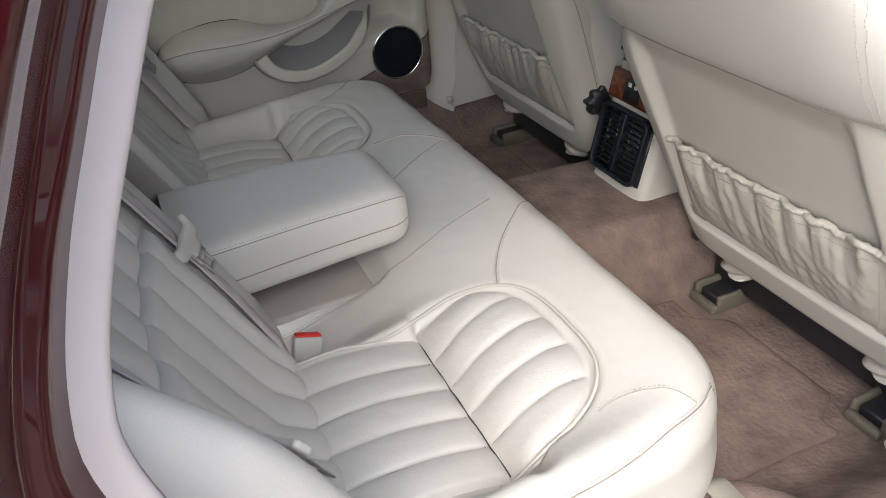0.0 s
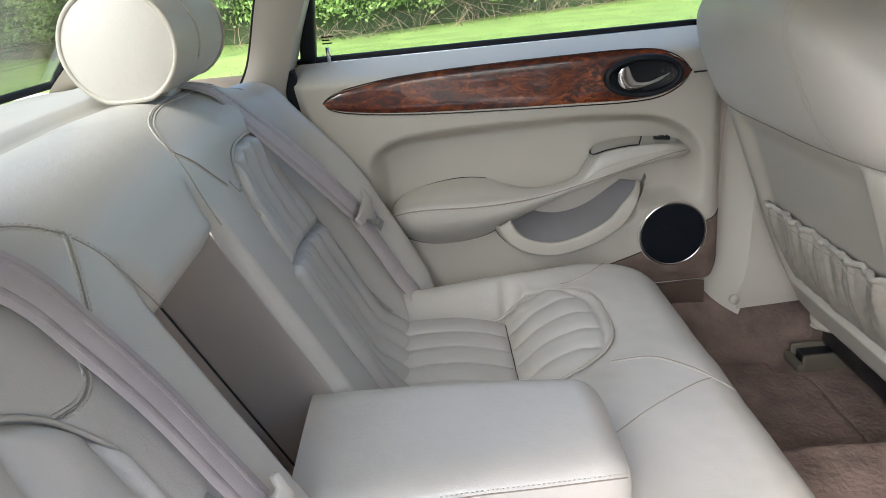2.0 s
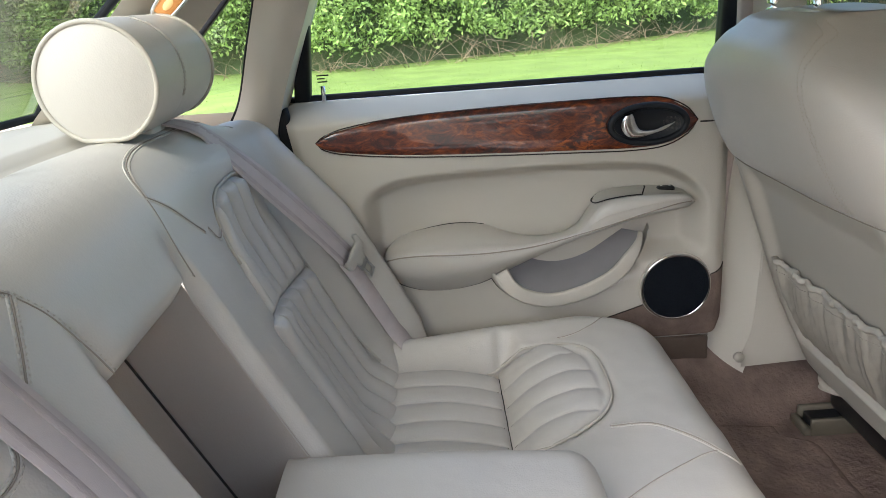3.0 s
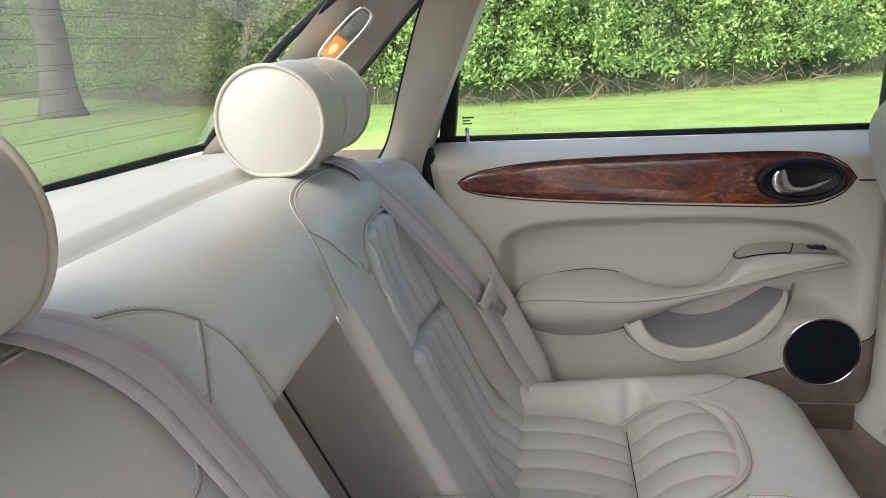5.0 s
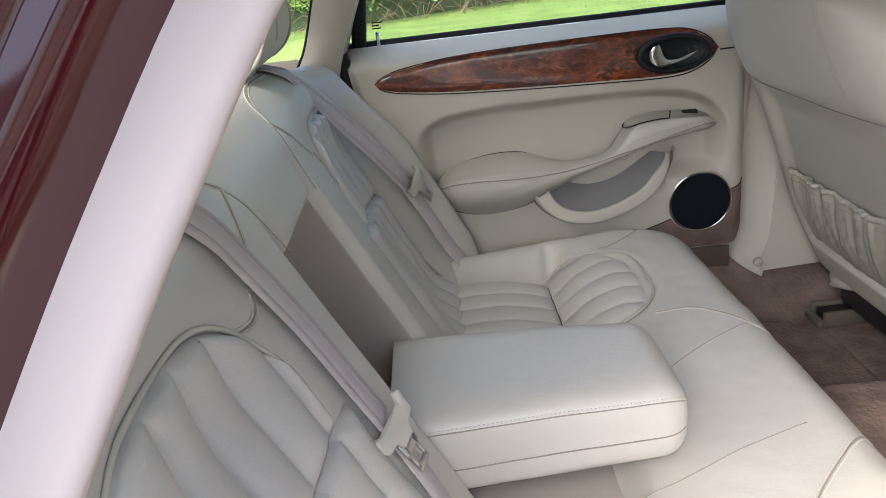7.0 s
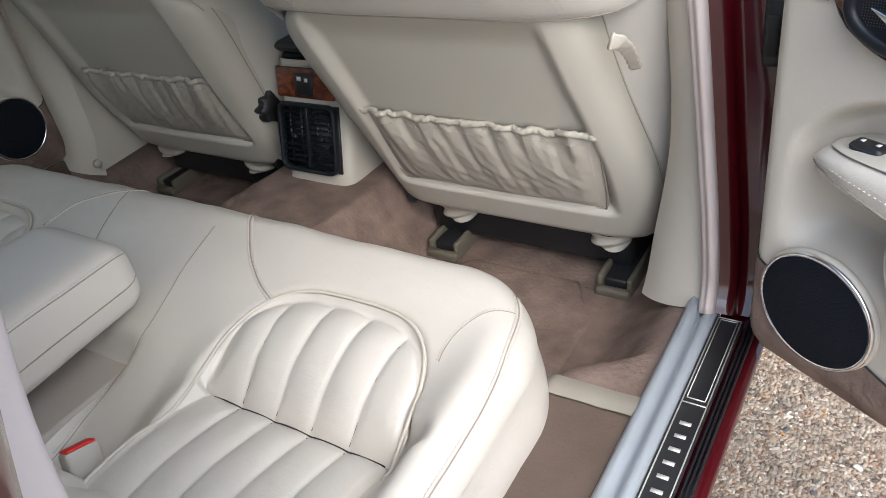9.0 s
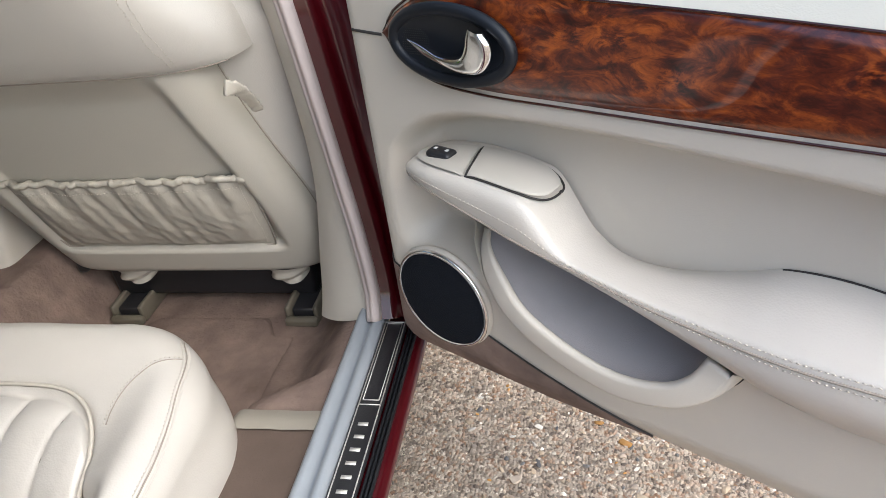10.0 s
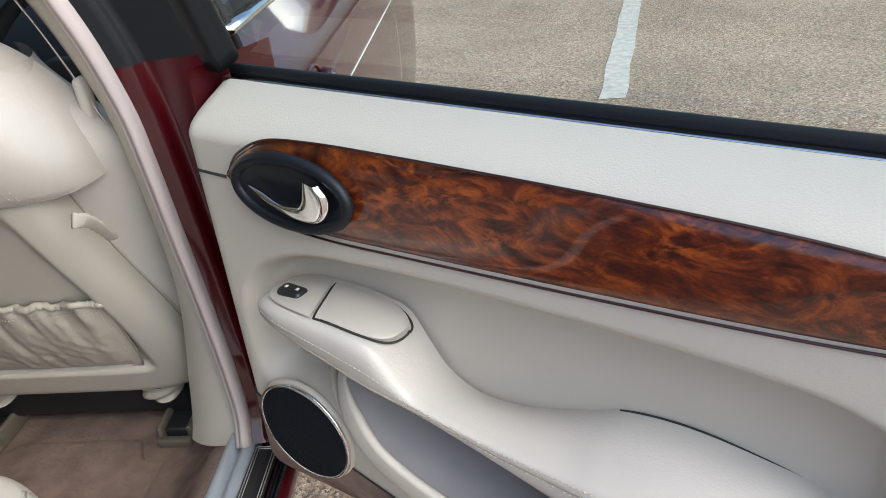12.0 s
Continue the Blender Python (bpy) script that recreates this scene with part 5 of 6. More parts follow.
    sp = tube("speaker_ring", ring, 0.0030, CHROME, root, "chrome speaker trim ring", n=10, closed=True, up=(1, 0, 0))
    grid("speaker_grille", lambda u, v: (0.6835 - 0.004 * (1 - u * u), sy + (sr - 0.002) * u * math.cos(2 * math.pi * v), sz + (sr - 0.002) * u * math.sin(2 * math.pi * v)), 10, 48, GRILLE, sp, "black perforated speaker grille")
    tube("speaker_seat", [p + Vector((0.006, 0, 0)) for p in ring], 0.005, TRIM, sp, n=8, closed=True, up=(1, 0, 0))

    # window: chrome line, black seal, frame and glass
    wx = lambda z: 0.772 - 0.44 * (z - 0.915)
    line = [Vector((0.7645, -0.60 + 0.80 * k / 20, 0.9030)) for k in range(21)]
    bar("chrome_line", line, 0.010, 0.005, CHROME, root, "thin bright waist strip")
    bar("waist_seal", [p + Vector((0.012, 0, 0.005)) for p in line], 0.012, 0.014, RUBBER, root, "black rubber waist seal", r=0.005)
    fr = [(wx(0.92) + 0.008, 0.217, 0.915), (wx(1.0) + 0.008, 0.206, 1.0), (wx(1.10) + 0.008, 0.194, 1.10), (wx(1.185) + 0.008, 0.178, 1.185), (wx(1.215) + 0.008, 0.12, 1.215), (wx(1.222) + 0.008, -0.15, 1.222), (wx(1.219) + 0.008, -0.40, 1.219), (wx(1.205) + 0.008, -0.492, 1.205), (wx(1.16) + 0.008, -0.522, 1.16), (wx(1.08) + 0.008, -0.545, 1.08), (wx(0.99) + 0.008, -0.561, 0.99), (wx(0.905) + 0.008, -0.576, 0.905)]
    bar("window_frame", rail(fr, 90), 0.030, 0.034, RUBBER, root, "black window frame and seal", up=(1, 0, 0), r=0.008)
    def pane(u, v):
        z = 0.905 + 0.315 * v
        y0 = lut(z, ((0.905, -0.576), (0.99, -0.561), (1.08, -0.545), (1.16, -0.522), (1.22, -0.47)))
        return (wx(z) + 0.006, y0 + (0.206 - y0) * u, z)
    g = grid("window_pane", pane, 8, 8, GLASS, root, "clear side glass")
    # maker's print in the corner of the pane, too small to read
    for k, (w, dz) in enumerate(((0.022, 0.0), (0.014, -0.006), (0.018, -0.012))):
        block("glass_mark", (wx(0.95 + dz) + 0.002, -0.542, 0.950 + dz), (wx(0.95 + dz) + 0.0025, -0.542 + w, 0.9525 + dz), RUBBER, g, "", 0, 1)
    tube("lock_button", [Vector((0.760, -0.533, 0.905)), Vector((0.760, -0.533, 0.932))], 0.0042, CHROME, root, "small chrome lock button", n=12)
    # outer skin and edges
    def skin(u, v):
        z = 0.402 + 0.488 * v
        y = rear_edge(clamp(z, 0.37, 0.91)) - 0.012 + (0.24 - rear_edge(clamp(z, 0.37, 0.91)) + 0.012) * u
        return (0.862 + 0.03 * math.sin(math.pi * clamp((z - 0.30) / 0.65)) - 0.05 * ss(0.80, 0.93, z), y, z)
    grid("outer_skin", skin, 24, 20, PAINT, root, "deep red metallic door skin")
    def rear_face(u, v):
        z = 0.412 + 0.505 * v
        y = rear_edge(clamp(z, 0.37, 0.91)) - 0.012
        return (0.705 + 0.165 * u + 0.03 * ss(0.868, 0.93, z) * (1 - u), y + 0.012 * (1 - u), z)
    grid("rear_edge", rear_face, 10, 30, PAINT, root, "deep red painted door edge", flip=True)
    bar("edge_seal", rail([(0.722, rear_edge(z) - 0.006, z) for z in (0.405, 0.43, 0.5, 0.6, 0.7, 0.8, 0.9)], 40), 0.028, 0.022, RUBBER, root, "black rubber door seal", up=(1, 0, 0), r=0.007)
    grid("front_edge", lambda u, v: (0.735 + 0.135 * u, 0.222 + 0.016 * u, 0.376 + 0.541 * v), 6, 20, PAINT, root, "deep red painted door edge")
    grid("under_edge", lambda u, v: (0.732 + 0.128 * u, -0.345 + 0.555 * v, 0.400 + 0.006 * u), 4, 10, PAINT, root, "deep red painted door edge", flip=True)
    return root


HX, HY, SWING = 0.843, 0.268, 59.85
PLACE[0] = MIRROR
rear_door("closed rear door with walnut burl and cream leather armrest")
PLACE[0] = Matrix.Translation((HX, HY, 0)) @ Matrix.Rotation(radians(SWING), 4, "Z") @ Matrix.Translation((-HX, -HY, 0))
rear_door("wide open rear door with walnut burl and cream leather armrest")
PLACE[0] = Matrix.Identity(4)

# ---- cabin floor ----
def floor_z(x, y):
    X = abs(x)
    z = 0.248 + 0.012 * ss(0.35, 0.10, y)
    k = ss(0.10, 0.0, y)
    z += 0.105 * ss(0.60 - 0.05 * k, 0.735 - 0.105 * k, X)                                 # rises to the sill
    z += 0.148 * ss(0.205, 0.120, X) * (0.35 + 0.65 * ss(-0.06, 0.03, y))                                # tunnel
    z += 0.004 * noise.noise(Vector((x * 6, y * 6, 1))) + 0.0016 * noise.noise(Vector((x * 28, y * 28, 1)))
    return z


floor = grid("floor", lambda u, v: (-0.745 + 1.49 * u, -0.60 + 2.2 * v, floor_z(-0.745 + 1.49 * u, -0.60 + 2.2 * v)), 150, 150, CARPET, None, flip=False)
tagged(floor, "taupe carpeted car floor with a raised tunnel", "floor", kind="structure")
# sewn strip across the kick-up beside the cushion, and the shade-darkened carpet behind it
for sg, nm in ((1, "trim"), (-1, "trim")):
    PLACE[0] = Matrix.Identity(4) if sg > 0 else MIRROR
    st = grid("trim", lambda u, v: (0.56 + 0.18 * u, -0.040 + 0.032 * v, floor_z(0.56 + 0.18 * u, -0.04 + 0.032 * v) + 0.011 + 0.003 * math.sin(math.pi * v)), 60, 6, STRIP, None)
    tagged(st, "beige vinyl binding strip across the carpet", "trim", kind="structure")
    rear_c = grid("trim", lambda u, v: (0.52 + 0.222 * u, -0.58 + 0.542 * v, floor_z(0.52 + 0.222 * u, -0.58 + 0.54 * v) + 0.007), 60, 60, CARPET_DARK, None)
    tagged(rear_c, "taupe carpet beside the rear cushion, toned darker for shade", "carpet", kind="structure")
PLACE[0] = Matrix.Identity(4)


def mat_sheet(sg):
    """Loose over-mat with a notch round the seat runner."""
    x0, x1, y0, y1 = 0.205, 0.575, 0.0, 0.325

    def f(u, v):
        x = x0 + (x1 - x0) * u
        notch = 0.055 * ss(0.07, 0.03, abs(x - (FX - 0.155))) + 0.055 * ss(0.07, 0.03, abs(x - (FX + 0.185)))
        y = y0 + (y1 - notch - y0) * v
        e = min(u * (x1 - x0), (1 - u) * (x1 - x0), (1 - v) * (y1 - y0))
        return (x, y, floor_z(x, y) + 0.004 + 0.006 * ss(0, 0.006, e) + 0.002 * noise.noise(Vector((x * 14, y * 14, 6))))
    m = grid("floor_mat", f, 60, 40, CARPET, None)
    return tagged(m, "taupe carpet over-mat in the rear footwell", "floor mat", "floor mats")


for sg in (1, -1):
    PLACE[0] = Matrix.Identity(4) if sg > 0 else MIRROR
    mat_sheet(sg)
PLACE[0] = Matrix.Identity(4)
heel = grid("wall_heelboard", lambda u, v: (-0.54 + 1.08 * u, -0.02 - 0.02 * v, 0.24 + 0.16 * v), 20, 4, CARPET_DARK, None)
tagged(heel, "carpet heelboard under the rear cushion, toned darker for shade", "carpet", kind="structure")

# ---- sills and treadplate ----
for sg in (1, -1):
    PLACE[0] = Matrix.Identity(4) if sg > 0 else MIRROR
    prof = [(0.735, 0.352), (0.736, 0.377), (0.742, 0.386), (0.750, 0.385), (0.755, 0.373), (0.759, 0.372), (0.763, 0.382), (0.771, 0.383), (0.776, 0.372), (0.776, 0.35)]
    sc = grid("trim", lambda u, v: (prof[round(v * 9)][0], -0.52 + 0.72 * u, prof[round(v * 9)][1]), 24, 9, GREYPAINT, None)
    tagged(sc, "ribbed silver-grey aluminium sill cover", "sill trim", kind="structure")
    pl = thing("sill_plate", (0.80, -0.1, 0.366), "black treadplate with bright etched border lines on the sill", "treadplate", "sill treadplates")
    base = block("plate", (0.777, -0.50, 0.366), (0.812, 0.178, 0.3715), BLACK, pl, "glossy black plate", 0.001, 1)
    for a, b in (((0.779, -0.498), (0.7805, 0.176)), ((0.808, -0.498), (0.8095, 0.176)), ((0.783, 0.018), (0.784, 0.172)), ((0.8045, 0.018), (0.8055, 0.172)), ((0.779, 0.1745), (0.8095, 0.176)), ((0.783, 0.171), (0.8055, 0.172)), ((0.783, 0.018), (0.8055, 0.0195)), ((0.779, 0.010), (0.8095, 0.0115)), ((0.779, -0.150), (0.8095, -0.1485)), ((0.783, -0.48), (0.784, -0.158)), ((0.8045, -0.48), (0.8055, -0.158)), ((0.783, -0.159), (0.8055, -0.158))):
        block("etched_line", (*a, 0.3712), (*b, 0.3722), ETCH, base, "", 0, 1)
    # the maker's word stands here as plain marks
    for k in range(6):
        y = -0.020 - 0.0205 * k
        block("mark_bar", (0.7875, y - 0.0052, 0.3712), (0.8005, y, 0.3722), ETCH, base, "", 0, 1)
    ribs = []
    for k in range(3):
        x = 0.815 + 0.0048 * k
        ribs.append(box_data((x, -0.52, 0.355), (x + 0.003, 0.20, 0.3695 - 0.001 * k), 0.001, 1))
    if sg < 0:
        # carpet along the far sill, its footwell shade put into the colour
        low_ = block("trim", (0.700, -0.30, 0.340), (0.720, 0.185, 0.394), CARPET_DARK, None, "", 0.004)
        tagged(low_, "carpet over the inner sill, toned darker for shade", "carpet", kind="structure")
        fin = block("trim", (0.701, -0.30, 0.394), (0.709, 0.185, 0.4005), CHROME, None, "", 0.002)
        tagged(fin, "bright metal sill finisher inside the closed door", "sill trim", kind="structure")
    rb = joined("trim", ribs, RUBBER, None)
    tagged(rb, "black ribbed rubber sill edge", "sill trim", kind="structure")
    def sill(u, v):
        pr = ((0.776, 0.352), (0.812, 0.362), (0.834, 0.360), (0.8405, 0.355), (0.8415, 0.348), (0.826, 0.30), (0.800, 0.24), (0.76, 0.17))
        k = v * 7
        i = min(int(k), 6)
        w = k - i
        return (pr[i][0] * (1 - w) + pr[i + 1][0] * w, -0.75 + 2.2 * u, pr[i][1] * (1 - w) + pr[i + 1][1] * w)
    sl = grid("wall_sill", sill, 30, 28, PAINT, None)
    tagged(sl, "deep red metallic painted body sill", "car body", kind="structure")
PLACE[0] = Matrix.Identity(4)


# ---- pillars, seals and roof ----
REAR_EDGE = [(0.575, -0.355, 1.195), (0.605, -0.42, 1.14), (0.632, -0.468, 1.09), (0.657, -0.500, 1.04), (0.682, -0.527, 0.99), (0.703, -0.552, 0.94), (0.722, -0.573, 0.88), (0.734, -0.576, 0.83), (0.745, -0.550, 0.74), (0.755, -0.50, 0.64), (0.760, -0.43, 0.54), (0.763, -0.35, 0.46), (0.764, -0.27, 0.41), (0.764, -0.18, 0.385)]
FRONT_EDGE = [(0.764, 0.172, 0.378), (0.762, 0.192, 0.42), (0.755, 0.203, 0.50), (0.744, 0.210, 0.60), (0.734, 0.212, 0.70), (0.722, 0.218, 0.80), (0.712, 0.222, 0.86), (0.690, 0.217, 0.95), (0.655, 0.202, 1.05), (0.617, 0.184, 1.14), (0.590, 0.168, 1.205)]


def side_body(is_open):
    for path, out in ((REAR_EDGE, -1), (FRONT_EDGE, 1)):
        p = rail(path, 90)
        if out < 0:
            p = [q + Vector((0.004, -0.006, 0.003)) for q in p]
        vs, fs = sweep_data(p, slab(0.028 if out < 0 else 0.028, 0.012 if out < 0 else 0.020, 0.006 if out < 0 else 0.010, 4), (1, 0, 0.15))
        if is_open or out > 0:
            s = link("trim", vs, fs, SEAL, None)
            tagged(s, "pale grey flocked door aperture seal", "door seal", kind="structure")

        if not is_open:
            continue

        # painted shut face outside the seal
        def shut(u, v, p=p, out=out):
            i = round(u * 90)
            q = p[i]
            t = (p[min(i + 1, 90)] - p[max(i - 1, 0)]).normalized()
            o = t.cross(Vector((1, 0, 0))).normalized()
            if o.y * out < 0:
                o = -o
            pr = ((0.004, 0.005), (0.030, 0.014), (0.034, 0.026), (0.060, 0.030), (0.085, 0.034), (0.112, 0.040), (0.122, 0.050), (0.124, 0.075))
            k = v * 7
            j = min(int(k), 6)
            w = k - j
            dx, do = (pr[j][m] * (1 - w) + pr[j + 1][m] * w for m in (0, 1))
            return q + Vector((dx, 0, 0)) + o * do
        cut = next((i for i in range(91) if out > 0 and p[i].z > 0.90), 90) / 90
        b = grid("wall_pillar", lambda u, v: shut(u * cut, v), round(cut * 90), 21, PAINT, None, flip=out > 0)
        tagged(b, "deep red painted door shut face", "car body", kind="structure")
        if cut < 1:
            b = grid("wall_pillar", lambda u, v: shut(cut + (1 - cut) * u, v), 90 - round(cut * 90), 21, RUBBER, None, flip=True)
            tagged(b, "black upper centre pillar cover", "car body", kind="structure")
        gl = [Vector(shut(k / 60, 0.97)) + Vector((0.002, out * 0.012, 0)) for k in range(61)]
        vs, fs = sweep_data(gl, slab(0.012, 0.022, 0.004), (1, 0, 0))
        r_ = link("trim", vs, fs, RUBBER, None)
        tagged(r_, "black rubber body seal", "door seal", kind="structure")
    # quarter panel behind the rear door
    cached = rail(REAR_EDGE[6:], 60)
    qp = None if not is_open else grid("wall_quarter", lambda u, v: (cached[round(v * 60)].x + 0.126 + 0.02 * math.sin(u * 2), cached[round(v * 60)].y - 0.085 - 1.1 * u, cached[round(v * 60)].z), 10, 60, PAINT, None, flip=True)
    if qp:
        tagged(qp, "deep red metallic rear quarter panel", "car body", kind="structure")

    # inner trim of the centre pillar
    fp = rail(FRONT_EDGE, 60)
    def bp(u, v):
        q = fp[round(v * 60)]
        wide = lut(q.z, ((0.36, 0.112), (0.45, 0.090), (0.60, 0.060), (0.80, 0.055), (1.0, 0.07), (1.2, 0.07)))
        return (q.x - 0.004 - wide * u, q.y + 0.006 + 0.030 * u + 0.03 * u ** 3, q.z - 0.006 * u - 0.04 * ss(0.08, 0, v) * u)
    b = grid("trim", bp, 14, 60, TRIM, None)
    tagged(b, "cream vinyl centre pillar trim", "pillar trim", kind="structure")
    # lower moulding that runs forward at the foot of the pillar
    def foot(u, v):
        z = 0.345 + 0.295 * v
        k = bp(1.0, clamp((z - 0.378) / 0.827))
        return (k[0] + 0.001 + 0.02 * u, k[1] - 0.004 + 0.26 * u, z)
    if not is_open:
        ft = grid("trim", foot, 16, 20, TRIM, None, flip=True)
        tagged(ft, "cream vinyl moulding at the pillar foot", "pillar trim", kind="structure")
    tube_pts = [Vector((0.6475, 0.225, 0.372)), Vector((0.640, 0.225, 0.372))]
    if not is_open:
        c = tube("trim", tube_pts, 0.010, TRIM, None, n=16)
        tagged(c, "round cream trim clip", "clip", kind="structure")
    # rear pillar between door and quarter light
    pil_f = rail([(0.590, -0.453, 1.20), (0.625, -0.487, 1.155), (0.660, -0.541, 1.04), (0.695, -0.596, 0.92), (0.715, -0.620, 0.84), (0.735, -0.625, 0.70)], 40)
    pil_r = rail([(0.570, -0.53, 1.20), (0.600, -0.578, 1.155), (0.655, -0.632, 1.03), (0.705, -0.676, 0.92), (0.715, -0.72, 0.84), (0.735, -0.76, 0.70)], 40)
    rp = grid("trim", lambda u, v: tuple(pil_f[round(v * 40)].lerp(pil_r[round(v * 40)], u) - Vector((0.014 * math.sin(math.pi * u), 0, 0))), 12, 40, TRIM, None, flip=True)
    tagged(rp, "cream rear pillar trim", "pillar trim", kind="structure")
    inner = None if is_open else grid("trim", lambda u, v: tuple(pil_f[round(v * 40)] + Vector((0.075 * u, 0.004 * u, 0))), 4, 40, TRIM, None)
    if inner:
        tagged(inner, "cream rear pillar edge trim", "pillar trim", kind="structure")
    # inner side of the rear quarter, below the shelf
    iq = grid("wall_inner_quarter", lambda u, v: (0.725 + 0.05 * u, -0.585 - 0.55 * u - 0.02 * v, 0.30 + 0.60 * v), 8, 8, TRIM, None, flip=True)
    tagged(iq, "cream inner quarter trim beside the seat", "quarter trim", kind="structure")
    # sail panel between quarter light and rear screen
    a_ = rail([(0.63, -1.02, 0.90), (0.62, -1.0, 0.925), (0.58, -0.90, 1.005), (0.54, -0.80, 1.087), (0.495, -0.69, 1.18), (0.48, -0.655, 1.205)], 40)
    b_ = rail([(0.715, -0.93, 0.90), (0.705, -0.875, 0.925), (0.688, -0.79, 0.985), (0.662, -0.71, 1.05), (0.615, -0.60, 1.150), (0.580, -0.53, 1.205)], 40)
    sp = grid("trim", lambda u, v: tuple(a_[round(v * 40)].lerp(b_[round(v * 40)], u) - Vector((0.016 * math.sin(math.pi * u), 0, -0.004 * math.sin(math.pi * u)))), 12, 40, TRIM, None, flip=True)
    tagged(sp, "cream sail panel beside the rear window", "pillar trim", kind="structure")
    # quarter light
    q = grid("window_quarter", lambda u, v: tuple(b_[round((1 - v) * 36) + 2].lerp(pil_r[round(v * 22)], u) + Vector((0.03, 0, 0))), 4, 38, GLASS, None)
    tagged(q, "small triangular quarter light", "window", kind="structure")
    for edge in (pil_r, b_):
        qs = bar("trim", [p_ + Vector((0.018, 0.0, 0)) for p_ in edge], 0.012, 0.016, RUBBER, None, up=(1, 0, 0))
        tagged(qs, "black quarter light seal", "window seal", kind="structure")
    # roof side rail
    rr = rail([(0.49, -0.66, 1.20), (0.57, -0.52, 1.205), (0.585, -0.30, 1.215), (0.59, 0.0, 1.222), (0.585, 0.4, 1.215), (0.56, 0.9, 1.17)], 40)
    r2 = bar("trim", rr, 0.06, 0.05, TRIM, None, r=0.018)
    tagged(r2, "cream roof rail trim", "roof trim", kind="structure")
    ro = bar("wall_roof_rail", [p_ + Vector((0.055, 0, 0.02)) for p_ in rr], 0.07, 0.05, PAINT, None, r=0.02)
    tagged(ro, "deep red roof rail", "car body", kind="structure")


for sg in (1, -1):
    PLACE[0] = Matrix.Identity(4) if sg > 0 else MIRROR
    side_body(sg > 0)
PLACE[0] = Matrix.Identity(4)

roof = grid("ceiling", lambda u, v: (-0.58 + 1.16 * u, -0.67 + 1.60 * v, 1.205 + 0.035 * math.sin(math.pi * u) * (0.6 + 0.4 * math.sin(math.pi * v)) - 0.05 * ss(0.75, 1, v)), 24, 24, HEADLINER, None, flip=True)
tagged(roof, "cream cloth headliner", "ceiling", kind="structure")
skin = grid("wall_roof", lambda u, v: (-0.66 + 1.32 * u, -0.72 + 1.70 * v, 1.235 + 0.06 * math.sin(math.pi * u) - 0.05 * ss(0.75, 1, v)), 24, 24, PAINT, None)
tagged(skin, "deep red metallic car roof", "car body", kind="structure")

# parcel shelf and rear screen
def shelf(u, v):
    x = -0.69 + 1.38 * u
    y0, z0 = back(0, SEND).y, back(0, SEND).z
    y1 = -1.13 + 0.12 * (abs(x) / 0.62) ** 2
    y = y0 + 0.03 + (y1 - y0 - 0.03) * v
    return (x, y, z0 - 0.004 - 0.012 * v + 0.016 * ss(0.10, 0.16, v) * ss(0.50, 0.40, v) + 0.004 * noise.noise(Vector((x * 5, y * 5, 0))))


sh = grid("trim", shelf, 60, 40, TRIM, None)
tagged(sh, "cream vinyl parcel shelf behind the seat", "parcel shelf", kind="structure")


def screen(u, v):
    k = 2 * u - 1
    lo = Vector((0.64 * k, -1.13 + 0.12 * k * k, 0.912 + 0.014 * k * k))
    hi = Vector((0.49 * k, -0.70 + 0.03 * k * k, 1.215 - 0.03 * k * k))
    return tuple(lo.lerp(hi, v) + Vector((0, 0, 0.02 * math.sin(math.pi * v))))


rs = grid("window_rear", screen, 24, 12, GLASS_REAR, None)
tagged(rs, "heated rear window with fine element lines", "window", kind="structure")
for k in range(9):
    v = 0.16 + 0.09 * k
    ln = tube("trim", [Vector(screen(0.03 + 0.94 * j / 20, v)) + Vector((0, 0.003, -0.002)) for j in range(21)], 0.0003, STEEL, None, n=4)
    tagged(ln, "thin heater line on the rear window", "heater line", kind="structure")
rim = [Vector(screen(k / 40, 0)) for k in range(41)] + [Vector(screen(1, k / 20)) for k in range(1, 21)] + [Vector(screen(1 - k / 40, 1)) for k in range(1, 41)] + [Vector(screen(0, 1 - k / 20)) for k in range(1, 20)]
rb = bar("trim", [p + Vector((0, 0.004, 0.002)) for p in rim], 0.010, 0.013, RUBBER, None, closed=True, r=0.004)
tagged(rb, "black rear window seal", "window seal", kind="structure")

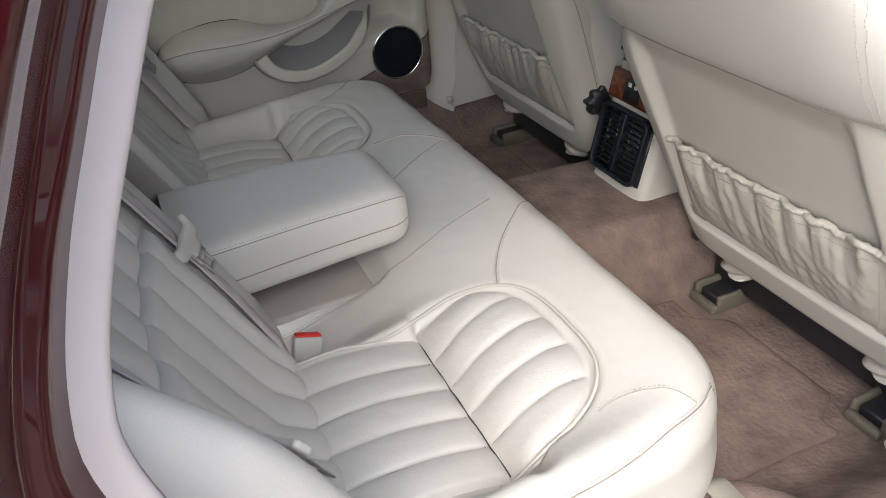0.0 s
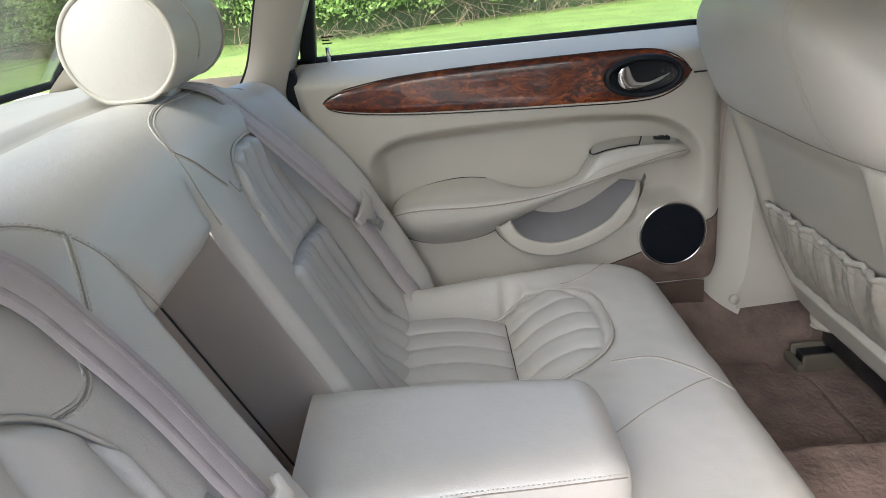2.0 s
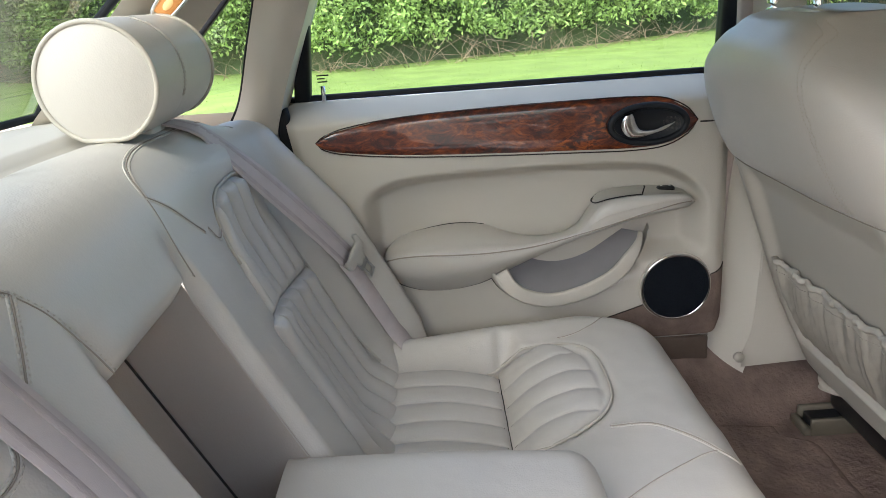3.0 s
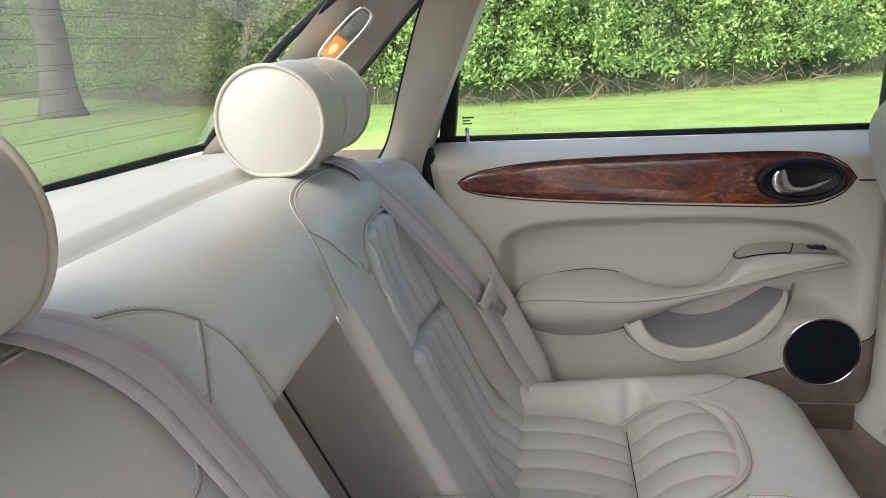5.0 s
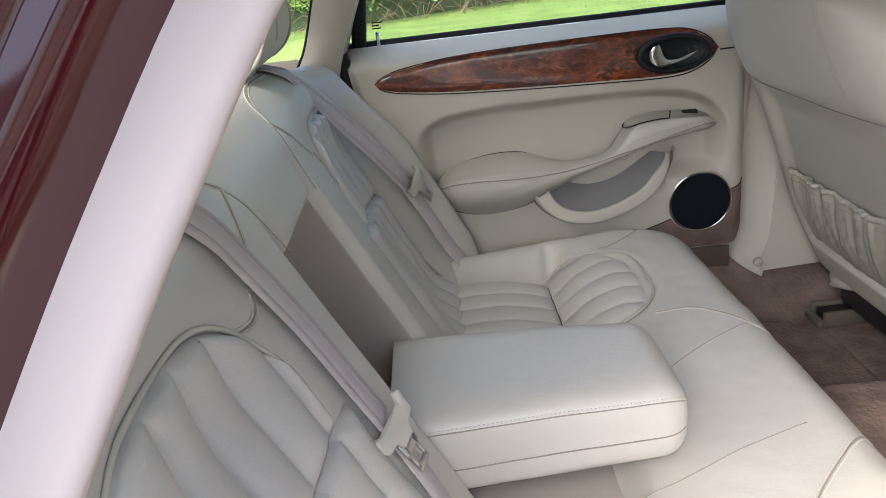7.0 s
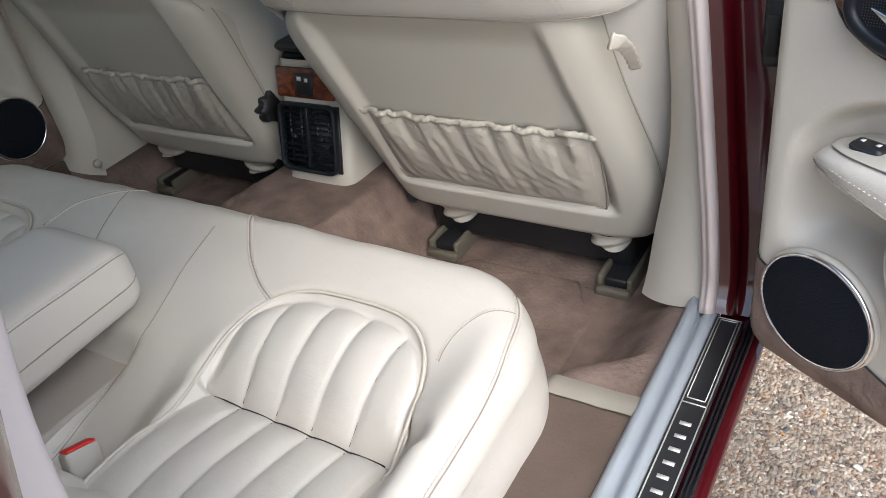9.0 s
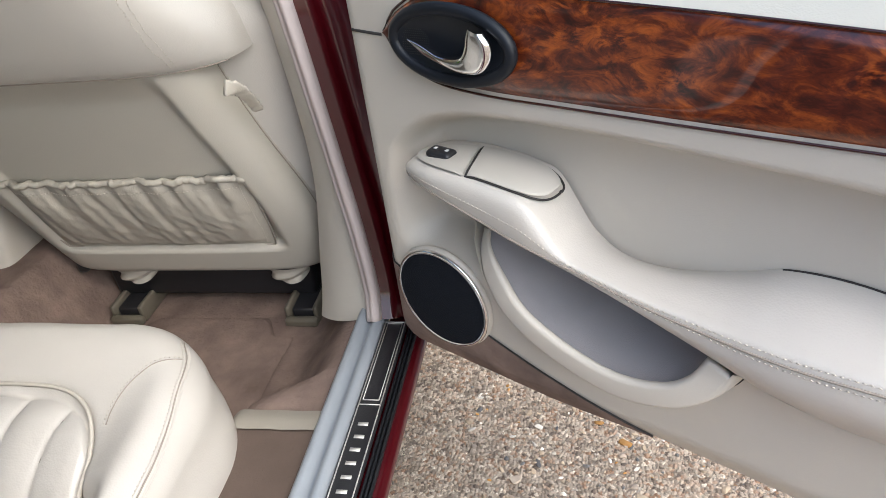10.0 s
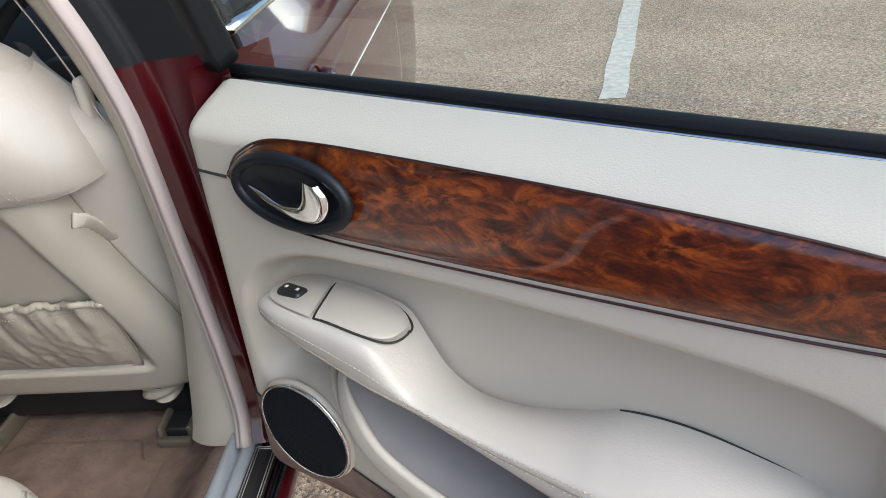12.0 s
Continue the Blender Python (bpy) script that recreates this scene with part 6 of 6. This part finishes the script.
# courtesy lamps on the sail panels
def sail_lamp():
    root = thing("courtesy_lamp", (0.562, -0.72, 1.11), "chrome-rimmed courtesy lamp glowing amber on the pillar trim", "lamp", "courtesy lamps")
    a, b = Vector((0.537, -0.735, 1.075)), Vector((0.528, -0.655, 1.145))
    along = (b - a).normalized()
    face = Vector((-0.93, 0.30, -0.12))
    face = (face - along * face.dot(along)).normalized()
    m = Matrix.Translation((a + b) / 2) @ Matrix((along.cross(face) * -1, along, face)).transposed().to_4x4()
    n = (b - a).length / 2
    loop = []
    for k in range(40):
        t = 2 * math.pi * k / 40
        loop.append(m @ Vector((0.015 * math.copysign(abs(math.cos(t)) ** 0.6, math.cos(t)), (n + 0.004) * math.copysign(abs(math.sin(t)) ** 0.6, math.sin(t)), 0.004)))
    tube("chrome_rim", loop, 0.0029, CHROME, root, "chrome rim", closed=True, up=tuple(face))
    block("lens", (-0.012, -n + 0.004, -0.012), (0.012, -0.004, 0.0055), AMBER, root, "lit amber lens", 0.004, 3, m)
    clear = block("lens", (-0.012, -0.003, -0.012), (0.012, n + 0.001, 0.005), CLEARLENS, root, "unlit clear ribbed lens", 0.004, 3, m)
    for k in range(5):
        block("rib", (-0.010, 0.004 + 0.0085 * k, 0.0045), (0.010, 0.0055 + 0.0085 * k, 0.0062), CLEARLENS, clear, "", 0.0005, 1, m)
    glow = [m @ Vector((0.006 * math.cos(q) * math.cos(w), -0.5 * n + 0.011 * math.sin(w), 0.005 + 0.0022 * math.sin(q) * math.cos(w))) for w in [radians(-80 + 20 * j) for j in range(9)] for q in [math.pi * i / 6 for i in range(7)]]
    link("bulb", glow, [(j * 7 + i, j * 7 + i + 1, (j + 1) * 7 + i + 1, (j + 1) * 7 + i) for j in range(8) for i in range(6)], BULB, root, "bright bulb behind the lens")


for sg in (1, -1):
    PLACE[0] = Matrix.Identity(4) if sg > 0 else MIRROR
    sail_lamp()
PLACE[0] = Matrix.Identity(4)

# ---- front of the cabin ----
dash = thing("dashboard", (0, 1.1, 0.3), "charcoal dashboard in deep shade ahead of the seats", "dashboard")
grid("dash_top", lambda u, v: (-0.70 + 1.4 * u, 0.80 + 0.62 * v, 0.60 + 0.28 * math.sin(v * math.pi * 0.62) ** 0.7), 20, 20, DASH, dash)
grid("dash_front", lambda u, v: (-0.70 + 1.4 * u, 0.80 + 0.10 * v, 0.60 - 0.35 * v), 10, 8, DASH, dash, flip=True)
wheel = thing("steering_wheel", (0.38, 0.74, 0.55), "dark steering wheel in front of the driver's seat", "steering wheel")
wc = [Vector((0.38 + 0.185 * math.cos(a), 0.735 + 0.07 * math.sin(a), 0.76 + 0.172 * math.sin(a))) for a in [2 * math.pi * k / 48 for k in range(48)]]
tube("rim", wc, 0.015, DASH, wheel, closed=True, up=(0, 1, -0.4))
block("hub", (0.30, 0.73, 0.70), (0.46, 0.79, 0.80), DASH, wheel, "", 0.02, 3)
for a, b in (((0.20, 0.745, 0.745), (0.31, 0.765, 0.775)), ((0.45, 0.745, 0.745), (0.56, 0.765, 0.775))):
    block("spoke", a, b, DASH, wheel, "", 0.008)
tube("column", [Vector((0.38, 0.77, 0.74)), Vector((0.38, 1.0, 0.66))], 0.04, DASH, wheel, n=16)
fb = thing("seat_belt", (0.66, 0.25, 0.80), "taupe webbing front seat belt at the centre pillar", "seat belt")
vs, fs = sweep_data(rail([(0.560, 0.21, 1.14), (0.585, 0.24, 1.05), (0.612, 0.265, 0.96), (0.640, 0.280, 0.86), (0.664, 0.290, 0.76), (0.690, 0.295, 0.60), (0.695, 0.30, 0.40)], 40), slab(0.047, 0.0016, 0.0005, 1), lambda t: Vector((-0.8, -0.55, 0.1)))
link("webbing", vs, fs, BELT, fb)
block("tongue", (0.640, 0.252, 0.820), (0.654, 0.276, 0.890), PLASTIC, fb, "cream plastic belt tongue", 0.006, 3)

# ---- front door outside, seen through the open door's glass ----
fd = thing("front_door", (0.87, 0.9, 0.36), "closed deep red front door with chrome strip and handle", "car door")
def fd_x(z):
    return 0.862 + 0.03 * math.sin(math.pi * clamp((z - 0.30) / 0.65)) - 0.05 * ss(0.80, 0.93, z)


grid("trim_panel", lambda u, v: (0.712 + 0.05 * ss(0.8, 1, v), 0.262 + 1.1 * u, 0.30 + 0.62 * v), 10, 10, TRIM, fd, "cream vinyl door trim", flip=True)
grid("outer_skin", lambda u, v: (fd_x(0.345 + 0.575 * v), 0.275 + 1.1 * u, 0.345 + 0.575 * v), 30, 26, PAINT, fd, "deep red metallic door skin")
grid("shut_edge", lambda u, v: (0.76 + (fd_x(0.345 + 0.575 * v) - 0.76) * u, 0.2755 - 0.004 * u, 0.345 + 0.575 * v), 4, 26, PAINT, fd)
bar("chrome_strip", [Vector((0.832, 0.28 + 1.08 * k / 12, 0.926)) for k in range(13)], 0.020, 0.012, CHROME, fd, "chrome waist strip", r=0.005)
bar("waist_seal", [Vector((0.817, 0.28 + 1.08 * k / 12, 0.938)) for k in range(13)], 0.014, 0.014, RUBBER, fd, "black rubber waist seal")
gp = grid("window_pane", lambda u, v: (0.812 - 0.2 * v, 0.28 + 1.05 * u - 0.35 * u * v, 0.94 + 0.27 * v), 6, 6, GLASS_FRONT, fd, "clear side glass")
bar("window_frame", rail([(0.812, 0.29, 0.94), (0.76, 0.27, 1.03), (0.70, 0.24, 1.12), (0.64, 0.20, 1.20), (0.61, 0.5, 1.225), (0.62, 0.8, 1.20), (0.70, 1.05, 1.10), (0.80, 1.30, 0.95)], 60), 0.03, 0.03, RUBBER, fd, "black window frame", up=(1, 0, 0), r=0.006)
hd = tube("door_handle", rail([(0.886, 0.335, 0.80), (0.903, 0.36, 0.803), (0.907, 0.42, 0.805), (0.903, 0.48, 0.805), (0.886, 0.505, 0.803)], 30), 0.011, PAINT, fd, "deep red pull handle", ry=0.014)
tube("handle_recess", [Vector((0.889, 0.42 + 0.055 * math.cos(a), 0.803 + 0.036 * math.sin(a))) for a in [2 * math.pi * k / 32 for k in range(32)]], 0.003, PAINT, hd, closed=True, up=(1, 0, 0))
tube("coachline", [Vector((fd_x(0.745) + 0.0012, 0.285 + 1.08 * k / 12, 0.745)) for k in range(13)], 0.0013, WHITE, fd, "thin pale coachline", n=6)
PLACE[0] = MIRROR
fl = thing("front_door", (0.87, 0.9, 0.36), "closed front door with cream vinyl trim beside the passenger seat", "car door")
grid("trim_panel", lambda u, v: (0.712 + 0.05 * ss(0.8, 1, v), 0.262 + 1.1 * u, 0.30 + 0.62 * v), 10, 10, TRIM, fl, "cream vinyl door trim")
grid("outer_skin", lambda u, v: (fd_x(0.345 + 0.575 * v), 0.275 + 1.1 * u, 0.345 + 0.575 * v), 30, 26, PAINT, fl, "deep red metallic door skin")
bar("waist_seal", [Vector((0.772, 0.28 + 1.08 * k / 12, 0.925)) for k in range(13)], 0.014, 0.014, RUBBER, fl, "black rubber waist seal")
grid("window_pane", lambda u, v: (0.772 - 0.16 * v, 0.28 + 1.05 * u - 0.35 * u * v, 0.93 + 0.28 * v), 6, 6, GLASS_FRONT, fl, "clear side glass", flip=True)
PLACE[0] = Matrix.Identity(4)
wing = grid("wall_front_wing", lambda u, v: (fd_x(0.345 + 0.575 * v) - 0.10 * ss(0.4, 1, u), 1.383 + 1.05 * u, 0.345 + 0.555 * v - 0.10 * u * v), 16, 20, PAINT, None)
tagged(wing, "deep red metallic front wing", "car body", kind="structure")
bon = grid("wall_bonnet", lambda u, v: (-0.80 + 1.6 * u, 1.40 + 1.1 * v, 0.90 + 0.05 * math.sin(math.pi * u) - 0.16 * v * v), 12, 8, PAINT, None)
tagged(bon, "deep red metallic bonnet", "car body", kind="structure")
ws = grid("window_front", lambda u, v: (-0.62 + 1.24 * u, 1.42 - 0.50 * v, 0.90 + 0.28 * v), 8, 6, GLASS_FRONT, None)
tagged(ws, "clear windscreen", "window", kind="structure")
mir = thing("door_mirror", (0.93, 1.22, 0.90), "deep red door mirror on the front door", "door mirror")
def mshell(u, v):
    a, b = (u - 0.5) * math.pi, 2 * math.pi * v
    k = abs(math.cos(a)) ** 0.5
    return (0.965 + 0.095 * math.sin(a), 1.235 + 0.05 * k * math.cos(b), 0.955 + 0.062 * k * math.sin(b))
grid("housing", mshell, 20, 24, PAINT, mir, flip=True)
block("mirror_glass", (0.885, 1.183, 0.908), (1.045, 1.187, 1.002), CHROME, mir, "bright mirror glass", 0.001, 1)
block("mirror_foot", (0.815, 1.20, 0.915), (0.90, 1.26, 0.945), PAINT, mir, "", 0.01)

# striker on the centre pillar
stk = thing("door_striker", (0.80, 0.24, 0.75), "black plastic door catch on the red pillar", "door catch")
block("catch_body", (0.795, 0.218, 0.705), (0.818, 0.262, 0.785), BLACK, stk, "", 0.006)
block("catch_slot", (0.800, 0.214, 0.720), (0.812, 0.219, 0.765), GAP, stk, "", 0.001, 1)

# ---- outside ----
ground = grid("ground", lambda u, v: (-60 + 160 * u, -90 + 190 * v, 0.0), 40, 40, ASPHALT, None)
tagged(ground, "weathered pale chipped asphalt car park", "ground", kind="structure")
EDGE = [(-10.0, -40.0), (-17.0, -30.0), (-19.5, -20.0), (-16.0, -12.0), (-13.2, -8.4), (-11.6, -5.2), (-10.7, -2.6), (-10.7, -1.2), (-11.2, 0.5), (-12.4, 3.3), (-13.9, 5.6), (-17.0, 10.0), (-24.0, 18.0), (-40, 34)]
hedge_line = rail([(x, y, 0) for x, y in EDGE], 240)


def lawn_pt(u, v):
    i = min(int(u * 240), 239)
    p = hedge_line[i].lerp(hedge_line[i + 1], u * 240 - i)
    q = Vector((-2.6 + 0.06 * math.sin(p.y * 3), clamp(p.y * 0.9 - 0.5, -36, 30), 0))
    if p.x > -2.6:
        q = Vector((p.x + 0.4, p.y + 1.5, 0))
    back_ = p + (p - q).normalized() * 2.5
    w = back_.lerp(q, v)
    return (w.x, w.y, 0.035 + 0.05 * math.sin(math.pi * v) + 0.02 * noise.noise(Vector((w.x * 0.6, w.y * 0.6, 0))) - 0.03 * ss(0.97, 1, v))


lawn = grid("ground_lawn", lawn_pt, 240, 60, GRASS, None, flip=True)
tagged(lawn, "bright green mown lawn", "lawn", kind="structure")
# painted bay line
bay = grid("road_marking", lambda u, v: (1.59 + 0.12 * u + 0.98 * v * 0.66 + 0.012 * noise.noise(Vector((v * 9, u, 0))), 2.66 + 3.0 * v, 0.004), 4, 40, LINE, None)
tagged(bay, "worn white painted parking bay line", "road marking", kind="structure")

rng = np.random.default_rng(7)


def scatter(name, centres, size, material, label, category, flat=0.0, up=0.75):
    """Many small folded leaves as one mesh."""
    n = len(centres)
    d = rng.normal(size=(n, 3))
    d[:, 2] = d[:, 2] * 0.6 + up
    d /= np.linalg.norm(d, axis=1)[:, None]
    t = np.cross(d, rng.normal(size=(n, 3)))
    t /= np.linalg.norm(t, axis=1)[:, None]
    b = np.cross(d, t)
    s = size * rng.uniform(0.6, 1.35, n)[:, None]
    vs = np.stack([centres - t * s, centres - b * s * 0.55 + d * s * 0.18, centres + t * s * 1.1, centres + b * s * 0.55 + d * s * 0.18], 1).reshape(-1, 3)
    k = np.arange(n) * 4
    fs = np.concatenate([np.stack([k, k + 1, k + 2], 1), np.stack([k, k + 2, k + 3], 1)]).tolist()
    ob = link(name, vs, fs, material, None, smooth=False)
    return tagged(ob, label, category, kind="stuff")


hl = np.array([[p.x, p.y] for p in hedge_line])
seg = np.linalg.norm(np.diff(hl, axis=0), axis=1)
cum = np.concatenate([[0], np.cumsum(seg)])


def along_hedge(n, lo=0.0, hi=1.0):
    """Random places along the hedge: point, and the way away from the car."""
    s = rng.uniform(lo * cum[-1], hi * cum[-1], n)
    i = np.clip(np.searchsorted(cum, s) - 1, 0, len(seg) - 1)
    w = ((s - cum[i]) / seg[i])[:, None]
    p = hl[i] * (1 - w) + hl[i + 1] * w
    t = (hl[i + 1] - hl[i]) / seg[i][:, None]
    return p, np.stack([-t[:, 1], t[:, 0]], 1) * -1, s


# which side of the line the car is on
pt, nn, _ = along_hedge(4)
if np.sum(nn * (pt - np.array([[0.0, 0.0]]))) < 0:
    SIDE = -1.0
else:
    SIDE = 1.0


def front_shape(s, z):
    """How far the foliage bulges towards the car."""
    return 0.45 * np.sin(s * 1.1) * 0.4 + 0.5 * np.sin(s * 2.7 + z * 1.3) * 0.5 + 0.25 * np.sin(s * 6.1 - z * 2.1)


def foliage(n, z0, z1, depth, lean, lo, hi):
    p, away, s = along_hedge(n, lo, hi)
    z = z0 + (z1 - z0) * rng.uniform(0, 1, n) ** 0.9
    k = (depth * rng.uniform(0, 1, n) + lean * z + front_shape(s, z) * np.minimum(z, 1.0) * 1.0)[:, None]
    xy = p + away * SIDE * k
    clump = rng.normal(size=(n, 3)) * 0.05
    return np.column_stack([xy, z]) + clump


LO, HI = 0.02, 0.72
NEAR = (0.36, 0.66)
# leaves gather in sprays
sprays = np.concatenate([foliage(5200, 0.42, 2.7, 0.8, 0.30, *NEAR), foliage(1500, 0.3, 3.0, 0.8, 0.30, LO, 0.36)])
low = np.repeat(sprays, 24, axis=0)
low += rng.normal(size=low.shape) * np.array([0.10, 0.10, 0.075])
scatter("hedge", low[low[:, 2] > 0.25], 0.038, LEAF, "bright green bramble hedge along the lawn", "hedge")
tall = np.concatenate([foliage(3000, 1.9, 3.8, 1.6, 0.42, *NEAR), foliage(1800, 1.9, 5.5, 1.6, 0.42, LO, 0.36)])
high = np.repeat(tall, 15, axis=0)
high += rng.normal(size=high.shape) * np.array([0.16, 0.16, 0.13])
scatter("trees", high, 0.055, LEAF_DARK, "darker green trees behind the hedge", "trees")
# sprays in the lighter leaf colour, which stands for sun on the trees
mixed = np.concatenate([foliage(1200, 2.0, 3.6, 0.5, 0.38, *NEAR), foliage(600, 2.0, 5.0, 0.5, 0.38, LO, 0.36)])
mixed = np.repeat(mixed, 15, axis=0)
mixed += rng.normal(size=mixed.shape) * np.array([0.15, 0.15, 0.11])
scatter("tree_sprays", mixed, 0.048, LEAF, "lighter green sprays on the trees, coloured as if sunlit", "trees")


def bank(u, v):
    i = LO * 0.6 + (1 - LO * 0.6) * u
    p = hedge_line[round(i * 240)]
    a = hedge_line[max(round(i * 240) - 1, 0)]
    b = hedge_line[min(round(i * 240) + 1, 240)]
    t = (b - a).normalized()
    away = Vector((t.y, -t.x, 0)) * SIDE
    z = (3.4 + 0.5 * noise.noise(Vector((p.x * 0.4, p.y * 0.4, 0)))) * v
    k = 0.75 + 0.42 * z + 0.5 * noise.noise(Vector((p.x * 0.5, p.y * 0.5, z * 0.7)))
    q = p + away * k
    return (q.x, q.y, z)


# dark sheet behind the leaves, standing in for the shade between them
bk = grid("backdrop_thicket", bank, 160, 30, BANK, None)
tagged(bk, "dark sheet standing in for deep shade inside the thicket", "thicket", kind="structure")
stems = []
p, away, s = along_hedge(620, *NEAR)
for i in range(620):
    a = Vector((*(p[i] + away[i] * SIDE * rng.uniform(-0.15, 0.55)), 0.02))
    b = a + Vector((rng.normal() * 0.35, rng.normal() * 0.35, rng.uniform(0.12, 0.50)))
    m_ = a.lerp(b, 0.5) + Vector((rng.normal() * 0.06, rng.normal() * 0.06, 0.05))
    r_ = rng.uniform(0.002, 0.006)
    stems.append(sweep_data([a, m_, b], circle(r_, 4), (0.3, 0.2, 1), scale=lambda t: 1 - 0.6 * t))
sm = joined("hedge_stems", stems, TWIG, None)
tagged(sm, "dry tangled stems at the foot of the hedge", "stems", kind="stuff")

# trunk seen through the rear window
trunk = thing("tree", (-11.6, -9.0, 0), "broad dark tree trunk at the edge of the lawn", "tree")
tr = [(-11.6, -9.0, 0.0), (-11.6, -9.0, 0.25), (-11.62, -9.0, 0.6), (-11.66, -9.0, 1.5), (-11.6, -9.05, 3.0), (-11.5, -9.1, 5.0), (-11.4, -9.2, 7.0)]
vs, fs = sweep_data(rail(tr, 30), circle(0.36, 16), (1, 0, 0), scale=lambda t: 0.78 - 0.3 * t + 0.55 * math.exp(-t / 0.05))
tk = link("trunk", vs, fs, mat("bark", (0.10, 0.085, 0.065), 0.95, vary=0.3, scale=6, crease=0.8, cscale=14), trunk)
for dx, dy in ((1.6, 0.5), (-1.4, 0.9), (0.4, -1.5), (1.2, 1.4)):
    vs, fs = sweep_data(rail([(-11.6, -9.1, 3.2), (-11.6 + dx * 0.4, -9.1 + dy * 0.4, 4.4), (-11.6 + dx, -9.1 + dy, 5.4)], 12), circle(0.10, 8), (1, 0, 0), scale=lambda t: 1 - 0.7 * t)
    link("limb", vs, fs, tk.data.materials[0], trunk)
cr = rng.normal(size=(700, 3)) * np.array([1.5, 1.5, 1.0]) + np.array([-11.6, -9.1, 5.2])
cr = np.repeat(cr, 9, axis=0)
cr += rng.normal(size=cr.shape) * 0.16
scatter("tree_crown", cr, 0.08, LEAF_DARK, "leafy crown over the trunk", "tree crown")

# grass tufts
n = 16000
u_, v_ = rng.uniform(0.34, 0.66, n), rng.uniform(0.10, 0.80, n)
base = np.array([lawn_pt(a, b) for a, b in zip(u_, v_)])
tip = base + np.column_stack([rng.normal(size=n) * 0.012, rng.normal(size=n) * 0.012, rng.uniform(0.006, 0.020, n)])
side_ = np.column_stack([rng.normal(size=n), rng.normal(size=n), np.zeros(n)])
side_ *= 0.006 / np.linalg.norm(side_, axis=1)[:, None]
vs = np.stack([base - side_, base + side_, tip], 1).reshape(-1, 3)
k = np.arange(n) * 3
gb = link("grass_blades", vs, np.stack([k, k + 1, k + 2], 1).tolist(), BLADE, None, smooth=False)
tagged(gb, "short grass blades on the lawn", "grass", kind="stuff")

# loose chippings set in the asphalt beside the car
ico = bmesh.new()
bmesh.ops.create_icosphere(ico, subdivisions=1, radius=1)
ico.verts.index_update()
iv = np.array([v.co[:] for v in ico.verts])
jf = np.array([[v.index for v in f.verts] for f in ico.faces])
ico.free()
for m_, share in zip(STONES, (0.36, 0.33, 0.13, 0.13, 0.05)):
    n = int(6500 * share)
    c = np.column_stack([rng.uniform(0.84, 2.3, n), rng.uniform(-0.35, 1.7, n), np.zeros(n)])
    size = rng.lognormal(math.log(0.0030), 0.52, n)
    size = np.clip(size, 0.0015, 0.011)
    ang = rng.uniform(0, 2 * math.pi, n)
    st = rng.uniform(0.65, 1.5, n)
    w = iv[None] * (1 + 0.22 * rng.normal(size=(n, len(iv), 1)))
    w = w * np.stack([size * st, size / st, size * 0.32], 1)[:, None, :]
    x = w[..., 0] * np.cos(ang)[:, None] - w[..., 1] * np.sin(ang)[:, None]
    y = w[..., 0] * np.sin(ang)[:, None] + w[..., 1] * np.cos(ang)[:, None]
    vs = (np.stack([x, y, w[..., 2]], -1) + c[:, None, :] + np.array([0, 0, 0.0008])).reshape(-1, 3)
    fs = (jf[None] + (np.arange(n) * len(iv))[:, None, None]).reshape(-1, 3).tolist()
    ob = link("chippings", vs, fs, m_, None, smooth=False)
    tagged(ob, m_.name.split("_")[1] + " stone chippings pressed into the asphalt", "stones", kind="stuff")
